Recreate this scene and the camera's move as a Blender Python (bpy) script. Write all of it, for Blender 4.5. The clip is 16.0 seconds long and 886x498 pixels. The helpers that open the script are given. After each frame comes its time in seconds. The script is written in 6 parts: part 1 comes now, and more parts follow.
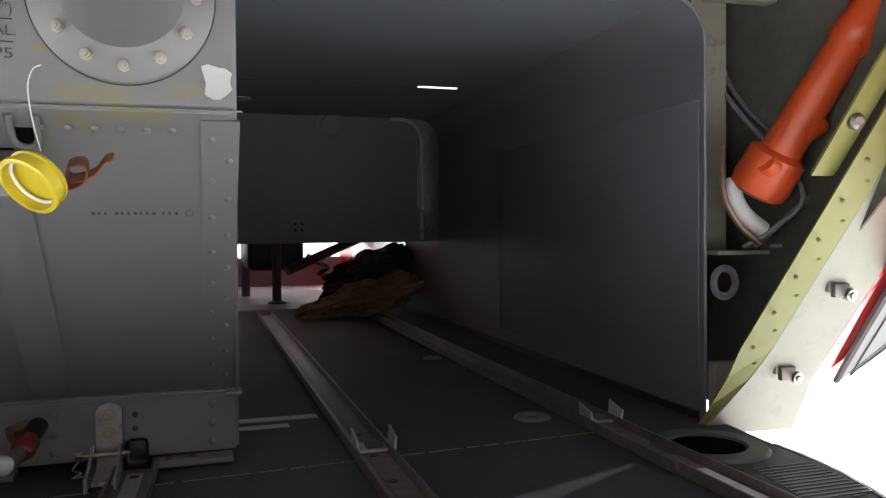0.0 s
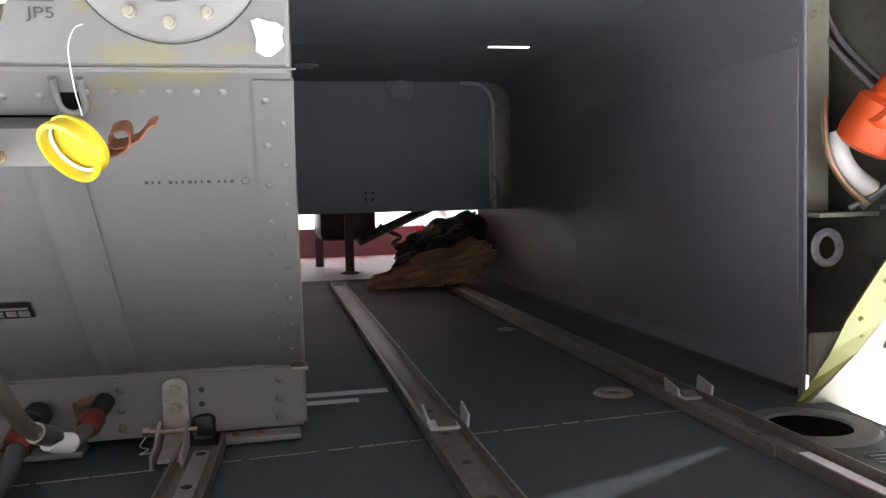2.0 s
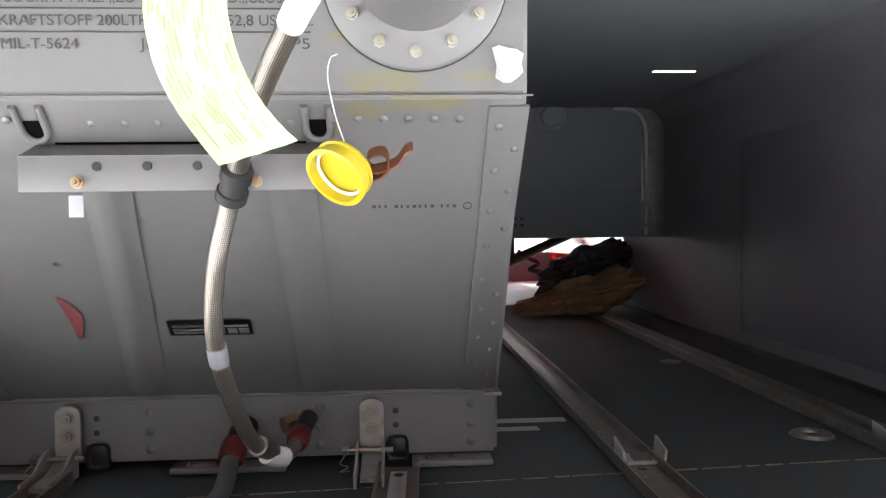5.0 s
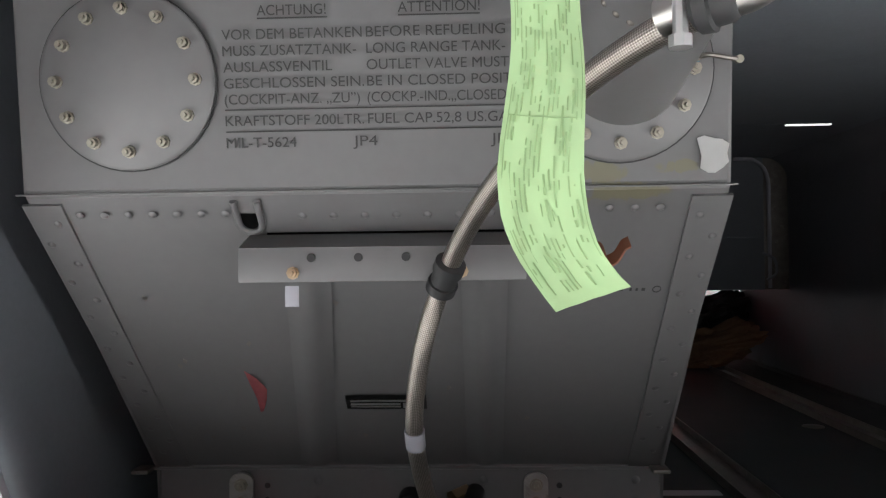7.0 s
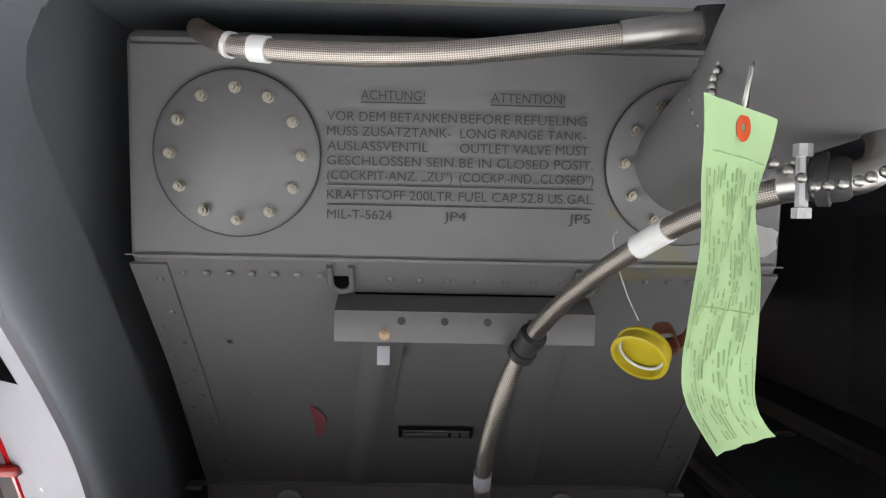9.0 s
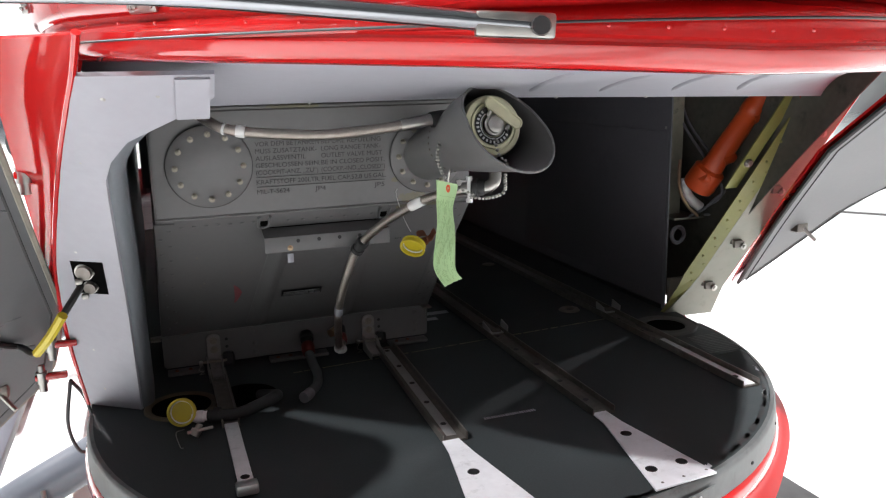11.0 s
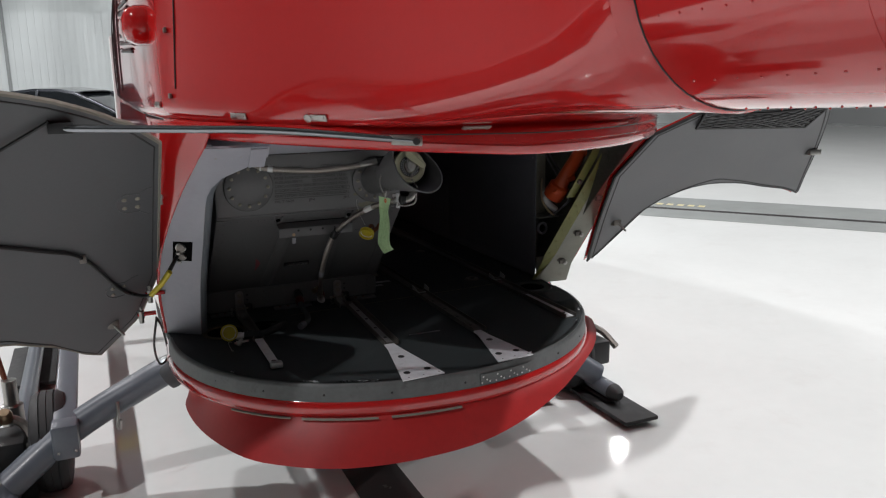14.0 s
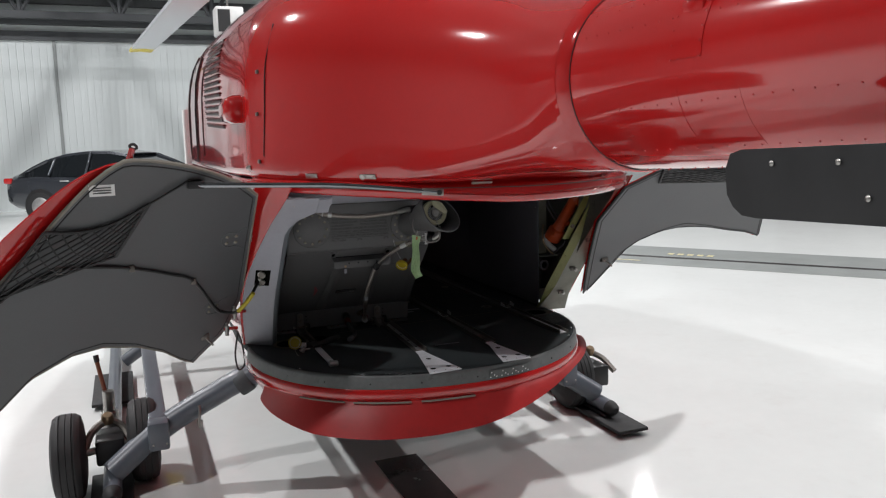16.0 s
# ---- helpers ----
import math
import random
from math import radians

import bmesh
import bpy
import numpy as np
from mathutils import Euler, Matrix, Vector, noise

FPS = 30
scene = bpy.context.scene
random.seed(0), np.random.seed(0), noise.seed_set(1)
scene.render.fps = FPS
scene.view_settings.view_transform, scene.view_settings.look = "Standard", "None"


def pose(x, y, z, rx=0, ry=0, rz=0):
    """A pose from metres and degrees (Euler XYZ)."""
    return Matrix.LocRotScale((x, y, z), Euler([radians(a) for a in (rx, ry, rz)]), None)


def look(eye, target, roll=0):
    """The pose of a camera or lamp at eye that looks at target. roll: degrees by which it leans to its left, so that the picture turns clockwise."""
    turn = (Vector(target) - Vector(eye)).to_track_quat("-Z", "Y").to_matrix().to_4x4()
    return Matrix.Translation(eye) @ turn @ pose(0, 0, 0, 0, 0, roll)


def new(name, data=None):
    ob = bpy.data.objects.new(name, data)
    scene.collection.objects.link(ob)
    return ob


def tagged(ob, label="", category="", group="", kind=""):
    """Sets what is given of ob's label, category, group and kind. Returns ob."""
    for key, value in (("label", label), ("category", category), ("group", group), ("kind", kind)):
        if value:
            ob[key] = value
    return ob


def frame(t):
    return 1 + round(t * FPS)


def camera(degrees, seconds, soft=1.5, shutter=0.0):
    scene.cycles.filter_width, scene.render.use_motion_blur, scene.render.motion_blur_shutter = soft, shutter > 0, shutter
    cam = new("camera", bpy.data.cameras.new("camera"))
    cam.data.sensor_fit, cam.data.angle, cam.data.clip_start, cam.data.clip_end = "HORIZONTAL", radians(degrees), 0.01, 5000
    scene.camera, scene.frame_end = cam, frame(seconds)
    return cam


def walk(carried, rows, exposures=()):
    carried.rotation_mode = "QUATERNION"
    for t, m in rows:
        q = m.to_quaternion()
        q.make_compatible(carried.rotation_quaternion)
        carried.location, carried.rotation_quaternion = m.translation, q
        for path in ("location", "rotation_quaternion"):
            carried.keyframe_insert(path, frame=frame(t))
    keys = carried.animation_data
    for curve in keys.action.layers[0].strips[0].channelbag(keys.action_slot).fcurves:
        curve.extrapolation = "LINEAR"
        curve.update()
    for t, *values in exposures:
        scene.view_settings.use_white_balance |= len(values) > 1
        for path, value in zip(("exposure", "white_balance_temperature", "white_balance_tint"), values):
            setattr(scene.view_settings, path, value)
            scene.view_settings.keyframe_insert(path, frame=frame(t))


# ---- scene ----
cam = camera(58.7, 16.0, soft=1.2)
METRES, EYE, TILT, LEAN, TURN = 3.3, 1.33, -2.0, 0.0, 17.0
PATH = [
    (0, (0.777, 0.102, 1.103), (1.368, 2.012, 1.05), -0.5),
    (0.5, (0.786, 0.117, 1.105), (1.395, 2.02, 1.017), -0.5),
    (1, (0.803, 0.132, 1.106), (1.433, 2.027, 0.992), -0.7),
    (1.5, (0.816, 0.15, 1.096), (1.393, 2.061, 0.975), -1.7),
    (2, (0.797, 0.163, 1.099), (1.204, 2.117, 0.97), -1.5),
    (2.5, (0.772, 0.178, 1.109), (1.169, 2.135, 0.991), -1.4),
    (3, (0.77, 0.174, 1.102), (1.154, 2.135, 1.018), -1.4),
    (3.2, (0.768, 0.175, 1.102), (1.146, 2.137, 1.026), -1.5),
    (5.3, (0.677, 0.188, 1.101), (0.766, 2.185, 1.042), -0.9),
    (5.5, (0.662, 0.191, 1.107), (0.735, 2.188, 1.037), -1.0),
    (6, (0.626, 0.191, 1.118), (0.629, 2.19, 1.052), 0.2),
    (6.5, (0.603, 0.182, 1.139), (0.57, 2.181, 1.082), -0.3),
    (7, (0.594, 0.178, 1.147), (0.511, 2.176, 1.186), -0.7),
    (7.5, (0.577, 0.175, 1.165), (0.489, 2.172, 1.237), -1.0),
    (8, (0.526, 0.155, 1.166), (0.475, 2.152, 1.245), -1.2),
    (8.5, (0.484, 0.111, 1.188), (0.617, 2.106, 1.246), 1.4),
    (9, (0.475, 0.105, 1.24), (0.515, 2.104, 1.195), 1.2),
    (9.5, (0.449, -0.017, 1.284), (0.693, 1.958, 1.087), -0.3),
    (10, (0.368, -0.306, 1.338), (0.838, 1.612, 1.026), -1.0),
    (10.2, (0.327, -0.386, 1.374), (0.869, 1.5, 0.987), -1.3),
    (12.3, (0.083, -1.083, 1.523), (0.798, 0.73, 1.077), -1.0),
    (12.5, (0.07, -1.155, 1.538), (0.777, 0.664, 1.099), -1.0),
    (13, (0.02, -1.302, 1.57), (0.712, 0.52, 1.122), -0.7),
    (13.5, (-0.081, -1.494, 1.603), (0.668, 0.304, 1.148), -0.8),
    (14, (-0.141, -1.669, 1.645), (0.647, 0.118, 1.216), -0.7),
    (14.5, (-0.166, -1.891, 1.672), (0.469, -0.034, 1.29), -1.3),
    (15, (-0.234, -2.076, 1.69), (0.309, -0.186, 1.331), -1.5),
    (15.5, (-0.343, -2.242, 1.692), (0.334, -0.389, 1.365), -0.9),
    (16, (-0.408, -2.361, 1.685), (0.33, -0.524, 1.398), -1.2),
]
EXPOSURES = [(0.0, 1.6), (1.0, 1.65), (1.5, 1.6), (2.0, 2.65), (2.5, 3.0), (3.2, 3.05), (5.5, 2.25), (6.5, 1.6), (7.0, 1.16), (7.5, 1.03), (8.5, 0.93), (9.1, 0.92), (9.5, 0.86), (10.0, 0.95), (12.5, -0.75), (13.5, -1.0), (14.0, -1.27), (14.5, -1.3), (15.5, -1.32), (16.0, -1.28)]
walk(cam, [(t, look(eye, target, roll)) for t, eye, target, roll in PATH], EXPOSURES)

# ---- world and lamps ----
world = bpy.data.worlds.new("world")
scene.world = world
world.use_nodes = True
world.node_tree.nodes["Background"].inputs[0].default_value = (0.75, 0.85, 1.0, 1)
world.node_tree.nodes["Background"].inputs[1].default_value = 0.3
LAMP_W = 740.0


# ---- materials ----
def material(name, color, rough=0.5, metal=0.0, var=0.12, scale=6.0, bump=0.05, fine=60.0, coat=0.0, stain=None, stain_amount=0.35, spec=0.5):
    m = bpy.data.materials.new(name)
    m.use_nodes = True
    nt = m.node_tree
    n, l = nt.nodes, nt.links
    bsdf = n["Principled BSDF"]
    co = n.new("ShaderNodeTexCoord")
    a = n.new("ShaderNodeTexNoise")
    a.inputs["Scale"].default_value, a.inputs["Detail"].default_value = scale, 5
    b = n.new("ShaderNodeTexNoise")
    b.inputs["Scale"].default_value, b.inputs["Detail"].default_value = fine, 3
    l.new(co.outputs["Object"], a.inputs["Vector"])
    l.new(co.outputs["Object"], b.inputs["Vector"])
    add = n.new("ShaderNodeMath")
    add.operation = "MULTIPLY_ADD"
    l.new(a.outputs[0], add.inputs[0])
    add.inputs[1].default_value = 0.65
    mul = n.new("ShaderNodeMath")
    mul.operation = "MULTIPLY"
    l.new(b.outputs[0], mul.inputs[0])
    mul.inputs[1].default_value = 0.35
    l.new(mul.outputs[0], add.inputs[2])
    ramp = n.new("ShaderNodeMapRange")
    ramp.inputs[1].default_value, ramp.inputs[2].default_value = 0.3, 0.7
    l.new(add.outputs[0], ramp.inputs[0])
    mix = n.new("ShaderNodeMix")
    mix.data_type = "RGBA"
    c = Vector(color)
    mix.inputs[6].default_value = (*(c * (1 - var)), 1)
    mix.inputs[7].default_value = (*[min(1, v) for v in c * (1 + var)], 1)
    l.new(ramp.outputs[0], mix.inputs[0])
    out = mix.outputs[2]
    if stain:
        st = n.new("ShaderNodeTexNoise")
        st.inputs["Scale"].default_value, st.inputs["Detail"].default_value = scale * 1.7, 8
        st.inputs["Roughness"].default_value = 0.7
        l.new(co.outputs["Object"], st.inputs["Vector"])
        sr = n.new("ShaderNodeMapRange")
        sr.inputs[1].default_value, sr.inputs[2].default_value = 0.56, 0.72
        sr.inputs[4].default_value = stain_amount
        l.new(st.outputs[0], sr.inputs[0])
        sm = n.new("ShaderNodeMix")
        sm.data_type = "RGBA"
        l.new(sr.outputs[0], sm.inputs[0])
        l.new(out, sm.inputs[6])
        sm.inputs[7].default_value = (*stain, 1)
        out = sm.outputs[2]
    l.new(out, bsdf.inputs["Base Color"])
    rr = n.new("ShaderNodeMapRange")
    rr.inputs[3].default_value, rr.inputs[4].default_value = max(0.02, rough - 0.25 * rough), min(1, rough + 0.25 * rough)
    l.new(a.outputs[0], rr.inputs[0])
    l.new(rr.outputs[0], bsdf.inputs["Roughness"])
    bsdf.inputs["Metallic"].default_value = metal
    bsdf.inputs["Specular IOR Level"].default_value = spec
    bsdf.inputs["Coat Weight"].default_value = coat
    bsdf.inputs["Coat Roughness"].default_value = 0.04
    if bump:
        bp = n.new("ShaderNodeBump")
        bp.inputs["Strength"].default_value = bump
        bp.inputs["Distance"].default_value = 0.004
        l.new(add.outputs[0], bp.inputs["Height"])
        l.new(bp.outputs[0], bsdf.inputs["Normal"])
    return m


def glow(name, color, strength):
    m = bpy.data.materials.new(name)
    m.use_nodes = True
    b = m.node_tree.nodes["Principled BSDF"]
    b.inputs["Base Color"].default_value = (0.8, 0.8, 0.8, 1)
    b.inputs["Emission Color"].default_value = (*color, 1)
    b.inputs["Emission Strength"].default_value = strength
    return m


def glass(name, tint=(0.9, 0.93, 0.95)):
    m = bpy.data.materials.new(name)
    m.use_nodes = True
    b = m.node_tree.nodes["Principled BSDF"]
    b.inputs["Base Color"].default_value = (*tint, 1)
    b.inputs["Transmission Weight"].default_value = 1.0
    b.inputs["Roughness"].default_value = 0.02
    b.inputs["IOR"].default_value = 1.05
    return m


RED = material("red_gloss_paint", (0.42, 0.012, 0.012), 0.10, 0, 0.05, 2.0, 0.0, coat=0.8)
RED_FLAT = material("red_matt_paint", (0.36, 0.012, 0.012), 0.5, 0, 0.12, 4.0, 0.03, stain=(0.12, 0.02, 0.02), stain_amount=0.3)
TANK = material("tank_grey_paint", (0.120, 0.118, 0.119), 0.42, 0, 0.07, 5.0, 0.04, fine=90, stain=(0.10, 0.096, 0.09), stain_amount=0.35)
LINER = material("blue_grey_liner", (0.135, 0.147, 0.163), 0.55, 0, 0.10, 3.0, 0.05, fine=140, stain=(0.09, 0.094, 0.10), stain_amount=0.4)
LINER_WALL = material("grey_wall_liner", (0.132, 0.128, 0.144), 0.6, 0, 0.10, 3.0, 0.04, fine=140, stain=(0.082, 0.078, 0.084), stain_amount=0.4)
SURROUND = material("light_grey_paint", (0.31, 0.31, 0.345), 0.5, 0, 0.06, 3.0, 0.03, stain=(0.2, 0.2, 0.215), stain_amount=0.3)
DECK = material("dark_deck_paint", (0.034, 0.041, 0.043), 0.72, 0, 0.25, 4.0, 0.12, fine=260, stain=(0.062, 0.066, 0.067), stain_amount=0.3, spec=0.3)
RIM = material("worn_grey_rim", (0.098, 0.104, 0.104), 0.5, 0, 0.25, 14.0, 0.06, stain=(0.05, 0.05, 0.05), stain_amount=0.8)
DOOR_IN = material("door_inner_grey", (0.078, 0.081, 0.085), 0.5, 0, 0.08, 3.0, 0.05, fine=120, stain=(0.07, 0.07, 0.07), stain_amount=0.3)
SEAL = material("pale_rubber_seal", (0.19, 0.175, 0.145), 0.7, 0, 0.15, 30)
BOLT = material("dull_plated_bolt", (0.26, 0.24, 0.20), 0.45, 0.7, 0.3, 60, 0.05, stain=(0.10, 0.08, 0.06), stain_amount=0.6)
STEEL = material("steel", (0.36, 0.35, 0.33), 0.35, 1.0, 0.12, 30, 0.03)
ALU = material("bare_aluminium", (0.62, 0.62, 0.62), 0.4, 0.9, 0.1, 20, 0.03, stain=(0.3, 0.3, 0.3), stain_amount=0.4)
WHITE_ALU = material("scuffed_white_plate", (0.74, 0.75, 0.78), 0.4, 0.0, 0.1, 20, 0.03, stain=(0.3, 0.3, 0.3), stain_amount=0.4)
RAIL = material("rail_dark_aluminium", (0.17, 0.155, 0.14), 0.45, 0.6, 0.2, 30, 0.04, stain=(0.4, 0.38, 0.36), stain_amount=0.4)
RUBBER = material("black_rubber", (0.018, 0.018, 0.019), 0.65, 0, 0.2, 30, 0.08)
BLACK = material("black_paint", (0.012, 0.012, 0.013), 0.45, 0, 0.2, 12, 0.04)
YELLOW = material("yellow_plastic", (0.46, 0.37, 0.018), 0.4, 0, 0.06, 30, 0.02)
ORANGE = material("orange_paint", (0.48, 0.06, 0.011), 0.42, 0, 0.08, 12, 0.03)
PRIMER = material("green_zinc_primer", (0.17, 0.175, 0.05), 0.5, 0, 0.1, 14, 0.04, stain=(0.2, 0.2, 0.07), stain_amount=0.5)
CREAM = material("cream_primer", (0.22, 0.22, 0.18), 0.5, 0, 0.08, 14, 0.03, stain=(0.15, 0.14, 0.11), stain_amount=0.6)
PAPER = material("green_paper", (0.285, 0.42, 0.215), 0.8, 0, 0.06, 20, 0.05)
BLUE_SEAL = material("blue_sealant", (0.05, 0.17, 0.24), 0.5, 0, 0.15, 60)
CHROME = material("polished_steel", (0.30, 0.31, 0.33), 0.18, 1.0, 0.08, 8, 0.02)
STRAP = material("worn_grey_strap", (0.26, 0.25, 0.24), 0.45, 0.3, 0.15, 30, 0.05, stain=(0.07, 0.05, 0.04), stain_amount=0.6)
WHITE = material("white_label", (0.62, 0.62, 0.61), 0.7, 0, 0.05, 20)
INK = material("black_ink", (0.025, 0.025, 0.025), 0.6, 0, 0.1, 20, 0)
REDINK = material("red_mark", (0.36, 0.10, 0.11), 0.7, 0, 0.2, 60, 0)
RUST = material("brown_leather", (0.17, 0.06, 0.03), 0.7, 0, 0.3, 40, 0.2)
OCHRE = material("fuel_stain", (0.205, 0.188, 0.115), 0.5, 0, 0.3, 60, 0)
CAPGOLD = material("anodised_cap", (0.55, 0.53, 0.36), 0.35, 0.7, 0.08, 30, 0.03)
GEAR = material("grey_gear_paint", (0.10, 0.113, 0.135), 0.35, 0, 0.1, 8, 0.03, coat=0.2)
EPOXY = material("white_epoxy_floor", (0.78, 0.80, 0.785), 0.05, 0, 0.03, 1.5, 0.03, fine=11, stain=(0.70, 0.70, 0.68), stain_amount=0.4)
PANELW = material("white_wall_panel", (0.70, 0.745, 0.745), 0.5, 0, 0.04, 1.0, 0.02)
CEIL = material("ceiling_liner", (0.16, 0.17, 0.17), 0.8, 0, 0.1, 1.0)
TRUSS = material("truss_steel", (0.07, 0.075, 0.08), 0.6, 0.2, 0.15, 3)
CARPAINT = material("grey_car_paint", (0.045, 0.05, 0.06), 0.25, 0.4, 0.05, 3, 0, coat=0.8)
DARKGLASS = material("dark_glass", (0.01, 0.012, 0.014), 0.05, 0, 0.05, 3, 0)
STRIP = material("dark_floor_strip", (0.05, 0.045, 0.045), 0.25, 0, 0.15, 4, 0.02)
GREYSTRIP = material("grey_floor_band", (0.33, 0.35, 0.34), 0.18, 0, 0.1, 2, 0.02)
GREY_CORD = material("grey_cable", (0.16, 0.16, 0.18), 0.5, 0, 0.15, 60)
COPPER = material("copper_pipe", (0.36, 0.26, 0.17), 0.35, 0.9, 0.1, 60)
CANVAS = material("tan_hide", (0.24, 0.14, 0.075), 0.85, 0, 0.35, 14, 0.4, fine=80)
BLADE = material("blade_grey", (0.36, 0.38, 0.40), 0.5, 0, 0.06, 4, 0.02)
UNSEEN_GREY = material("unseen_wall_grey", (0.30, 0.31, 0.31), 0.6, 0, 0.06, 1.0)
# Dark primer tone with near-black noise blotches.
DARK_PRIMER = material("dark_blotched_primer", (0.075, 0.075, 0.062), 0.65, 0, 0.4, 9, 0.08, stain=(0.012, 0.012, 0.012), stain_amount=0.9)
CABIN_DAYLIT = material("daylit_cabin_floor", (0.20, 0.21, 0.23), 0.5, 0, 0.25, 5.0, 0.08, stain=(0.05, 0.05, 0.05), stain_amount=0.7)
# Matt black without sheen: paints the shade inside hollows and holes.
HOLLOW_SHADE = material("painted_hollow_shade", (0.004, 0.004, 0.004), 0.9, 0, 0.1, 20, 0, spec=0.0)
DECK_RIM = material("worn_deck_edge", (0.062, 0.068, 0.07), 0.6, 0, 0.2, 10.0, 0.08)
BROWN_RIM = material("brown_recess_rim", (0.075, 0.055, 0.03), 0.6, 0, 0.3, 14.0, 0.08)
GRIME_CREAM = material("grimy_cream_primer", (0.24, 0.24, 0.19), 0.6, 0, 0.2, 9, 0.05, stain=(0.015, 0.015, 0.014), stain_amount=0.95)
DARKRED = material("dark_red_anodised", (0.16, 0.03, 0.025), 0.35, 0.6, 0.15, 40)
LINE_REFLECTION_YELLOW = material("line_and_reflection_yellow", (0.55, 0.50, 0.28), 0.4, 0, 0.2, 20)
SCUFF = material("rubbed_red_paint", (0.42, 0.22, 0.20), 0.6, 0, 0.2, 40)
GAP_GLOW = glow("gap_glow", (1.0, 1.0, 1.0), 0.5)
PANE = glass("clear_glazing")
LAMPFACE = glow("lamp_face", (1.0, 0.98, 0.95), 22.0)


def stained(base, name, spots, tint):
    """A copy of a paint with fuel stains: noisy patches round the given spots (x, y, z, size)."""
    m = base.copy()
    m.name = name
    n, l = m.node_tree.nodes, m.node_tree.links
    bsdf = n["Principled BSDF"]
    under = bsdf.inputs["Base Color"].links[0].from_socket
    co = n.new("ShaderNodeTexCoord")
    wet = None
    for x, y, z, wide, high_ in spots:
        mp = n.new("ShaderNodeMapping")
        mp.inputs["Location"].default_value = (-x / wide, -y / 0.05, -z / high_)
        mp.inputs["Scale"].default_value = (1 / wide, 1 / 0.05, 1 / high_)
        l.new(co.outputs["Object"], mp.inputs["Vector"])
        ln = n.new("ShaderNodeVectorMath")
        ln.operation = "LENGTH"
        l.new(mp.outputs[0], ln.inputs[0])
        rg = n.new("ShaderNodeMapRange")
        rg.inputs[1].default_value, rg.inputs[2].default_value, rg.inputs[3].default_value, rg.inputs[4].default_value = 0.2, 1.1, 1.0, 0.0
        l.new(ln.outputs["Value"], rg.inputs[0])
        if wet is None:
            wet = rg.outputs[0]
        else:
            mx = n.new("ShaderNodeMath")
            mx.operation = "MAXIMUM"
            l.new(wet, mx.inputs[0])
            l.new(rg.outputs[0], mx.inputs[1])
            wet = mx.outputs[0]
    ns = n.new("ShaderNodeTexNoise")
    ns.inputs["Scale"].default_value, ns.inputs["Detail"].default_value, ns.inputs["Distortion"].default_value = 55, 6, 1.2
    l.new(co.outputs["Object"], ns.inputs["Vector"])
    sub = n.new("ShaderNodeMath")
    sub.operation = "MULTIPLY"
    l.new(wet, sub.inputs[0])
    l.new(ns.outputs[0], sub.inputs[1])
    edge = n.new("ShaderNodeMapRange")
    edge.inputs[1].default_value, edge.inputs[2].default_value, edge.inputs[4].default_value = 0.25, 0.34, 0.65
    l.new(sub.outputs[0], edge.inputs[0])
    mix = n.new("ShaderNodeMix")
    mix.data_type = "RGBA"
    mix.inputs[7].default_value = (*tint, 1)
    l.new(edge.outputs[0], mix.inputs[0])
    l.new(under, mix.inputs[6])
    l.new(mix.outputs[2], bsdf.inputs["Base Color"])
    return m


TANK_FACE = stained(TANK, "stained_tank_paint", [(0.690, 0.852, 1.224, 0.050, 0.018), (0.725, 0.86, 1.208, 0.060, 0.012), (0.765, 0.85, 1.228, 0.030, 0.010), (0.640, 0.88, 1.186, 0.022, 0.008), (0.675, 0.86, 1.200, 0.030, 0.012), (0.46, 0.84, 1.412, 0.09, 0.008), (0.655, 0.85, 1.262, 0.020, 0.010)], (0.135, 0.122, 0.058))


def braid(name):
    """Woven steel wire: two crossing sets of strands, from the tube's own length and turn."""
    m = material(name, (0.50, 0.46, 0.42), 0.38, 0.95, 0.1, 60, 0)
    nt = m.node_tree
    n, l = nt.nodes, nt.links
    bsdf = n["Principled BSDF"]
    tc = n.new("ShaderNodeTexCoord")
    sep = n.new("ShaderNodeSeparateXYZ")
    l.new(tc.outputs["UV"], sep.inputs[0])
    waves = []
    for sign in (1, -1):
        a = n.new("ShaderNodeMath")
        a.operation = "MULTIPLY"
        a.inputs[1].default_value = 1800.0
        l.new(sep.outputs[0], a.inputs[0])
        b = n.new("ShaderNodeMath")
        b.operation = "MULTIPLY_ADD"
        b.inputs[1].default_value = sign * 2 * math.pi * 16
        l.new(sep.outputs[1], b.inputs[0])
        l.new(a.outputs[0], b.inputs[2])
        c = n.new("ShaderNodeMath")
        c.operation = "SINE"
        l.new(b.outputs[0], c.inputs[0])
        waves.append(c)
    mul = n.new("ShaderNodeMath")
    mul.operation = "MULTIPLY"
    l.new(waves[0].outputs[0], mul.inputs[0])
    l.new(waves[1].outputs[0], mul.inputs[1])
    ramp = n.new("ShaderNodeMapRange")
    ramp.inputs[1].default_value, ramp.inputs[2].default_value = -0.6, 0.5
    l.new(mul.outputs[0], ramp.inputs[0])
    mix = n.new("ShaderNodeMix")
    mix.data_type = "RGBA"
    mix.inputs[6].default_value, mix.inputs[7].default_value = (0.19, 0.165, 0.145, 1), (0.46, 0.42, 0.38, 1)
    l.new(ramp.outputs[0], mix.inputs[0])
    l.new(mix.outputs[2], bsdf.inputs["Base Color"])
    bp = n.new("ShaderNodeBump")
    bp.inputs["Strength"].default_value, bp.inputs["Distance"].default_value = 0.3, 0.0006
    l.new(mul.outputs[0], bp.inputs["Height"])
    l.new(bp.outputs[0], bsdf.inputs["Normal"])
    return m


BRAID = braid("woven_steel_braid")


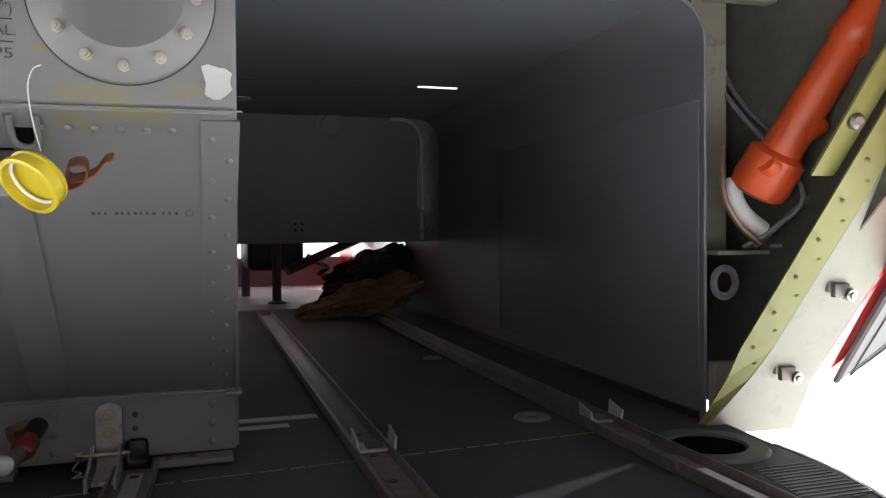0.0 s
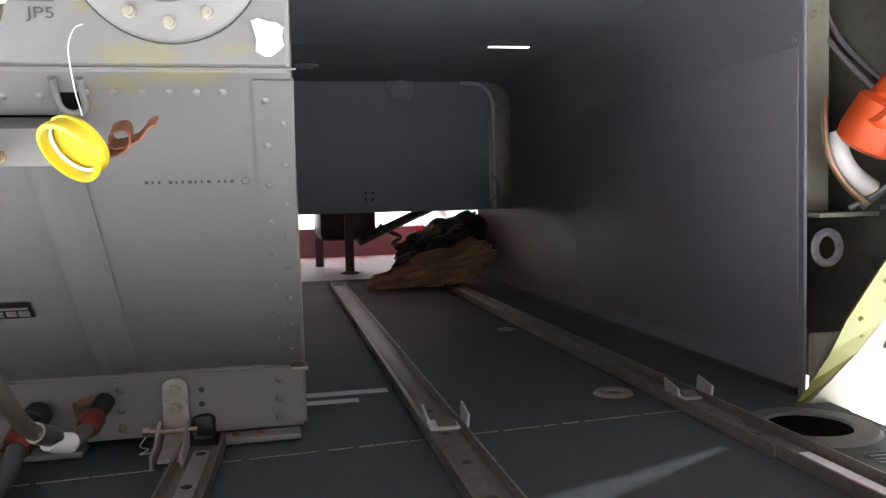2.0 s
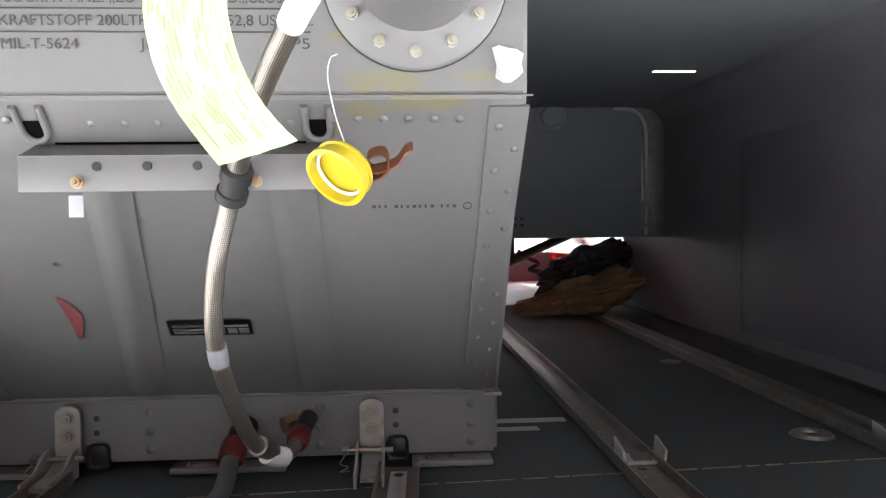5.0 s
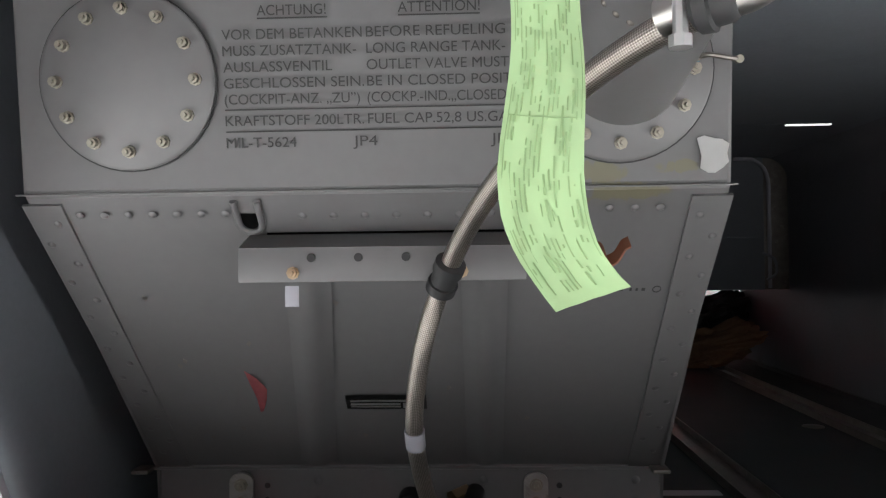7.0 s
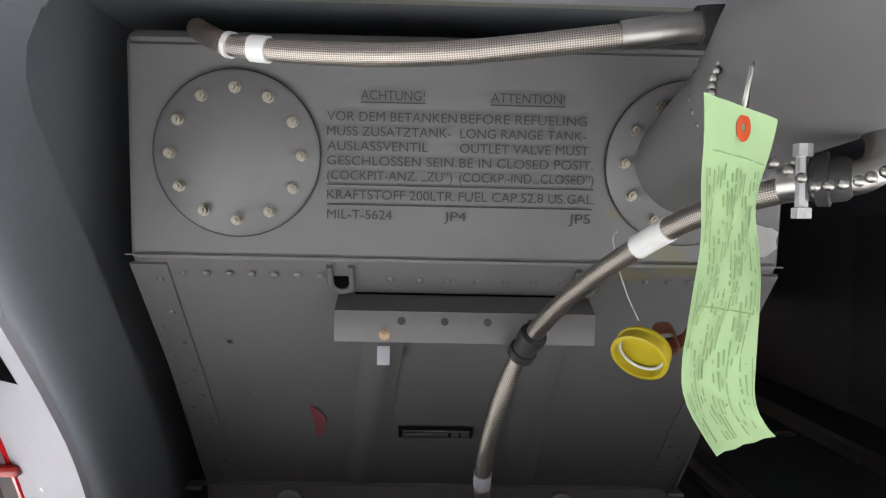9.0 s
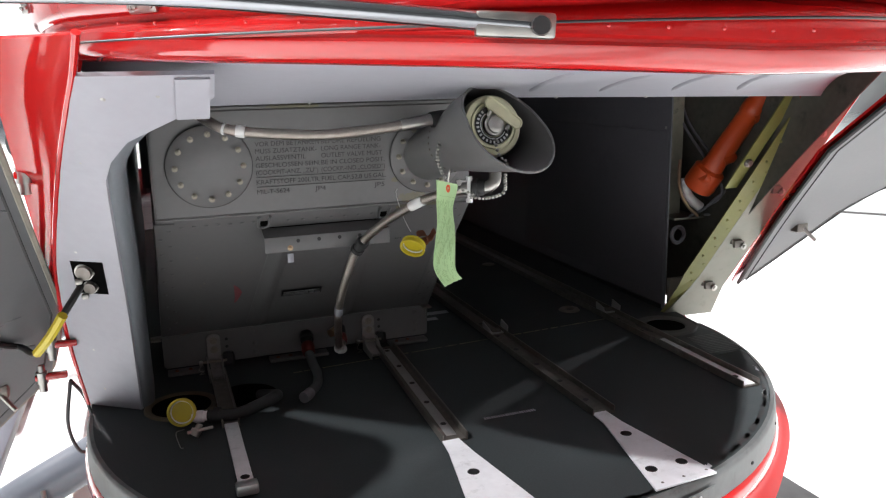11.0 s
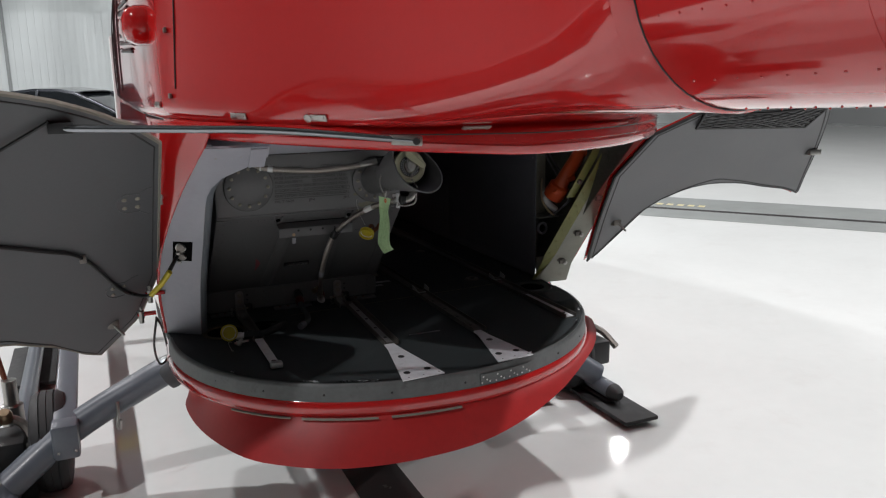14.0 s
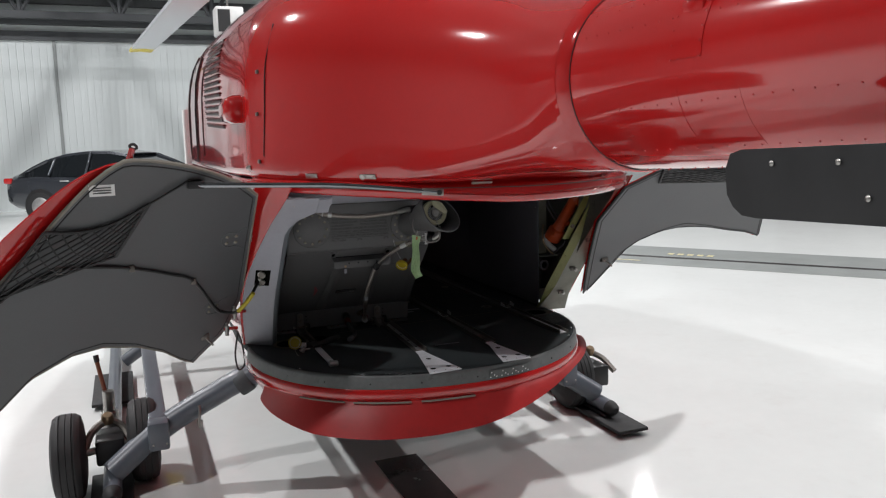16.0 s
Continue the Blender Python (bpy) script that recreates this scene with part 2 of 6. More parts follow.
# ---- building helpers ----
def mesh_of(bm, material, smooth=40, name="mesh"):
    bmesh.ops.recalc_face_normals(bm, faces=bm.faces)
    me = bpy.data.meshes.new(name)
    bm.to_mesh(me)
    bm.free()
    me.materials.append(material)
    if smooth:
        me.shade_smooth()
        me.set_sharp_from_angle(angle=radians(smooth))
    return me


def thing(name, at, label, category, group="", kind=""):
    ob = new(name)
    ob.empty_display_size = 0.05
    ob.location = at
    return tagged(ob, label, category, group, kind)


def hang(ob, parent):
    ob.parent = parent
    if parent.type == "EMPTY":
        ob.matrix_parent_inverse = Matrix.Translation(parent.location).inverted()
    return ob


def part(name, bm, material, parent, label="", smooth=40):
    ob = new(name, mesh_of(bm, material, smooth, name))
    hang(ob, parent)
    return tagged(ob, label)


def piece(name, me, parent, m):
    ob = new(name, me)
    hang(ob, parent)
    ob.matrix_basis = m
    return ob


def solo(name, bm, material, label, category, group="", kind="", smooth=40):
    return tagged(new(name, mesh_of(bm, material, smooth, name)), label, category, group, kind)


def box(x0, x1, y0, y1, z0, z1, bevel=0.0, bm=None, m=None):
    bm = bm or bmesh.new()
    vs = [bm.verts.new((x, y, z)) for x in (x0, x1) for y in (y0, y1) for z in (z0, z1)]
    fs = [(0, 1, 3, 2), (4, 6, 7, 5), (0, 4, 5, 1), (2, 3, 7, 6), (0, 2, 6, 4), (1, 5, 7, 3)]
    faces = [bm.faces.new([vs[i] for i in f]) for f in fs]
    if bevel:
        es = list({e for f in faces for e in f.edges})
        r = bmesh.ops.bevel(bm, geom=es, offset=bevel, segments=2, affect="EDGES", profile=0.5)
        vs = list({v for v in vs if v.is_valid} | set(r["verts"]))
    if m is not None:
        bmesh.ops.transform(bm, matrix=m, verts=[v for v in vs if v.is_valid])
    return bm


def spline(points, n=8):
    pts = [Vector(p) for p in points]
    pts = [2 * pts[0] - pts[1]] + pts + [2 * pts[-1] - pts[-2]]
    out = []
    for i in range(1, len(pts) - 2):
        p0, p1, p2, p3 = pts[i - 1 : i + 3]
        for k in range(n):
            t = k / n
            out.append(0.5 * ((2 * p1) + (p2 - p0) * t + (2 * p0 - 5 * p1 + 4 * p2 - p3) * t * t + (3 * p1 - p0 - 3 * p2 + p3) * t ** 3))
    return out + [pts[-2]]


def sweep(path, r, sides=12, bm=None, caps=True):
    """A tube along a path; r is a number or a list of radii."""
    bm = bm or bmesh.new()
    path = [Vector(p) for p in path]
    up = None
    rings = []
    for i, p in enumerate(path):
        d = (path[min(i + 1, len(path) - 1)] - path[max(i - 1, 0)]).normalized()
        if up is None:
            up = d.orthogonal().normalized()
        up = (up - d * up.dot(d)).normalized()
        side = d.cross(up)
        rad = r[i] if isinstance(r, (list, tuple)) else r
        rings.append([bm.verts.new(p + rad * (up * math.cos(a) + side * math.sin(a))) for a in (2 * math.pi * k / sides for k in range(sides))])
    uv = bm.loops.layers.uv.verify()
    run = [0.0]
    for p, q in zip(path, path[1:]):
        run.append(run[-1] + (q - p).length)
    for i, (a, b) in enumerate(zip(rings, rings[1:])):
        for k in range(sides):
            f = bm.faces.new((a[k], a[(k + 1) % sides], b[(k + 1) % sides], b[k]))
            for loop, st in zip(f.loops, ((run[i], k), (run[i], k + 1), (run[i + 1], k + 1), (run[i + 1], k))):
                loop[uv].uv = (st[0], st[1] / sides)
    if caps:
        bm.faces.new(rings[0][::-1])
        bm.faces.new(rings[-1])
    return bm


def rod(a, b, r, sides=14, bm=None):
    return sweep([a, b], r, sides, bm)


def turned(a, b, profile, sides=24, bm=None):
    """A turned body on the axis a to b; profile: (share of the axis, radius)."""
    a, b = Vector(a), Vector(b)
    d = (b - a)
    u = d.normalized().orthogonal().normalized()
    w = d.normalized().cross(u)
    bm = bm or bmesh.new()
    rings = []
    for s, r in profile:
        rings.append([bm.verts.new(a + d * s + r * (u * math.cos(t) + w * math.sin(t))) for t in (2 * math.pi * k / sides for k in range(sides))])
    for p, q in zip(rings, rings[1:]):
        for k in range(sides):
            bm.faces.new((p[k], p[(k + 1) % sides], q[(k + 1) % sides], q[k]))
    bm.faces.new(rings[0][::-1])
    bm.faces.new(rings[-1])
    return bm


def sheet(grid, thick=0.0, closed=False):
    """A sheet through rows of points; with thick it becomes a shell."""
    bm = bmesh.new()
    rows = [[bm.verts.new(p) for p in row] for row in grid]
    for a, b in zip(rows, rows[1:]):
        n = len(a)
        for k in range(n if closed else n - 1):
            bm.faces.new((a[k], a[(k + 1) % n], b[(k + 1) % n], b[k]))
    bmesh.ops.recalc_face_normals(bm, faces=bm.faces)
    if thick:
        bmesh.ops.solidify(bm, geom=list(bm.faces), thickness=thick)
    return bm


def slab(outline, z0, z1, holes=()):
    """A plate from a plan outline, with a bevel-free edge."""
    bm = bmesh.new()
    lo = [bm.verts.new((x, y, z0)) for x, y in outline]
    hi = [bm.verts.new((x, y, z1)) for x, y in outline]
    n = len(lo)
    for k in range(n):
        bm.faces.new((lo[k], lo[(k + 1) % n], hi[(k + 1) % n], hi[k]))
    bm.faces.new(lo[::-1])
    bm.faces.new(hi)
    return bm


def lerp(table, v):
    if v <= table[0][0]:
        return table[0][1]
    for (a, p), (b, q) in zip(table, table[1:]):
        if v <= b:
            t = (v - a) / (b - a)
            return p + (q - p) * t
    return table[-1][1]


def smooth_table(table, v):
    xs = [a for a, _ in table]
    return float(sum(lerp(table, v + d) * w for d, w in ((-0.06, 0.25), (0, 0.5), (0.06, 0.25))))


def studs(parent, places, r, h, normal, material, name="rivet", sides=8):
    """Small round heads, one object each on one mesh."""
    bm = bmesh.new()
    bmesh.ops.create_uvsphere(bm, u_segments=sides, v_segments=5, radius=1.0)
    bmesh.ops.delete(bm, geom=[v for v in bm.verts if v.co.z < -0.05], context="VERTS")
    bmesh.ops.transform(bm, matrix=Matrix.Diagonal((r, r, h, 1)), verts=bm.verts)
    me = mesh_of(bm, material, 60, name)
    q = Vector(normal).to_track_quat("Z", "Y").to_matrix().to_4x4()
    for p in places:
        piece(name, me, parent, Matrix.Translation(p) @ q)


def bolts(parent, places, r, h, normal, material, name="bolt"):
    """A washer, a hexagon and a shank end on it."""
    bm = turned((0, 0, 0), (0, 0, h), [(0, r * 1.35), (0.18, r * 1.35), (0.19, r), (0.75, r), (0.76, r * 0.5), (1.0, r * 0.42)], 8)
    me = mesh_of(bm, material, 30, name)
    q = Vector(normal).to_track_quat("Z", "Y").to_matrix().to_4x4()
    for p in places:
        piece(name, me, parent, Matrix.Translation(p) @ q)


def lettering(parent, words, x0, x1, size, at, m_turn, material, name="lettering"):
    cu = bpy.data.curves.new(name, "FONT")
    cu.body, cu.size, cu.extrude = words, size, 0.0002
    tmp = bpy.data.objects.new(name, cu)
    scene.collection.objects.link(tmp)
    bpy.context.view_layer.update()
    me = bpy.data.meshes.new_from_object(tmp)
    bpy.data.objects.remove(tmp)
    xs = [v.co.x for v in me.vertices]
    k = (x1 - x0) / (max(xs) - min(xs))
    lo = min(xs)
    me.transform(Matrix.Diagonal((k, 1, 1, 1)) @ Matrix.Translation((-lo, 0, 0)))
    me.materials.append(material)
    ob = new(name, me)
    hang(ob, parent)
    ob.matrix_basis = Matrix.Translation((x0, at[1], at[2])) @ m_turn
    return ob


# ---- hangar ----
HX0, HX1, HY0, HY1, HZ = -14.0, 22.0, -16.0, 20.0, 8.2
solo("floor", box(HX0 - 1, HX1 + 1, HY0 - 1, HY1 + 1, -0.2, 0.0), EPOXY, "glossy white epoxy hangar floor", "floor", kind="structure")


def wall(name, x0, x1, y0, y1, finish=None):
    w = thing(name, (0.5 * (x0 + x1), 0.5 * (y0 + y1), 0), "metal hangar wall, white and ribbed on the north side", "wall", kind="structure")
    part("core", box(x0, x1, y0, y1, 0, HZ), finish or PANELW, w, smooth=0)
    return w


north = wall("wall_north", HX0, HX1, HY1, HY1 + 0.3)
# These three walls are unseen; their grey cuts the bounced light.
wall("wall_south", HX0, HX1, HY0 - 0.3, HY0, UNSEEN_GREY)
wall("wall_west", HX0 - 0.3, HX0, HY0, HY1, UNSEEN_GREY)
wall("wall_east", HX1, HX1 + 0.3, HY0, HY1, UNSEEN_GREY)
rib = mesh_of(box(-0.025, 0.025, -0.02, 0.0, 0.0, 4.2), PANELW, 0, "rib")
for k in range(92):
    piece("rib", rib, north, Matrix.Translation((-11.5 + 0.17 * k, HY1 - 0.003, 0.0)))
joint = mesh_of(box(-0.035, 0.035, -0.03, 0.0, 0.0, 4.2, 0.005), material("joint_grey", (0.30, 0.32, 0.32), 0.5), 0, "column")
for x in (-10.2, -6.0, -1.78, 2.45, 6.65):
    piece("column", joint, north, Matrix.Translation((x, HY1 - 0.02, 0.0)))
part("fascia", box(HX0, HX1, HY1 - 0.12, HY1 - 0.025, 4.2, 4.42), TRUSS, north, "dark steel rail above the wall panels")
solo("ceiling", box(HX0, HX1, HY0, HY1, HZ, HZ + 0.2), CEIL, "dark insulated hangar ceiling", "ceiling", kind="structure")


def truss(y):
    t = thing("roof_truss", (0, y, 4.9), "dark steel lattice roof truss", "truss", "roof trusses", kind="structure")
    part("bottom_chord", box(HX0, HX1, y - 0.09, y + 0.09, 4.62, 4.80, 0.01), TRUSS, t)
    part("top_chord", box(HX0, HX1, y - 0.09, y + 0.09, 6.6, 6.75, 0.01), TRUSS, t)
    for k in range(16):
        x = HX0 + 0.6 + 2.2 * k
        part("web", rod((x, y, 4.72), (x + 1.1, y, 6.65), 0.05, 6), TRUSS, t)
        part("web", rod((x + 1.1, y, 6.65), (x + 2.2, y, 4.72), 0.05, 6), TRUSS, t)
        part("post", rod((x, y, 4.72), (x, y, 6.65), 0.06, 6), TRUSS, t)


for y in (19.2, 15.0):
    truss(y)
for z in (4.55, 5.05, 5.75):
    solo("purlin", box(HX0, HX1, HY1 - 0.4, HY1 - 0.15, z, z + 0.18, 0.01), TRUSS, "dark steel beam along the hangar wall", "beam", "wall beams", kind="structure")


def high_bay(x, y):
    h = thing("high_bay_light", (x, y, 7.4), "round white high bay hangar light", "lamp", "hangar lights")
    part("housing", turned((x, y, 7.34), (x, y, 7.6), [(0, 0.18), (0.2, 0.19), (0.7, 0.12), (1, 0.1)], 24), ALU, h)
    part("diffuser", turned((x, y, 7.325), (x, y, 7.339), [(0, 0.15), (1, 0.16)], 24), LAMPFACE, h)
    part("rod", rod((x, y, 7.6), (x, y, HZ), 0.012, 6), STEEL, h)
    lamp = bpy.data.lights.new("high_bay", "AREA")
    lamp.shape, lamp.size, lamp.energy, lamp.color = "DISK", 0.26, LAMP_W * (1.7 if x < 0 and y > 0 else 1.0), (1.0, 0.985, 1.0)
    ob = new("high_bay_lamp", lamp)
    ob.matrix_world = look((x, y, 7.32), (x, y, 0))


for x in (-4.6, 3.0, 11.0):
    for y in (-1.7 if x < 9 else 0.4, 5.0, 13.0):
        high_bay(x, y)

heater = thing("unit_heater", (1.72, 14.0, 3.7), "white hanging unit heater under the roof", "heater")
part("case", box(1.45, 1.98, 13.7, 14.2, 3.68, 4.22, 0.03), WHITE, heater)
part("grille", box(1.49, 1.72, 13.685, 13.697, 3.74, 4.16), BLACK, heater, "black louvred grille")
part("rod", rod((1.72, 14, 4.2), (1.72, 14, HZ), 0.02, 6), STEEL, heater)
solo("floor_tape", box(0.70, 0.93, 0.35, 1.42, 0.002, 0.0045), STRIP, "dark tape strip stuck to the white floor", "tape", kind="structure")
# Grey strip with a narrower dark strip, both flat on the floor.
chan = thing("floor_band", (7, 5, 0), "grey band with a dark line across the floor", "channel", kind="structure")
turn = Matrix.Translation((6.4, 4.95, 0)) @ Matrix.Rotation(radians(-52), 4, "Z")
part("plate", box(-9, 9, 0.0, 1.55, 0.002, 0.005, m=turn), GREYSTRIP, chan)
part("groove", box(-9, 9, 0.55, 0.66, 0.006, 0.008, m=turn), STRIP, chan)
# Bars paint the reflection of yellow lettering in the glossy floor.
for k in range(5):
    part("reflection_bar", box(-1.12 + 0.13 * k, -1.04 + 0.13 * k, 0.86, 0.98, 0.006, 0.008, m=turn), LINE_REFLECTION_YELLOW, chan, "yellow bar painted for reflected lettering")
part("yellow_line", box(-3.0, -1.3, 0.2, 0.24, 0.006, 0.008, m=turn), LINE_REFLECTION_YELLOW, chan, "faded yellow painted line")

# ---- helicopter ----
XC = 0.85
heli = thing("helicopter", (XC, 1.4, 0.0), "red helicopter with open rear clamshell doors on skids", "helicopter")
HALF = [(-0.62, 0.238), (-0.4, 0.25), (-0.2, 0.285), (-0.05, 0.335), (0.1, 0.41), (0.23, 0.505), (0.39, 0.645), (0.55, 0.745), (0.74, 0.81), (1.0, 0.835), (1.3, 0.845), (2.6, 0.85), (3.6, 0.82), (4.4, 0.70)]
TOPZ = [(-0.62, 2.055), (-0.3, 2.08), (0.0, 2.15), (0.4, 2.28), (0.8, 2.36), (1.6, 2.40), (3.0, 2.42), (4.4, 2.2)]
BOTZ = [(-0.62, 1.578), (-0.3, 1.565), (0.0, 1.53), (0.3, 1.512), (4.4, 1.512)]


def section(y, n=40):
    w, zt, zb = smooth_table(HALF, y), smooth_table(TOPZ, y), smooth_table(BOTZ, y)
    blend = min(1, max(0, (y + 0.6) / 0.9))
    e = 2.0 + 1.6 * blend
    zc, h = 0.5 * (zt + zb), 0.5 * (zt - zb)
    if blend > 0:
        zc = zb + h * (1 - 0.55 * blend)
    out = []
    for k in range(n):
        a = 2 * math.pi * k / n
        c, s = math.cos(a), math.sin(a)
        hh = (zt - zc) if s > 0 else (zc - zb)
        ee = 2.0 + (9.0 * blend if s <= 0 else 1.3 * blend)
        p = 2 / ee
        out.append((XC + w * math.copysign(abs(c) ** p, c), y, zc + hh * math.copysign(abs(s) ** p, s)))
    return out


ys = [-0.60 + 0.05 * k for k in range(30)] + [1.0, 1.3, 1.7, 2.2, 2.8, 3.4, 3.9, 4.4]
part("cowling", sheet([section(y, 56) for y in ys], closed=True), RED, heli, "glossy red engine cowling", 50)
BZ, BR, BX = 1.817, 0.24, 0.868


def boom_ring(y, grow=0.0):
    r = BR - 0.028 * (-0.6 - y) + grow
    return [(BX + r * math.cos(2 * math.pi * k / 48), y, BZ + 0.02 * (-0.6 - y) + r * math.sin(2 * math.pi * k / 48)) for k in range(48)]


part("tail_boom", sheet([boom_ring(y, -0.004) for y in (-0.56, -0.62, -1.0, -1.6, -2.4, -3.4, -4.6, -5.2)], closed=True), RED, heli, "glossy red riveted tail boom", 50)
part("boom_collar", sheet([section(-0.585, 48), section(-0.598, 48), boom_ring(-0.628, 0.003), boom_ring(-0.635, -0.004)], closed=True), RED, heli, "red collar where the boom joins the cowling", 50)
part("boom_joint", sweep([Vector(p) for p in boom_ring(-0.6355, -0.003) + boom_ring(-0.6355, -0.003)[:1]], 0.0016, 5), BLACK, heli, "thin dark joint line round the boom")
fin = box(BX - 0.04, BX + 0.04, -5.3, -4.6, 1.7, 3.0, 0.03)
part("tail_fin", fin, RED, heli)
# sill band over the rear opening
LIP_N = 44


def lip_curve(grow, z):
    out = []
    for k in range(LIP_N + 1):
        a = math.pi * k / LIP_N
        c, s = math.cos(a), math.sin(a)
        p = 2 / 1.62
        out.append((XC - (0.815 + grow) * math.copysign(abs(c) ** p, c), 0.76 - (0.775 + grow) * abs(s) ** p, z))
    return [(x, y, z + (0.03 * max(0.0, (0.78 - x) / 0.6) if z < 1.5 else 0.0)) for x, y, z in out]


part("upper_sill", sheet([lip_curve(-0.13, 1.575), lip_curve(-0.05, 1.545), lip_curve(0.0, 1.524), lip_curve(0.012, 1.516), lip_curve(0.017, 1.507), lip_curve(0.018, 1.490), lip_curve(0.013, 1.487), lip_curve(0.013, 1.484), lip_curve(0.018, 1.480), lip_curve(0.017, 1.470), lip_curve(0.008, 1.459), lip_curve(-0.03, 1.457), lip_curve(-0.034, 1.488)]), RED, heli, "red sill band over the rear opening", 50)
part("upper_seal", sheet([lip_curve(0.0195, 1.5125), lip_curve(0.0205, 1.511), lip_curve(0.0195, 1.5095)]), BLACK, heli, "dark seam above the sill")

SEAM = [(0.42, 1.36), (0.62, 1.2), (0.8, 1.08), (0.89, 1.04), (1.02, 0.97), (1.33, 0.67), (1.5, 0.475), (1.56, 0.44)]


def seam(z):
    return smooth_table(SEAM, z)


SIDE = [(0.42, 0.60), (0.5, 0.72), (0.62, 0.79), (0.8, 0.825), (1.1, 0.84), (1.4, 0.835), (1.56, 0.825)]


def side_skin(sgn):
    rows = []
    for i in range(15):
        z = 0.8 + 0.73 * i / 14
        y0 = seam(z) + 0.06 * max(0.0, min(1.0, (z - 1.44) / 0.05)) if sgn < 0 else 1.08 - 0.54 * (z - 0.887)
        row = []
        for k in range(14):
            y = y0 + (4.4 - y0) * (k / 13) ** 1.6
            w = smooth_table(SIDE, z) * min(1, smooth_table(HALF, y) / 0.83)
            row.append((XC + sgn * w - (0.03 if sgn > 0 else 0.0), y, z))
        rows.append(row)
    return sheet(rows, 0.012)


part("left_side", side_skin(-1), RED, heli, "red fuselage side with scuffs", 50)
part("right_side", side_skin(1), RED, heli, "red fuselage side", 50)

# belly and rear deck
FC, FA, FD, FY = 0.785, 0.75, 0.71, 1.0


def deck_curve(grow=0.0, back=0.0, n=48, e=2.2):
    out = []
    for k in range(n + 1):
        a = math.pi * k / n
        c, s = math.cos(a), math.sin(a)
        p = 2 / e if c > 0 else 1.0
        out.append((FC - (FA + grow) * math.copysign(abs(c) ** p, c), FY - (FD + grow - back) * abs(s) ** p))
    return out


def level(z, grow, back):
    pts = deck_curve(grow, back)
    half = smooth_table(SIDE, z) if z > 0.5 else smooth_table(SIDE, z)
    wid = lambda y: half
    front = [(XC + half, y) for y in (1.25, 1.8, 2.6, 3.4)] + [(XC + 0.75 * half, 4.1), (XC, 4.4)]
    left = [(2 * XC - x, y) for x, y in reversed(front[:-1])]
    return [(x, y, z) for x, y in pts + front + left]


LEVELS = [(0.752, 0.006, 0.0), (0.745, 0.013, 0.0), (0.725, 0.016, 0.0), (0.705, 0.012, 0.004), (0.68, -0.008, 0.02), (0.64, -0.05, 0.06), (0.58, -0.13, 0.14), (0.50, -0.26, 0.26), (0.44, -0.42, 0.42)]
bel = sheet([level(*a) for a in LEVELS], closed=True)
part("belly", bel, RED, heli, "glossy red rounded belly", 50)
part("rim", sheet([[(x, y, z) for x, y in deck_curve(g)] for z, g in ((0.802, -0.006), (0.8015, 0.001), (0.797, 0.005), (0.790, 0.006), (0.752, 0.009), (0.748, 0.006))], 0.004), RIM, heli, "worn grey metal rim of the rear deck", 40)
studs(heli, [(x, y - 0.009, 0.772) for x, y in deck_curve(0.0)[8:42:4]], 0.004, 0.003, (0, -1, 0), BLACK, "rim_rivet")
wear = random.Random(4)
edge_line = [Vector((x, y, 0.0)) for x, y in deck_curve(-0.014, 0.0, 300)]
for k in range(70):
    i = int(40 + wear.random() ** 0.8 * 215)
    n = 2 + int(7 * wear.random() ** 2)
    run = edge_line[i : i + n + 1]
    inward = Vector((0.0, 1.0, 0.0))
    bm = bmesh.new()
    lo = [p + inward * (-0.003 * wear.random()) for p in run]
    hi = [p + inward * (0.003 + 0.010 * wear.random()) for p in run]
    bm.faces.new([bm.verts.new((p.x, p.y, 0.8021)) for p in lo + hi[::-1]])
    part("paint_chip", bm, RUBBER if k % 4 else WHITE_ALU, heli, "chipped paint on the deck edge", 0)
deck = [(x, y) for x, y in deck_curve(-0.003)] + [(1.56, 1.3), (1.56, 4.35), (0.12, 4.35), (0.02, 1.3)]
part("deck_floor", slab(deck, 0.77, 0.80), DECK, heli, "dark scuffed cargo deck floor", 0)


# red apron under the deck: a crescent plate
APRON = [(0.13, 0.90, 0.645), (0.06, 0.90, 0.612), (0.062, 0.76, 0.60), (0.10, 0.60, 0.595), (0.17, 0.45, 0.59), (0.26, 0.36, 0.588), (0.38, 0.285, 0.587), (0.52, 0.245, 0.587), (0.66, 0.235, 0.588), (0.82, 0.235, 0.60), (0.98, 0.262, 0.63), (1.13, 0.325, 0.66), (1.25, 0.40, 0.685), (1.40, 0.53, 0.70), (1.495, 0.645, 0.707), (1.552, 0.745, 0.712), (1.572, 0.81, 0.717), (1.555, 0.85, 0.72)]


def apron():
    outer = spline([Vector(p) for p in APRON], 4)
    inner = deck_curve(0.006, 0.0, 240)
    n = len(outer)
    rows = []
    for i in range(6):
        s = i / 5
        row = []
        for k in range(n):
            u = k / (n - 1)
            x, y = inner[int(14 + 208 * u)]
            p = Vector((x, y, 0.703 + 0.02 * u * u))
            row.append(p + (outer[k] - p) * s + Vector((0, 0, 0.008 * math.sin(math.pi * s))))
        rows.append(row)
    return sheet(rows, 0.006)


part("apron", apron(), RED_FLAT, heli, "matt red crescent apron plate under the deck", 50)
seal_line = spline([Vector((x, y, 0.7025)) for x, y in deck_curve(0.017)[8:36]], 4)
for x0, x1 in ((0.15, 0.30), (0.325, 0.53), (0.555, 0.77)):
    part("apron_seal", sweep([p for p in seal_line if x0 < p.x < x1], 0.0038, 6), SEAL, heli, "pale seal along the apron")

# ---- cargo bay lining ----
RW = 1.53


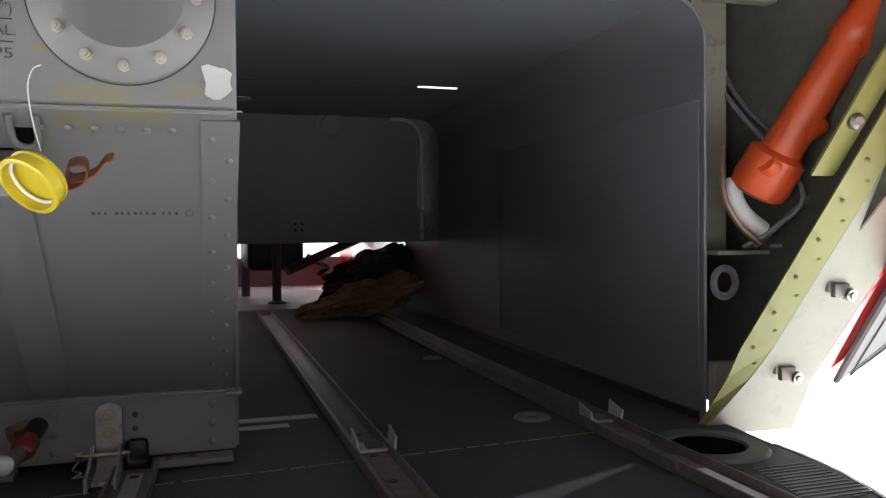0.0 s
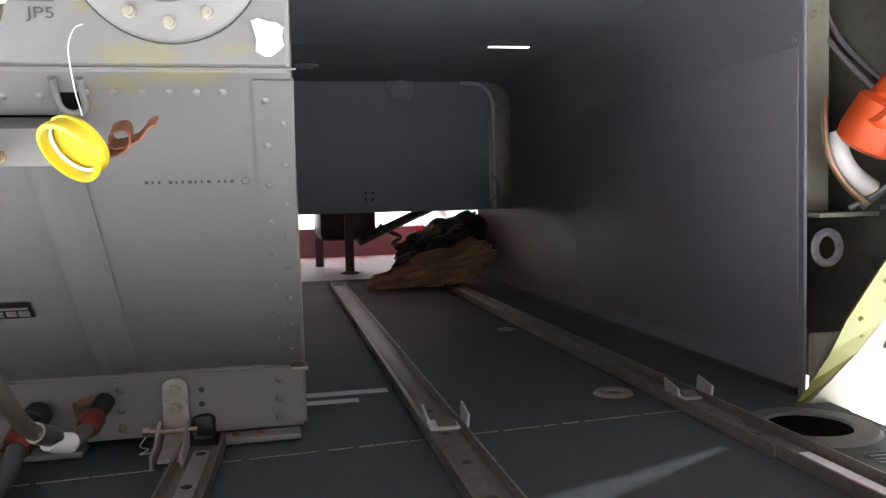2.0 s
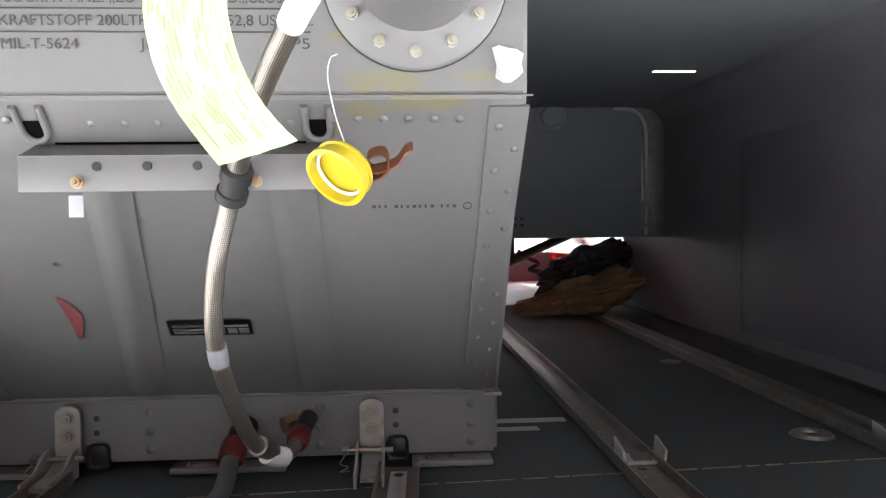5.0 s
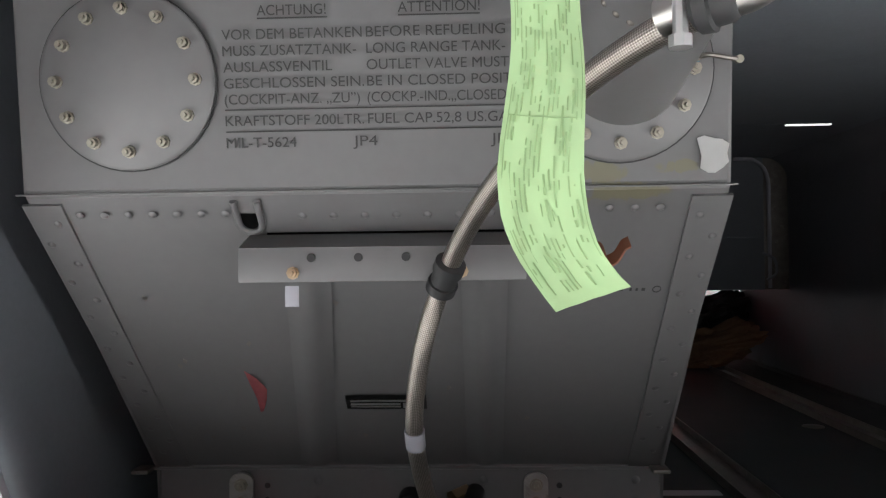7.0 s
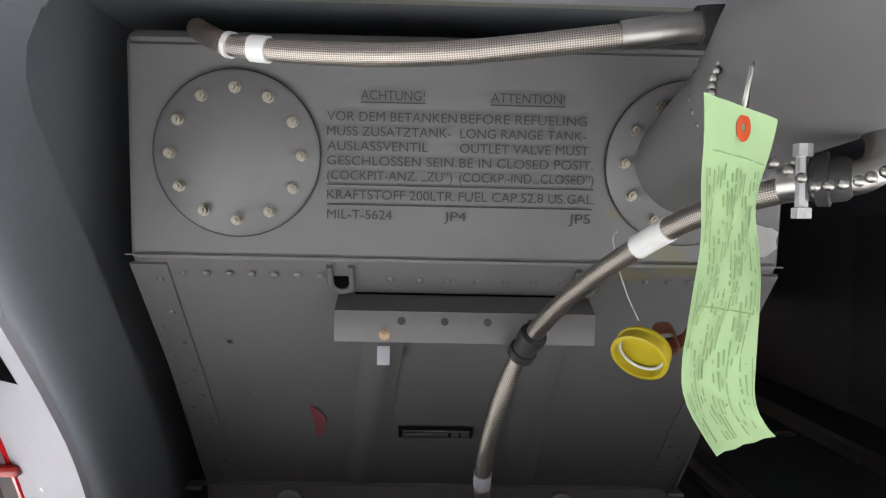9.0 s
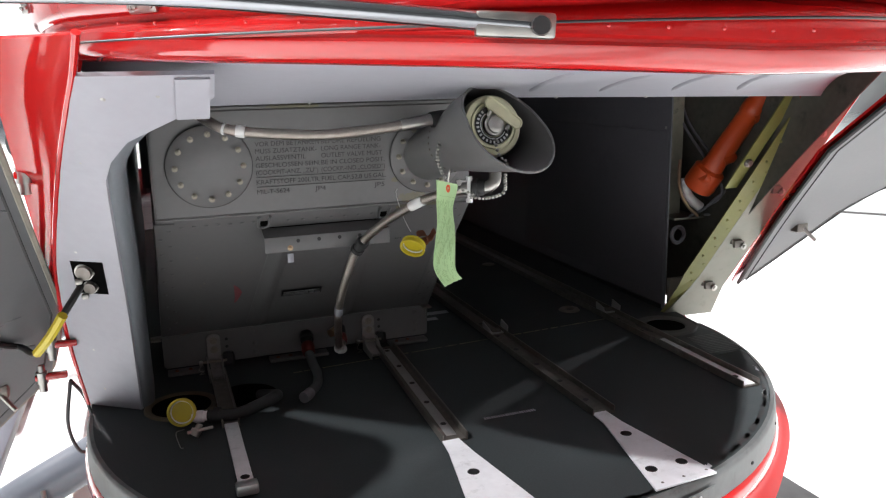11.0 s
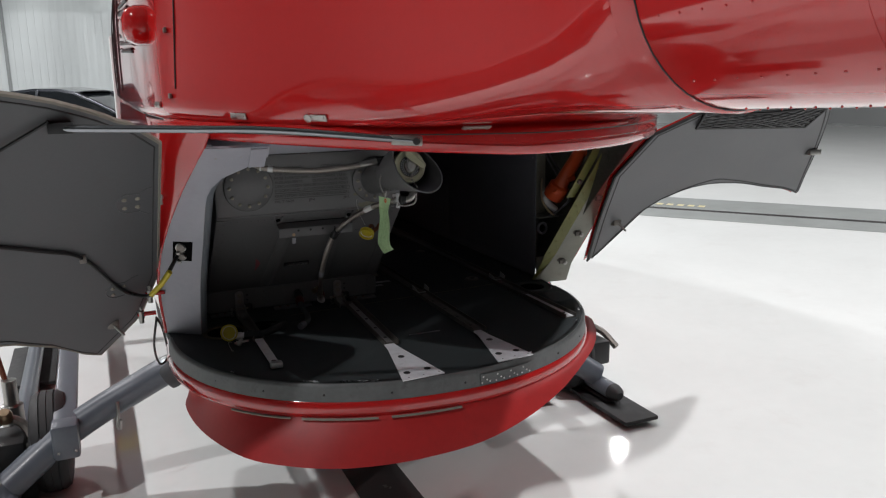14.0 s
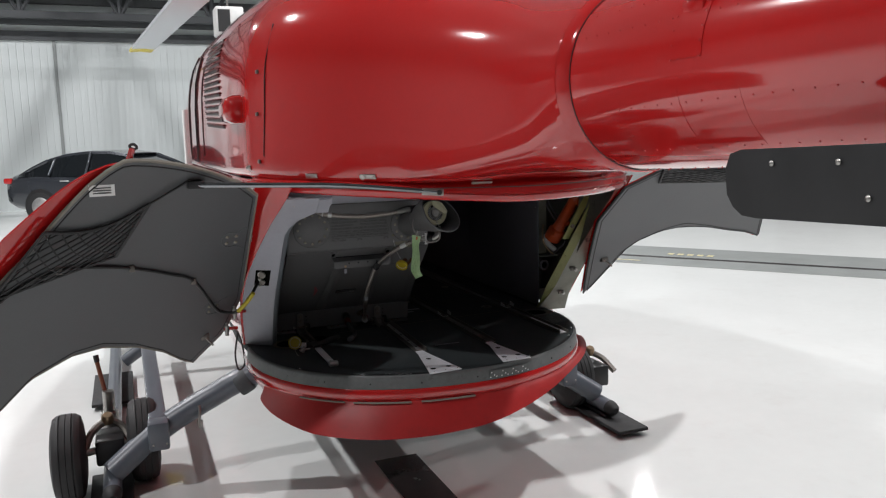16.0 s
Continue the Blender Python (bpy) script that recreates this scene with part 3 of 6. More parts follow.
def bay_shell():
    """Right wall, rounded corner, ceiling and left wall in one bent sheet."""
    prof = [(RW, 0.80), (RW, 1.0), (RW, 1.2), (RW, 1.38)]
    prof += [(RW - 0.075 + 0.075 * math.cos(a), 1.385 + 0.075 * math.sin(a)) for a in (radians(15 * k) for k in range(1, 7))]
    prof += [(1.2, 1.46), (0.85, 1.46), (0.5, 1.46), (0.14, 1.46)]
    return prof


def bay_panel(prof, y_of, y1):
    rows = []
    for x, z in prof:
        rows.append([(x, y_of(x, z) + (y1 - y_of(x, z)) * k / 12, z) for k in range(13)])
    return sheet(rows, 0.006)


prof = bay_shell()
part("right_wall_panel", bay_panel(prof[:9], lambda x, z: 1.15, 3.0), LINER_WALL, heli, "dark grey cargo bay wall panel", 30)
part("bay_ceiling", bay_panel(prof[8:], lambda x, z: 0.84, 3.0), LINER, heli, "blue-grey cargo bay ceiling lining", 30)
part("wall_trim", sweep([(RW - 0.004, 1.149, 0.80), (RW - 0.004, 1.149, 1.38)] + [(RW - 0.079 + 0.075 * math.cos(a), 1.149, 1.385 + 0.075 * math.sin(a)) for a in (radians(15 * k) for k in range(1, 7))], 0.003, 6), LINER, heli, "thin dull grey edge trim")
part("left_wall_panel", sheet([[(0.144, seam(z) - 0.06 + (3.06 - seam(z)) * k / 10, z) for k in range(11)] for z in (0.80, 0.9, 1.0, 1.1, 1.2, 1.3, 1.4, 1.476)], 0.006), LINER, heli, "blue-grey cargo bay wall lining", 30)
# Added strip that stops a light leak above the ceiling edge.
part("ceiling_light_stop", box(0.1, 1.62, 1.146, 1.152, 1.457, 1.49), LINER, heli, smooth=0)
part("ceiling_seam", box(0.82, 1.30, 1.975, 1.983, 1.4535, 1.4595, 0.001), LINER, heli, "raised seam across the bay ceiling", 0)
studs(heli, [(0.90 + 0.13 * k, 1.97, 1.459) for k in range(4)] + [(1.15, 1.6, 1.459), (1.40, 1.45, 1.459), (1.30, 1.22, 1.459)], 0.005, 0.003, (0, 0, -1), STEEL, "screw")
part("wall_doubler", box(RW - 0.008, RW - 0.001, 1.16, 2.02, 0.84, 1.30, 0.003), LINER_WALL, heli, "flat panel riveted on the wall")
studs(heli, [(RW - 0.004, 1.17, z) for z in (0.93, 1.12, 1.31)], 0.006, 0.004, (-1, -0.3, 0), STEEL, "screw")
studs(heli, [(RW - 0.004, y, 0.865) for y in (1.25, 1.5, 1.8)], 0.004, 0.003, (-1, 0, 0), STEEL, "screw")
# rear header: the curved underside of the cowling over the opening
def edge_z(x):
    return 1.420 - 0.014 * max(0.0, (x - 0.8) / 0.6)


def header_point(k, s):
    x, y, z = lip_curve(-0.03, 1.462)[k]
    xe, ye = min(1.60, max(0.15, x)), max(0.72, y + 0.01)
    return Vector((x + (xe - x) * s, y + (ye - y) * s, z + (edge_z(xe) - z) * s ** 2.2))


rows = [[header_point(k, s) for k in range(LIP_N + 1)] for s in (0.0, 0.15, 0.3, 0.45, 0.6, 0.72, 0.82, 0.9, 0.96, 1.0)]
rows += [[header_point(k, 1.0) + Vector((0, dy, dz)) for k in range(LIP_N + 1)] for dy, dz in ((0.006, 0.0), (0.011, 0.004), (0.013, 0.010), (0.014, 0.045))]
part("header_panel", sheet(rows), SURROUND, heli, "light grey curved panel above the opening", 60)


def header_z(x, y):
    ks = min(range(LIP_N + 1), key=lambda k: abs(lip_curve(-0.03, 1.462)[k][0] - x))
    y0, z0 = lip_curve(-0.03, 1.462)[ks][1:]
    return z0 + (edge_z(x) - z0) * min(1.0, max(0.0, (y - y0) / (0.72 - y0))) ** 2.2


for xa, ya, xb, yb in ((0.85, 0.66, 0.70, 0.22), (1.0, 0.67, 0.82, 0.22), (1.17, 0.68, 0.94, 0.24), (1.34, 0.69, 1.09, 0.30)):
    path = [(xa + (xb - xa) * k / 10, ya + (yb - ya) * k / 10) for k in range(11)]
    part("header_rib", sweep([(x, y, header_z(x, y) + 0.0075) for x, y in path], [0.004, 0.009] + [0.0115] * 7 + [0.009, 0.004], 12), SURROUND, heli, "pressed rib in the header", 70)
studs(heli, [(x, 0.70, edge_z(x) + 0.001) for x in (0.46, 0.80, 0.93, 1.13)], 0.004, 0.003, (0, -0.5, -1), STEEL, "screw")
part("header_beam", box(0.12, 1.60, 0.80, 0.84, 1.448, 1.475, 0.004), CREAM, heli, "cream primer roof beam")
# partition at the end of the bay
PY = 2.55
pan = thing("partition", (1.0, PY, 1.06), "blue-grey partition panel hanging at the end of the bay", "partition", kind="structure")
part("panel", box(0.16, 1.45, PY, PY + 0.02, 1.06, 1.455, 0.004), LINER, pan)
part("side_panel", box(1.452, 1.526, PY + 0.012, PY + 0.025, 1.06, 1.455, 0.003), RAIL, pan, "narrow dark closing panel")
part("frame_tube", sweep(spline([(1.462, PY - 0.004, 1.065), (1.462, PY - 0.006, 1.3), (1.457, PY - 0.008, 1.40), (1.42, PY - 0.01, 1.443), (1.36, PY - 0.01, 1.449)], 6), 0.006, 8), SURROUND, pan, "pale bent tube frame")
part("vent_cup", turned((1.17, PY, 1.43), (1.17, PY - 0.02, 1.425), [(0, 0.045), (0.5, 0.045), (0.6, 0.03), (1, 0.028)], 20), LINER, pan)
studs(pan, [(x, PY - 0.001, z) for x in (1.06, 1.08) for z in (1.10, 1.12)], 0.005, 0.002, (0, -1, 0), BLACK, "hole")
part("cable_ring", sweep(spline([(1.17 + 0.035 * math.cos(a), PY - 0.012, 1.425 + 0.03 * math.sin(a)) for a in (0.4 * k for k in range(17))], 2), 0.003, 5), GREY_CORD, pan)
part("latch_cable", sweep(spline([(1.44, PY - 0.01, 1.17), (1.47, PY - 0.02, 1.15), (1.475, PY - 0.02, 1.11), (1.45, PY - 0.015, 1.09)], 5), 0.004, 6), GREY_CORD, pan)
part("panel_crease", box(0.17, 1.44, PY - 0.002, PY, 1.215, 1.218), LINER, pan, smooth=0)
# Emission stands in for light that shows through a ceiling gap.
part("gap_glow_strip", box(1.30, 1.40, 1.985, 1.995, 1.4515, 1.4570), GAP_GLOW, heli, "glowing white strip that stands for light through a ceiling gap")
part("speaker_ring", turned((0.885, 2.27, 1.459), (0.885, 2.27, 1.447), [(0, 0.03), (0.6, 0.03), (1, 0.022)], 24), SURROUND, heli, "pale ring vent on the ceiling")


# ---- deck rails and plates ----
def rail(x, y0, y1, w=0.05):
    prof = [(-w / 2, 0.817), (-w / 2, 0.8015), (w / 2, 0.8015), (w / 2, 0.817)]
    return sheet([[(x + u, y0 + (y1 - y0) * k / 4, z) for u, z in prof] for k in range(5)], 0.003)


for x, y0, y1, skew in ((0.677, 0.605, 1.15, 0.022), (0.991, 0.60, 2.9, 0.01), (1.35, 0.93, 2.7, 0.015)):
    turn_rail = Matrix.Translation((x, y0, 0)) @ Matrix.Rotation(-skew / 0.55, 4, "Z") @ Matrix.Translation((-x, -y0, 0))
    r = part("floor_rail", rail(x, y0, y1), RAIL, heli, "worn dark aluminium channel rail", 0)
    ins = part("rail_insert", box(x - 0.010, x + 0.010, y0 + 0.02, y1 - 0.02, 0.8032, 0.8055, 0.0008), ALU if y1 < 1.3 else RAIL, r)
    k = y0 + 0.07
    while k < min(y1, 1.25):
        part("rail_slot", turned((x, k, 0.8050), (x, k, 0.8062), [(0, 0.006), (1, 0.006)], 10), BLACK, ins)
        k += 0.11
    r.matrix_basis = turn_rail if y1 < 1.3 else Matrix.Identity(4)
for x, y in ((0.998, 1.14), (1.362, 1.18)):
    c = sheet([[(x + u, y + v, z + 0.2 * v * (z > 0.81)) for u, z in ((-0.028, 0.828), (-0.026, 0.807), (0.026, 0.807), (0.028, 0.828))] for v in (-0.02, 0.02)], 0.003)
    part("rail_clip", c, ALU, heli, "small aluminium rail end clip", 0)
    part("clip_ramp", sheet([[(x + u, y - 0.02 + v, 0.808 + 0.3 * v) for u in (-0.012, 0.012)] for v in (0.0, 0.012, 0.025)], 0.003), RAIL, heli, "worn ramp", 0)
part("short_rail", rail(1.352, 0.60, 0.93, 0.046), RAIL, heli, "short worn channel rail", 0)
part("rail_insert", box(1.337, 1.367, 0.605, 0.925, 0.8035, 0.8065, 0.001), WHITE_ALU, heli, "short bare aluminium strip")
part("rail_slot", turned((1.352, 0.65, 0.8064), (1.352, 0.65, 0.8076), [(0, 0.007), (1, 0.007)], 10), BLACK, heli)
part("short_rail", rail(0.297, 0.83, 1.13, 0.034), RAIL, heli, "dark rail running to the tank clamp", 0)
part("short_rail", box(0.284, 0.310, 0.565, 0.83, 0.8035, 0.811, 0.002), WHITE_ALU, heli, "short scuffed white rail")
part("rail_slot", turned((0.297, 0.60, 0.8106), (0.297, 0.60, 0.8118), [(0, 0.008), (1, 0.008)], 10), BLACK, heli)
part("rail_foot", box(0.278, 0.314, 0.548, 0.572, 0.803, 0.822, 0.004), ALU, heli)
for outline, holes in (([(0.596, 0.293), (0.728, 0.300), (0.690, 0.545), (0.684, 0.605), (0.652, 0.605), (0.648, 0.562)], ((0.661, 0.478), (0.628, 0.345), (0.695, 0.352))), ([(0.909, 0.311), (1.036, 0.322), (1.000, 0.55), (0.998, 0.605), (0.968, 0.605), (0.966, 0.562)], ((0.978, 0.503), (0.942, 0.372), (1.005, 0.375)))):
    plate = part("deck_plate", slab(outline, 0.8032, 0.8065), WHITE_ALU, heli, "pale wedge plate with three holes", 0)
    for px, py in holes:
        part("plate_hole", turned((px, py, 0.8062), (px, py, 0.8074), [(0, 0.011), (0.9, 0.010), (1, 0.006)], 14), BLACK, plate)
    (bx, by), (cx, cy) = outline[:2]
    studs(plate, [(bx + (cx - bx) * u + 0.004, by + (cy - by) * u + 0.014, 0.8066) for u in (0.15, 0.5, 0.88)], 0.003, 0.0012, (0, 0, 1), RAIL, "plate_screw")
line = random.Random(21)
x = 0.46
while x < 1.31:
    w = 0.012 + 0.05 * line.random()
    y, h = 1.090 + 0.075 * (x - 0.70), 0.0008 + 0.0012 * line.random()
    part("deck_seam", slab([(x, y - h), (x + w, y - h + 0.075 * w), (x + w, y + h + 0.075 * w), (x, y + h)], 0.8003, 0.8010), OCHRE, heli, "thin yellowed sealant line across the deck", 0)
    x += w + 0.012 * line.random() ** 2
for k in range(22):
    x = 0.766 + 0.0051 * k
    part("print_bar", box(x, x + 0.0025 + 0.0015 * line.random(), 0.671, 0.680, 0.8003, 0.8008), SURROUND, heli, "faded pale unreadable print on the deck", 0)
for a in ((0.83, 0.955, 1.365, 1.39), (0.828, 0.905, 1.318, 1.34)):
    part("deck_tape", box(*a, 0.8003, 0.801), SURROUND, heli, "pale worn tape strip", 0)
# Flat black disc on the slab paints the darkness inside the hole.
part("floor_hole_shade", turned((1.438, 1.02, 0.8004), (1.438, 1.02, 0.8016), [(0, 0.052), (0.9, 0.051), (1, 0.050)], 32), HOLLOW_SHADE, heli, "oval hole in the deck corner, its shade painted black")
part("hole_rim", sheet([[(1.438 + r * math.cos(t), 1.02 + r * math.sin(t), z) for t in (2 * math.pi * k / 40 for k in range(40))] for r, z in ((0.050, 0.802), (0.053, 0.805), (0.078, 0.805), (0.082, 0.8005))], closed=True), DECK_RIM, heli, "grey raised hole rim")
part("tie_down", sheet([[(1.278 + r * math.cos(t), 1.25 + r * math.sin(t), z) for t in (2 * math.pi * k / 28 for k in range(28))] for r, z in ((0.012, 0.801), (0.014, 0.805), (0.019, 0.806), (0.026, 0.805), (0.030, 0.8005))], closed=True), RAIL, heli, "flush round tie-down ring")
# Opening and recess are discs too, their depth shade painted on.
part("deck_hole_shade", turned((0.343, 0.98, 0.8004), (0.343, 0.98, 0.8014), [(0, 0.066), (0.9, 0.065), (1, 0.064)], 36), HOLLOW_SHADE, heli, "round deck opening with its shade painted black")
part("deck_recess_shade", turned((0.211, 0.975, 0.8004), (0.211, 0.975, 0.8012), [(0, 0.062), (0.9, 0.061), (1, 0.060)], 36), HOLLOW_SHADE, heli, "round recess with a brown rim, its shade painted on the deck")
part("recess_rim", sheet([[(0.211 + r * math.cos(t), 0.975 + r * math.sin(t), z) for t in (2 * math.pi * k / 40 for k in range(40))] for r, z in ((0.059, 0.801), (0.063, 0.804), (0.072, 0.804), (0.075, 0.8005))], closed=True), BROWN_RIM, heli, "dull brown recess rim")
pad = part("grip_pad", slab([(1.40, 0.78), (1.495, 0.80), (1.525, 0.90), (1.52, 0.97), (1.455, 0.925)], 0.8004, 0.8016), DECK, heli, "ribbed grip pad", 0)
for k in range(12):
    part("pad_rib", box(1.405 + 0.002 * k, 1.50 + 0.001 * k, 0.80 + 0.010 * k, 0.8035 + 0.010 * k, 0.8017, 0.8030), DECK_RIM, pad, smooth=0)

rim_curve = deck_curve(0.0095)
dbl = [Vector((x, y, 0)) for x, y in rim_curve[25:30]]
part("rim_doubler", sheet([[p + Vector((0, -0.001, z)) for p in dbl] for z in (0.756, 0.787)], 0.0012), RIM, heli, "riveted repair patch on the rim")
studs(heli, [p + Vector((dx, -0.003, z)) for p in dbl[:-1] for dx, z in ((0.004, 0.762), (0.02, 0.770), (0.008, 0.780), (0.03, 0.764))], 0.0032, 0.002, (0.1, -1, 0), ALU, "patch_rivet")
gap = box(RW - 0.012, RW - 0.004, 1.16, 3.0, 0.8005, 0.812)
part("wall_gap", gap, BLACK, heli, "dark gap along the wall foot", 0)
studs(heli, [(XC - smooth_table(SIDE, z) - 0.0005, seam(z) + 0.03, z) for z in [0.84 + 0.035 * k for k in range(19)]], 0.0035, 0.002, (-1, 0, 0), RED, "skin_rivet")
studs(heli, [lip_curve(0.018, 1.499)[k] for k in range(7, 22)], 0.0022, 0.0015, (-0.5, -0.8, 0), RED, "sill_rivet")
part("flush_ring", turned((1.29, 1.852, 0.8002), (1.29, 1.852, 0.8035), [(0, 0.022), (0.5, 0.022), (0.7, 0.016), (1, 0.012)], 18), RAIL, heli)

# ---- left surround panel ----
FRAME_EDGE = [(0.78, 0.032), (0.93, 0.015), (1.04, 0.012), (1.17, 0.026), (1.24, 0.045), (1.365, 0.077), (1.48, 0.122), (1.54, 0.14)]


def frame_y(x, z):
    return seam(z) - 0.01 - 0.075 * min(1.0, max(-0.3, (x - 0.034) / 0.103))


def surround():
    rows = []
    for i in range(24):
        z = 0.80 + 0.675 * i / 23
        xo = smooth_table(FRAME_EDGE, z)
        xi = 0.137
        if z > 1.32:
            xi = 0.137 + 0.13 * (1 - math.sqrt(max(0, 1 - min(1, (z - 1.32) / 0.1) ** 2))) if z < 1.42 else 0.285
        xs = [xo + (xi - xo) * k / 8 for k in range(9)]
        rows.append([(x, frame_y(x, z), z) for x in xs])
    return sheet(rows, 0.008)


def on_surround(x, z, out):
    return Vector((x, frame_y(x, z) - 0.007 - out, z))


part("surround_panel", surround(), SURROUND, heli, "light grey inner frame panel beside the opening", 40)
post = []
for z in [0.80 + 0.045 * j for j in range(17)]:
    xs, xo = XC - smooth_table(SIDE, z) - 0.001, smooth_table(FRAME_EDGE, z)
    post.append([(xs + (xo - xs) * k, seam(z) + 0.004 + (frame_y(xo, z) - 0.006 - seam(z) - 0.004) * k ** 1.3, z) for k in (0.0, 0.2, 0.4, 0.6, 0.8, 1.0)])
part("left_flange", sheet(post, 0.006), RED, heli, "red painted skin beside the opening", 50)
part("surround_edge", sweep([Vector(r[-1]) + Vector((0, -0.002, 0)) for r in post], 0.0055, 8), RED, heli, "red painted edge bead")
studs(heli, [tuple(on_surround(x, z, -0.003)) for x, z in ((0.07, 0.85), (0.062, 0.95), (0.05, 1.08), (0.07, 1.19), (0.108, 1.355), (0.150, 1.445), (0.215, 1.447))], 0.007, 0.005, (0.2, -1, 0), STEEL, "screw")
# Black sheet on the panel paints the shade inside the socket box.
part("socket_shade", sheet([[on_surround(x, z, 0.003) for x in (0.054, 0.107)] for z in (1.094, 1.11, 1.13, 1.15, 1.168)], 0.002), HOLLOW_SHADE, heli, "socket box with its inner shade painted black", 0)
part("socket_frame", sweep([on_surround(x, z, 0.004) for x, z in ((0.054, 1.094), (0.107, 1.094), (0.107, 1.168), (0.054, 1.168), (0.054, 1.094))], 0.0014, 5), SURROUND, heli)
for x, z, r in ((0.078, 1.148, 0.015), (0.083, 1.114, 0.012)):
    c = part("socket_plug", turned(on_surround(x, z, 0.0), on_surround(x - 0.006, z - 0.004, 0.026), [(0, r), (0.3, r), (0.32, r * 0.78), (0.7, r * 0.78), (0.72, r * 0.9), (1, r * 0.85)], 16), RAIL, heli, "dark metal plug")
    part("plug_ring", turned(on_surround(x - 0.004, z - 0.002, 0.012), on_surround(x - 0.005, z - 0.003, 0.017), [(0, r * 1.05), (1, r * 1.05)], 16), STEEL, c)
    part("plug_lug", box(x - 0.02, x - 0.008, on_surround(x, z, 0.02).y, on_surround(x, z, 0.008).y, z - 0.022, z - 0.012, 0.003), STEEL, c)
part("surround_bracket", sheet([[(x, seam(z) - 0.097, z) for x in (0.236, 0.25, 0.265, 0.279)] for z in (1.414, 1.43, 1.445, 1.466)], 0.004), SURROUND, heli, "overlapping joint plate of the frame panel", 20)
# rolled inner edge of the opening, from the frame panel into the bay
rows = []
for i in range(30):
    z = 0.802 + 0.612 * i / 29
    xi = 0.137 + (0.13 * (1 - math.sqrt(max(0, 1 - min(1, (z - 1.32) / 0.1) ** 2))) if z > 1.32 else 0.0)
    y = seam(z) - 0.088
    rows.append([(xi + dx, y + dy, z) for dx, dy in ((-0.004, 0.002), (0.006, 0.001), (0.015, 0.009), (0.021, 0.024), (0.023, 0.05), (0.022, 0.16))])
part("rolled_edge", sheet(rows), LINER, heli, "blue-grey rolled inner edge of the opening", 80)

scuff = random.Random(11)
for k in range(26):
    z = 0.86 + 0.6 * scuff.random()
    y = seam(z) + 0.012 + 0.05 * scuff.random()
    x = XC - smooth_table(SIDE, z) * min(1, smooth_table(HALF, y) / 0.83) - 0.0072
    w, h = 0.003 + 0.012 * scuff.random() ** 2, 0.002 + 0.008 * scuff.random() ** 2
    pts = [(y + w * math.cos(t) * (0.6 + 0.6 * scuff.random()), z + h * math.sin(t) * (0.6 + 0.6 * scuff.random())) for t in (2 * math.pi * j / 8 for j in range(8))]
    bm = bmesh.new()
    bm.faces.new([bm.verts.new((x, py, pz)) for py, pz in pts])
    part("paint_scuff", bm, SCUFF, heli, "pale rubbed patch in the red paint", 0)
# ---- right frame, hinge fittings ----

def frame_c(z):
    return Vector((1.608 + 0.242 * (z - 0.887), 1.076 - 0.54 * (z - 0.887), z))


def frame_in(z):
    return -0.045 - 0.032 * max(0.0, 1 - (z - 0.80) / 0.1)


def right_frame(a, b, dy, thick):
    rows = []
    for i in range(16):
        z = 0.785 + 0.695 * i / 15
        c = frame_c(z)
        rows.append([c + Vector((a(z), dy[0], 0)), c + Vector((b(z), dy[1], 0))])
    return sheet(rows, thick)


part("frame_flange", right_frame(lambda z: frame_in(z) - 0.045 * max(0.0, min(1, (z - 0.80) / 0.12)) - 0.05 * max(0.0, (z - 1.40) / 0.08), frame_in, (0.012, 0.0), 0.004), PRIMER, heli, "green zinc primer frame flange with rivets", 0)
part("frame_web", right_frame(frame_in, lambda z: 0.05 - 0.03 * max(0, (z - 1.3)) + 0.03 * max(0, 1 - (z - 0.785) / 0.1), (0.0, -0.012), 0.004), CREAM, heli, "cream primer door frame web", 0)
part("frame_edge", sweep([frame_c(z) + Vector((0.053, -0.012, 0)) for z in (0.86, 0.9, 1.0, 1.2, 1.4, 1.48)], 0.0035, 8), RED, heli, "red painted frame edge")
studs(heli, [frame_c(z) + Vector((frame_in(z) - 0.012 - 0.02 * (i % 2), 0.0, 0)) for i, z in enumerate([0.90 + 0.026 * k for k in range(22)])], 0.0042, 0.003, (-0.2, -1, 0.2), PRIMER, "rivet")
studs(heli, [frame_c(z) + Vector((0.01 * (k % 3), -0.006, 0)) for k, z in enumerate((0.93, 0.96, 1.08, 1.11, 1.22, 1.25))], 0.004, 0.003, (-0.3, -1, 0.2), STEEL, "rivet")
for z in (0.89, 1.017, 1.17, 1.32):
    c = frame_c(z)
    f = bmesh.new()
    box(-0.022, 0.022, -0.012, 0.0, -0.008, 0.018, 0.003, bm=f)
    box(-0.018, 0.008, -0.020, -0.010, -0.016, 0.004, 0.002, bm=f)
    bmesh.ops.transform(f, matrix=Matrix.Translation(c), verts=f.verts)
    fit = part("hinge_fitting", f, RAIL, heli, "small metal latch fitting")
    part("bush", turned(c + Vector((0.008, -0.010, -0.010)), c + Vector((0.008, -0.028, -0.014)), [(0, 0.009), (0.8, 0.009), (0.81, 0.005), (1, 0.005)], 12), STEEL, fit)
part("side_lining", sheet([[(XC + smooth_table(SIDE, z) - 0.052, seam(z) + 0.06 + k * 0.25, z) for k in range(9)] for z in (0.80, 0.95, 1.1, 1.25, 1.4, 1.476)], 0.004), DARK_PRIMER, heli, "dark blotched inner side skin", 30)
part("side_lining", sheet([[(XC - smooth_table(SIDE, z) + 0.022 + 0.004, seam(z) + 0.02 + k * 0.25, z) for k in range(9)] for z in (0.80, 0.95, 1.1, 1.25, 1.4, 1.476)], 0.004), LINER, heli, "blue-grey inner side skin", 30)
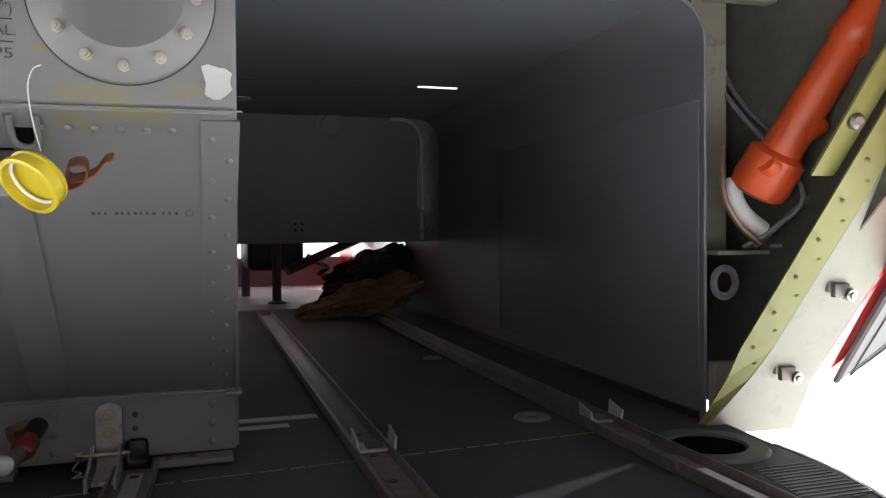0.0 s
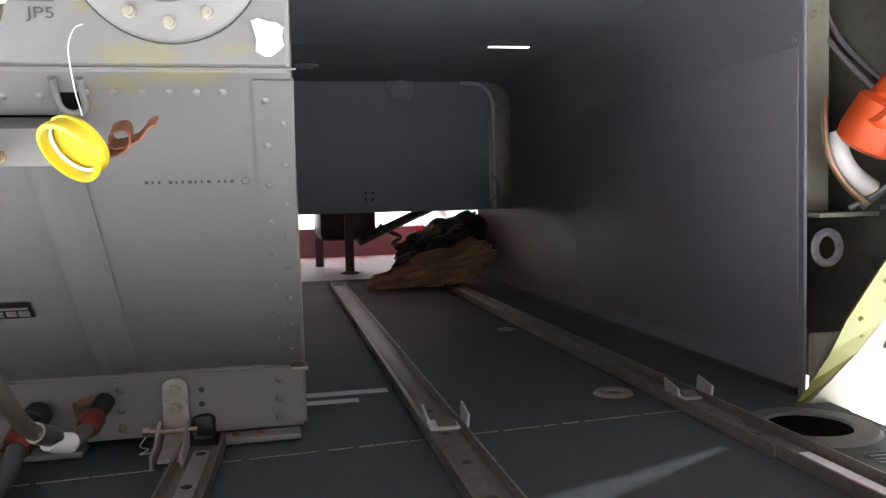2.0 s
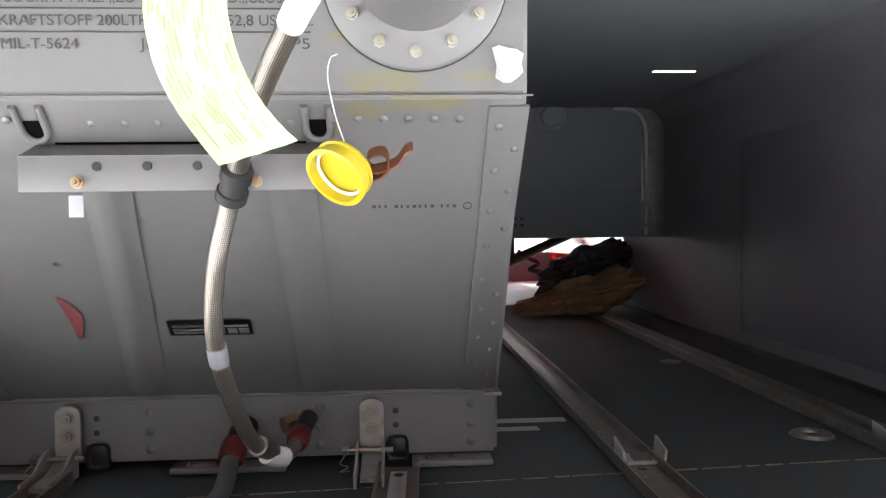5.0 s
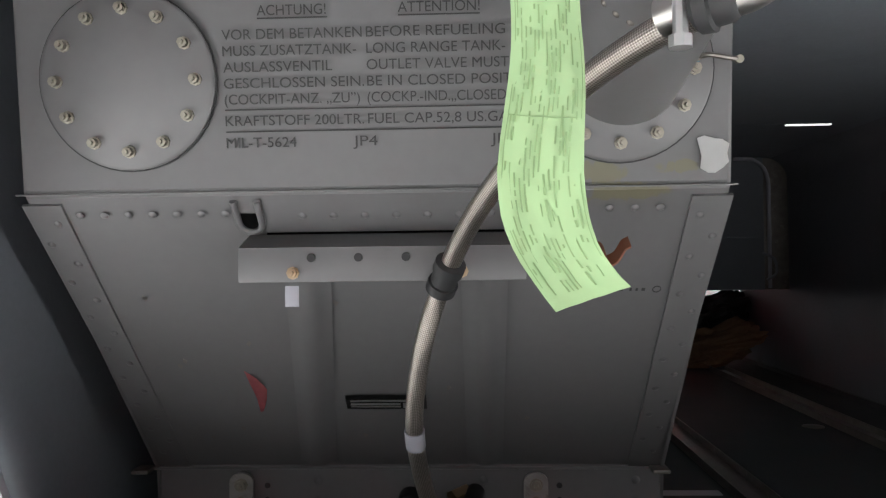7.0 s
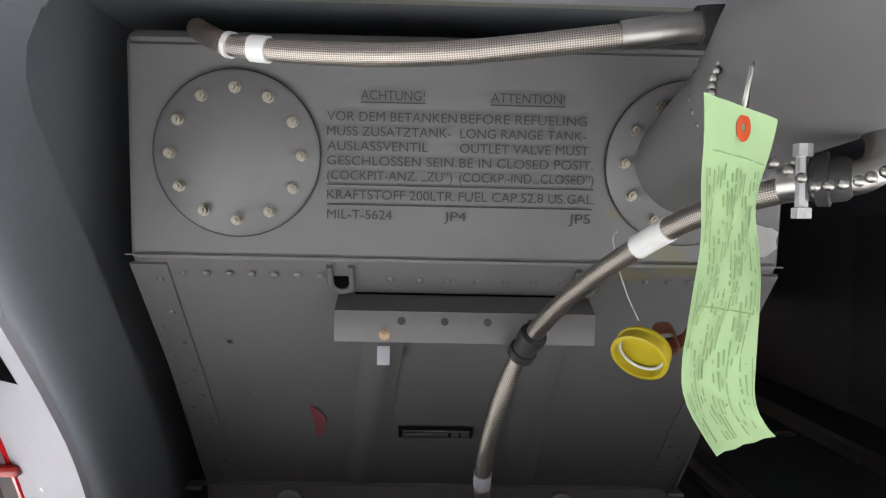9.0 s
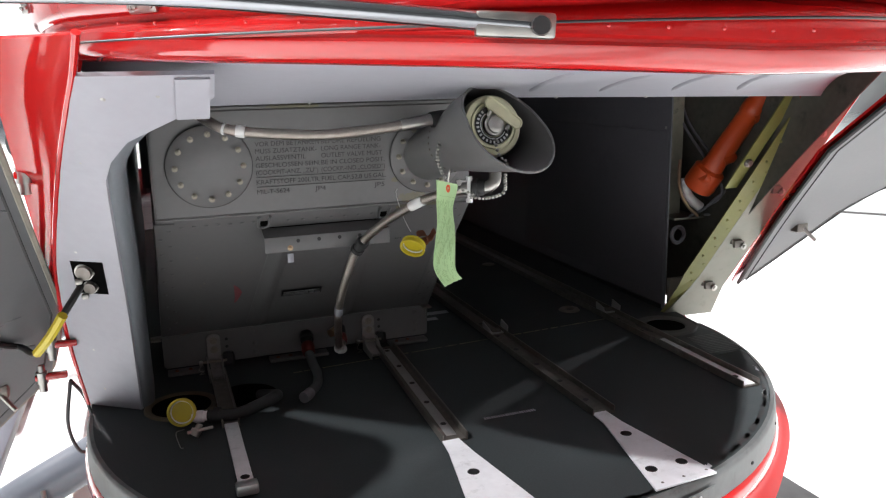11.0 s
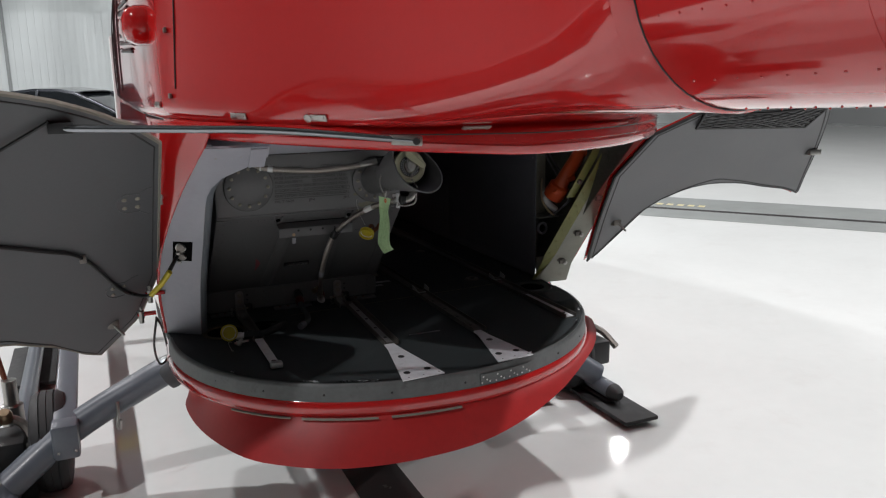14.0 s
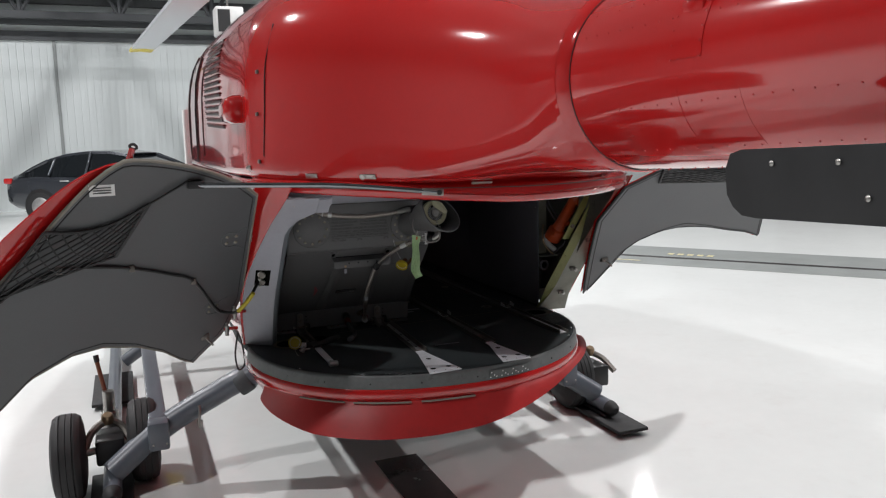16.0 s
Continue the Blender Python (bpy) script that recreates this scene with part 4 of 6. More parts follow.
bulk = part("bay_bulkhead", sheet([[(x, 1.20, z) for x in (1.535, 1.565, 1.60)] for z in (1.065, 1.2, 1.3, 1.47)], 0.004), GRIME_CREAM, heli, "cream dirty bulkhead behind the frame", 0)
studs(bulk, [(x, 1.198, z) for x, z in ((1.545, 1.43), (1.585, 1.42), (1.585, 1.33), (1.55, 1.22), (1.55, 1.10))], 0.006, 0.002, (0, -1, 0), BLACK, "hole")
part("bulkhead_slot", box(1.541, 1.556, 1.1945, 1.1975, 1.335, 1.375, 0.004), BLACK, bulk)
part("bay_bulkhead", sheet([[(x, 1.30, z) for x in (1.535, 1.6, 1.66)] for z in (0.8, 0.95, 1.058)], 0.004), DARK_PRIMER, heli, "dark blotched bulkhead under the shelf", 0)
part("bay_shelf", box(1.535, 1.66, 1.13, 1.42, 1.058, 1.064), CREAM, heli, "thin metal shelf")
part("roof_stringer", box(1.50, 1.62, 1.10, 1.125, 1.44, 1.452, 0.002), CREAM, heli, "cream stringer under the roof")
part("kick_plate", box(1.525, 1.60, 1.125, 1.14, 0.80, 0.895, 0.003), CREAM, heli)

# orange fire bottle style cylinder
a, b = Vector((1.566, 1.085, 1.150)), Vector((1.662, 0.900, 1.47))
cyl = part("float_cylinder", turned(a, b, [(0, 0.030), (0.015, 0.040), (0.05, 0.043), (0.17, 0.042), (0.19, 0.031), (0.24, 0.029), (0.62, 0.027), (0.63, 0.030), (0.70, 0.030), (0.71, 0.027), (1, 0.027)], 28), ORANGE, heli, "orange painted cylinder with a collar")
ca = (b - a).normalized()
for s, r in ((0.10, 0.020), (0.26, 0.017), (0.60, 0.017)):
    p = a + (b - a) * s
    part("cylinder_lug", turned(p + Vector((0.0, -0.02, 0)), p + Vector((0.030 if s > 0.2 else -0.03, -0.03, 0.012)), [(0, r), (0.7, r), (1, r * 0.7)], 16), ORANGE, cyl)
part("cylinder_bracket", sheet([[frame_c(z) + Vector((dx, 0.035, 0)) for dx in (-0.125, -0.088)] for z in (1.17, 1.25, 1.33, 1.42)], 0.004), PRIMER, heli, "green primer plate beside the cylinder", 0)
part("bracket_boss", turned(frame_c(1.235) + Vector((-0.107, 0.03, 0)), frame_c(1.235) + Vector((-0.109, 0.018, 0)), [(0, 0.011), (0.6, 0.011), (1, 0.006)], 14), RAIL, heli)
part("white_hose", sweep(spline([(1.560, 1.125, 1.172), (1.555, 1.115, 1.145), (1.570, 1.11, 1.118), (1.598, 1.105, 1.095)], 6), 0.0135, 10), WHITE, heli, "taped white hose")
part("copper_line", sweep(spline([(1.545, 1.13, 1.225), (1.535, 1.12, 1.19), (1.535, 1.11, 1.14), (1.555, 1.10, 1.10), (1.58, 1.09, 1.075)], 6), 0.0045, 8), COPPER, heli, "thin copper pipe")
for dx, dz in ((0.0, 0.0), (0.02, 0.015), (0.05, -0.02)):
    part("cable", sweep(spline([(1.575 + dx, 1.12, 1.07), (1.60 + dx, 1.08, 1.10 + dz), (1.62 + dx, 1.05, 1.16 + dz), (1.60 + dx, 1.2, 1.32), (1.585 + dx, 1.25, 1.46)], 6), 0.004, 6), GREY_CORD, heli)
part("cable_loop", sweep(spline([(1.555 + 0.02 * math.cos(t) + 0.0, 1.14, 1.015 + 0.022 * math.sin(t)) for t in (k * 0.7 for k in range(12))], 3), 0.006, 6), GREY_CORD, heli)

# ---- clamshell doors ----
def door_y(a, z):
    return 0.36 + (1.25 - 0.7 * a) * (1.51 - z) - 0.33 * a


DOOR_TOP = [(-0.02, 1.49), (0.05, 1.545), (0.2, 1.605), (0.38, 1.637), (0.5, 1.605), (0.6, 1.535), (0.7, 1.45), (0.8, 1.36), (0.92, 1.15), (0.96, 0.80)]
DOOR_BOT = [(-0.02, 1.05), (0.03, 0.88), (0.06, 0.83), (0.18, 0.715), (0.22, 0.745), (0.3, 0.835), (0.4, 0.905), (0.52, 0.950), (0.62, 0.948), (0.75, 0.895), (0.85, 0.80), (0.93, 0.735), (0.96, 0.75)]


RIGHT_TOP = [(-0.12, 1.45), (0.0, 1.52), (0.3, 1.60), (0.6, 1.56), (0.7, 1.49), (0.845, 1.34), (0.95, 1.20), (1.0, 1.135)]
RIGHT_BOT = [(-0.12, 1.29), (0.0, 1.09), (0.1, 0.93), (0.158, 0.835), (0.172, 1.10), (0.2, 1.15), (0.25, 1.19), (0.32, 1.212), (0.4, 1.225), (0.6, 1.21), (0.72, 1.185), (0.95, 1.15), (1.0, 1.12)]


def right_door_y(a, z):
    return 0.36 + (1.25 - 0.25 * a) * (1.51 - z) + 0.10 * a


def clamshell(sgn, label):
    """An open rear door; a runs from the hinge edge to the free edge."""
    X = (lambda a: -0.005 - a) if sgn < 0 else (lambda a: 1.665 + a)
    inner, outer, lo, hi = [], [], [], []
    DY, TOP, BOT, drop = (door_y, DOOR_TOP, DOOR_BOT, 1.0) if sgn < 0 else (right_door_y, RIGHT_TOP, RIGHT_BOT, 0.0)
    A = [-0.015 + 0.975 * k / 40 for k in range(41)] if sgn < 0 else sorted([-0.12 + 1.118 * k / 40 for k in range(41)] + [0.158, 0.172])
    for a in A:
        z0, z1 = smooth_table(BOT, a) if sgn > 0 and a > 0.24 else lerp(BOT, a), smooth_table(TOP, a) if 0.06 < a < 0.88 else lerp(TOP, a)
        outer.append([(X(a), DY(a, z0 + (z1 - z0) * j / 10) + 0.032, z0 + (z1 - z0) * j / 10) for j in range(11)])
        z1 -= drop * lerp([(0.4, 0), (0.55, 0.06), (0.7, 0.11), (0.96, 0.12)], a)
        inner.append([(X(a), DY(a, z0 + (z1 - z0) * j / 10), z0 + (z1 - z0) * j / 10) for j in range(11)])
        lo.append(inner[-1][0])
        hi.append(inner[-1][-1])
    body = part("clamshell_door", sheet(outer, 0.006), RED, heli, label, 60)
    part("inner_skin", sheet(inner, 0.004), DOOR_IN, body, "matt grey inner skin", 60)
    rim_pts = lo + [inner[-1][j] for j in range(1, 10)] + hi[::-1] + [inner[0][j] for j in range(9, 0, -1)]
    part("edge_seal", sweep([(x, y + 0.001, z) for x, y, z in rim_pts + rim_pts[:1]], 0.0065 if sgn < 0 else 0.006, 6), SEAL if sgn < 0 else RUBBER, body, "pale rubber edge seal" if sgn < 0 else "black rubber edge seal")
    cx, cz = sum(p[0] for p in rim_pts) / len(rim_pts), sum(p[2] for p in rim_pts) / len(rim_pts)
    bead = []
    for x, y, z in rim_pts + rim_pts[:1]:
        v = Vector((cx - x, 0, cz - z)).normalized() * 0.016
        bead.append((x + v.x, DY(sgn * (x + v.x - X(0)), z + v.z) - 0.005, z + v.z))
    part("skin_bead", sweep(bead, 0.0028, 5), RUBBER, body, "dark sealant bead")
    return body, (lambda a, z, d=0.0: Vector((X(a), DY(a, z) - d, z)))


ldoor, LP = clamshell(-1, "open left rear door, red outside and grey inside")
rdoor, RP = clamshell(1, "open right rear door, red outside and grey inside")


def door_fittings(door, P, sticker, corners, sag):
    if sticker:
        part("placard", sheet([[P(a, z, 0.006) for a in (0.43, 0.50)] for z in (1.525, 1.56)], 0.001), WHITE, door, "small white placard with print")
        for k in range(3):
            part("print_bar", sheet([[P(a, z, 0.0085) for a in (0.44, 0.49)] for z in (1.533 + 0.008 * k, 1.536 + 0.008 * k)], 0.0005), INK, door)
    for a, z, da in ((0.052, 1.325, 0.0), (0.100, 1.005, 0.03)) if sticker else ():
        # a lobed plate that runs from the hinge edge
        shape = [(a - 0.055, z + 0.045), (a - 0.035, z + 0.040), (a - 0.015, z + 0.028)] + [(a + 0.012 + 0.030 * math.cos(t), z + 0.030 * math.sin(t)) for t in (radians(80 - 16 * k) for k in range(11))] + [(a - 0.015, z - 0.028), (a - 0.035, z - 0.040), (a - 0.055, z - 0.045)]
        shape = [(max(q, 0.0), w) for q, w in shape]
        lobe = bmesh.new()
        lobe.faces.new([lobe.verts.new(P(q, w, 0.0065)) for q, w in shape])
        pad = part("hinge_doubler", lobe, DOOR_IN, door, "pressed hinge plate", 0)
        part("doubler_edge", sweep([P(q, w, 0.0055) for q, w in shape], 0.0022, 6), DOOR_IN, pad)
        studs(door, [P(a + i, z + j, 0.0065) for i in (-0.012, 0.022) for j in (-0.013, 0.013)], 0.0075, 0.006, (0, -1, -0.7), BOLT, "bolt_head")
    b = P(0.13, 0.85, 0.012) if sticker else P(0.10, 1.06, 0.012)
    part("latch_block", box(b.x - 0.018, b.x + 0.018, b.y - 0.006, b.y + 0.02, b.z - 0.014, b.z + 0.016, 0.004), RAIL, door)
    part("latch_arm", rod(b, b + Vector((0.03, -0.02, -0.035)), 0.005, 8), STEEL, door)
    b = P(0.86, 0.93, 0.02) if sticker else P(0.82, 1.33, 0.02)
    part("catch", box(b.x - 0.03, b.x + 0.03, b.y - 0.01, b.y + 0.02, b.z - 0.01, b.z + 0.012, 0.003), STEEL, door)
    # net: a slack quadrilateral of cords
    def net_at(u, v):
        tl, tr, bl, br = corners
        a = (1 - v) * ((1 - u) * bl[0] + u * br[0]) + v * ((1 - u) * tl[0] + u * tr[0])
        z = (1 - v) * ((1 - u) * bl[1] + u * br[1]) + v * ((1 - u) * tl[1] + u * tr[1]) - sag * v * math.sin(math.pi * u)
        return P(a, z, 0.02 + 0.03 * math.sin(math.pi * u) * math.sin(math.pi * v))
    net = bmesh.new()
    n, m = 7, 5
    for i in range(-m, n + 1):
        for slope in (1, -1):
            pts = []
            for j in range(m + 1):
                u = (i + (j if slope > 0 else m - j)) / n
                if 0 <= u <= 1:
                    pts.append(net_at(u, j / m))
            if len(pts) > 1:
                sweep(pts, 0.0028, 5, net)
    for v in (0.0, 1.0):
        sweep([net_at(k / 12, v) for k in range(13)], 0.0055, 6, net)
    for u in (0.0, 1.0):
        sweep([net_at(u, k / 8) for k in range(9)], 0.0055, 6, net)
    part("cargo_net", net, BLACK, door, "black elastic cargo net")


door_fittings(ldoor, LP, True, ((0.63, 1.425), (0.335, 1.49), (0.80, 1.22), (0.445, 1.318)), 0.035)
door_fittings(rdoor, RP, False, ((0.0, 1.525), (0.62, 1.53), (0.03, 1.465), (0.60, 1.445)), 0.02)
# cable on the left door into the frame socket
wire = [LP(0.88, 1.12, 0.015), LP(0.74, 1.24, 0.015), LP(0.61, 1.292, 0.015), LP(0.5, 1.285, 0.014), LP(0.40, 1.262, 0.014), LP(0.28, 1.215, 0.014), LP(0.19, 1.165, 0.014), LP(0.10, 1.01, 0.02), LP(0.06, 0.975, 0.03), (-0.02, 0.83, 1.0), (0.03, 0.79, 1.07), tuple(on_surround(0.064, 1.115, 0.02))]
part("door_cable", sweep(spline(wire, 6), 0.0062, 8), BLACK, ldoor, "black electric cable clipped to the door")
part("cable_sleeve", sweep(spline([(-0.02, 0.826, 1.0), (0.01, 0.79, 1.04), (0.035, 0.765, 1.08)], 6), 0.0085, 8), YELLOW, ldoor, "yellow cable sleeve")
for a, z in ((0.40, 1.262), (0.19, 1.165), (0.61, 1.292)):
    p = LP(a, z, 0.014)
    part("cable_clip", box(p.x - 0.009, p.x + 0.009, p.y - 0.010, p.y + 0.012, p.z - 0.012, p.z + 0.012, 0.003), RAIL, ldoor)
# door stay rod
r0, r1 = LP(0.20, 1.545, 0.035), Vector((0.53, -0.015, 1.503))
part("stay_rod", sweep(spline([r0, r0 + (r1 - r0) * 0.35 + Vector((0, 0, 0.008)), r0 + (r1 - r0) * 0.6 + Vector((0, 0, 0.012)), r1], 10), 0.0085, 14), CHROME, heli, "polished steel door stay rod", 60)
d = (r1 - r0).normalized()
part("stay_fork", box(-0.008, 0.008, -0.011, 0.011, -0.06, 0.010, 0.003, m=look(r1, r1 + d) @ Matrix.Rotation(math.pi, 4, "X")), STEEL, heli, "aluminium fork end of the stay")
part("fork_pin", turned(r1 + Vector((-0.006, -0.014, 0)), r1 + Vector((-0.006, -0.008, 0)), [(0, 0.007), (0.7, 0.009), (1, 0.009)], 12), RAIL, heli, "dark fork pin")
part("stay_bolt", turned(r1 + Vector((-0.01, -0.016, 0)), r1 + Vector((0.012, 0.05, 0)), [(0, 0.008), (0.3, 0.0085), (0.31, 0.008), (1, 0.008)], 12), BLACK, heli)
part("stay_mount", box(r0.x - 0.02, r0.x + 0.03, r0.y - 0.012, r0.y + 0.035, r0.z - 0.012, r0.z + 0.012, 0.003), BLACK, ldoor)
part("net_strap", rod(LP(0.215, 1.56, 0.02), LP(0.335, 1.49, 0.02), 0.004, 8), BLACK, ldoor)
hp0 = LP(0.385, 1.63, 0.0) + Vector((0, 0.02, 0))
part("pull_handle", rod(hp0, hp0 + Vector((0.012, -0.01, 0.035)), 0.009, 8), RED, ldoor, "red pull stub")
part("pull_loop", sweep(spline([hp0 + Vector(v) for v in ((0.01, -0.01, 0.03), (0.004, -0.012, 0.042), (0.016, -0.012, 0.046), (0.024, -0.012, 0.036), (0.012, -0.012, 0.030))], 5), 0.004, 6), BLACK, ldoor, "black rubber loop")
part("ground_loop", sweep(spline([(0.0, 1.05, 0.86), (-0.015, 1.06, 0.76), (0.0, 1.10, 0.68), (0.03, 1.12, 0.70), (0.02, 1.10, 0.80), (0.0, 1.06, 0.86)], 6), 0.004, 6), BLACK, heli, "thin black hanging cable loop")
# hinge arms on the fuselage side
for p in ((0.03, 0.665, 1.33), (-0.005, 0.98, 0.965), (-0.035, 1.03, 0.885)):
    v = Vector(p)
    part("hinge_arm", box(v.x - 0.025, v.x + 0.035, v.y - 0.008, v.y + 0.012, v.z - 0.006, v.z + 0.006, 0.003), RED, heli, "red hinge arm")
    part("hinge_pin", turned(v + Vector((-0.012, -0.0, -0.03)), v + Vector((-0.012, 0, 0.025)), [(0, 0.008), (0.3, 0.008), (0.31, 0.011), (0.75, 0.011), (0.76, 0.007), (1, 0.006)], 12), STEEL, heli)

# ---- cowling details ----
def cowl_point(y, z, out=0.0):
    """A point of the left cowling surface at y and z."""
    ring = section(y, 200)
    best = min((p for p in ring if p[0] < XC), key=lambda p: abs(p[2] - z))
    return Vector((best[0] - out, y - 0.3 * out, z))


for x, y, z, s, nx, ny, nz in ((0.045, 0.742, 1.575, 0.014, -0.9, -0.4, -0.1), (0.209, 0.396, 1.552, 0.026, -0.77, -0.56, -0.30), (0.362, 0.214, 1.551, 0.030, -0.7, -0.59, -0.39), (0.662, -0.045, 1.534, 0.034, -0.05, -0.3, -0.95)):
    nrm = Vector((nx, ny, nz)).normalized()
    tang = nrm.cross(Vector((0, 0, 1))).normalized()
    up = nrm.cross(tang)
    m = Matrix((tang, up, nrm)).transposed().to_4x4()
    m.translation = Vector((x, y, z)) + nrm * 0.004
    lt = part("latch", box(-s, s, -0.009, 0.009, -0.002, 0.003, 0.0022, m=m), STEEL, heli, "worn aluminium cowling latch")
    for u, r in ((-0.72, 0.0035), (0.45, 0.0035), (0.78, 0.011 if 0.3 < x < 0.5 else 0.0035)):
        part("latch_stud", turned(m @ Vector((s * u, 0, 0.002)), m @ Vector((s * u, 0, 0.0055)), [(0, r), (0.8, r), (1, r * 0.7)], 12), STEEL, lt)
for k in range(15):
    z = 1.735 + 0.0285 * k
    y = 1.16 + 0.02 * k
    n = 8
    rows = [[cowl_point(y + 0.62 * i / n, z + 0.020 * i / n + dz, out) for i in range(n + 1)] for dz, out in ((-0.0055, 0.001), (0.0, 0.004), (0.0055, 0.001))]
    lv = part("louvre", sheet(rows), BLACK, heli, "dark cooling slot")
    hood = [[cowl_point(y + 0.62 * i / n, z + 0.020 * i / n + dz, out) for i in range(n + 1)] for dz, out in ((0.004, 0.001), (0.007, 0.010), (0.013, 0.001))]
    part("louvre_hood", sheet(hood), RED, lv, "red pressed louvre hood", 60)
p = cowl_point(0.92, 1.80)
sc = box(p.x - 0.055, p.x + 0.05, 0.80, 1.02, 1.745, 1.855, 0.04)
part("air_scoop", sc, RED, heli, "red rounded air scoop", 80)
for y, z0, z1 in ((2.05, 1.60, 2.05), (2.35, 1.60, 2.10), (2.42, 1.56, 2.15), (2.95, 1.56, 2.2), (3.02, 1.56, 2.2)):
    part("panel_line", sweep([cowl_point(y, z0 + (z1 - z0) * k / 8, 0.001) for k in range(9)], 0.0035 if y < 2.4 else 0.006, 4), BLACK, heli, "dark panel joint")
part("access_line", sweep(spline([cowl_point(0.62, 1.62, 0.001), cowl_point(0.6, 1.8, 0.001), cowl_point(0.6, 1.95, 0.001), cowl_point(0.62, 2.1, 0.001)], 6), 0.0025, 4), BLACK, heli)
for z in (1.60, 1.775, 1.93):
    p = cowl_point(0.66, z, 0.004)
    part("cowl_fastener", box(p.x + 0.001, p.x + 0.008, p.y - 0.02, p.y + 0.02, p.z - 0.007, p.z + 0.007, 0.002), RAIL, heli, "worn cowling latch")
rvb = bmesh.new()
for k in (17, 19, 21, 27, 31, 35, 36):
    for j in range(26):
        y = -0.68 - 0.045 * j
        c = Vector(boom_ring(y, -0.004)[k])
        n = Vector((c.x - BX, 0, c.z - BZ)).normalized()
        bmesh.ops.create_icosphere(rvb, subdivisions=1, radius=0.0023, matrix=Matrix.Translation(c))
tagged(part("boom_rivets", rvb, RED, heli), kind="stuff")
for y, k0, k1 in ((-1.02, 26, 31), (-1.19, 26, 32)):
    part("boom_seam", sweep([Vector(p) for p in boom_ring(y, -0.0042)[k0:k1]], 0.0009, 4), RED, heli)
patch = part("boom_doubler", sheet([[boom_ring(y, -0.0025)[k] for k in range(15, 25)] for y in (-1.01, -1.05, -1.10)], 0.001), RED, heli, "red riveted doubler on the boom", 60)
studs(patch, [boom_ring(y, -0.001)[k] for y in (-1.014, -1.096) for k in range(15, 25)], 0.0028, 0.002, (-1, 0, 0.2), RED, "rivet")
lug = Vector(boom_ring(-1.05, 0.0)[20])
for dy in (0.012, -0.016):
    part("boom_lug", turned(lug + Vector((0.005, dy, 0.012)), lug + Vector((-0.022, dy, 0.018)), [(0, 0.012), (0.7, 0.012), (1, 0.008)], 14), RED, patch)
part("lug_plate", box(lug.x - 0.008, lug.x + 0.01, lug.y - 0.03, lug.y + 0.03, lug.z - 0.03, lug.z + 0.002, 0.003), RED, patch)
# black fin plate beside the boom
rc = bmesh.new()
o = [( -1.36, 1.56), (-1.345, 1.58), (-1.34, 1.62), (-1.35, 1.645), (-1.375, 1.652), (-3.1, 1.725), (-3.1, 1.615), (-1.41, 1.546), (-1.38, 1.548)]
f0 = [rc.verts.new((0.50, y, z)) for y, z in o]
f1 = [rc.verts.new((0.55, y + 0.0, z)) for y, z in o]
rc.faces.new(f0)
rc.faces.new(f1[::-1])
for k in range(len(o)):
    rc.faces.new((f0[k], f1[k], f1[(k + 1) % len(o)], f0[(k + 1) % len(o)]))
strake = part("boom_strake", rc, BLACK, heli, "black plate fixed beside the tail boom", 30)
studs(strake, [(0.499, y, z) for y, z in ((-1.44, 1.632), (-1.56, 1.637), (-1.61, 1.590), (-1.8, 1.60))], 0.005, 0.003, (-1, 0, 0), STEEL, "screw")
part("strake_arm", rod((0.52, -2.4, 1.62), (0.72, -2.4, 1.75), 0.02, 10), BLACK, heli)

# rotor mast and blade, nose glazing
part("mast", rod((XC, 2.3, 2.3), (XC, 2.3, 2.80), 0.07, 16), STEEL, heli)
bl = sheet([[(XC - 0.35 * s - 0.60 + w, 2.3 + 6.2 * s, 2.72 + 0.10 * s + 0.01 * c) for w, c in ((-0.13, 0), (0.0, 1), (0.13, 0))] for s in (0.02, 0.3, 0.6, 0.93)], 0.03)
part("rotor_blade", bl, BLADE, heli, "grey main rotor blade")
part("blade_tip", sheet([[(XC - 0.35 * s - 0.60 + w, 2.3 + 6.2 * s, 2.72 + 0.10 * s + 0.01 * c) for w, c in ((-0.13, 0), (0.0, 1), (0.13, 0))] for s in (0.931, 1.0)], 0.03), YELLOW, heli, "yellow painted blade tip")
part("roof_fairing", turned((XC, 1.3, 2.38), (XC, 3.2, 2.38), [(0, 0.05), (0.15, 0.28), (0.5, 0.36), (0.85, 0.28), (1, 0.05)], 24), RED, heli)
part("nose_glazing", sheet([[(XC + 0.70 * c * r, 4.4 + 0.5 * (1 - r * r), 1.5 + 0.68 * s * r) for c, s in ((math.cos(2 * math.pi * k / 32), math.sin(2 * math.pi * k / 32)) for k in range(32))] for r in (1.0, 0.8, 0.5, 0.1)], closed=True), PANE, heli, "clear cockpit glazing")
part("cockpit_door_frame", box(0.012, 0.05, 3.55, 3.66, 0.9, 1.9, 0.01), WHITE, heli, "white door frame of the cockpit")

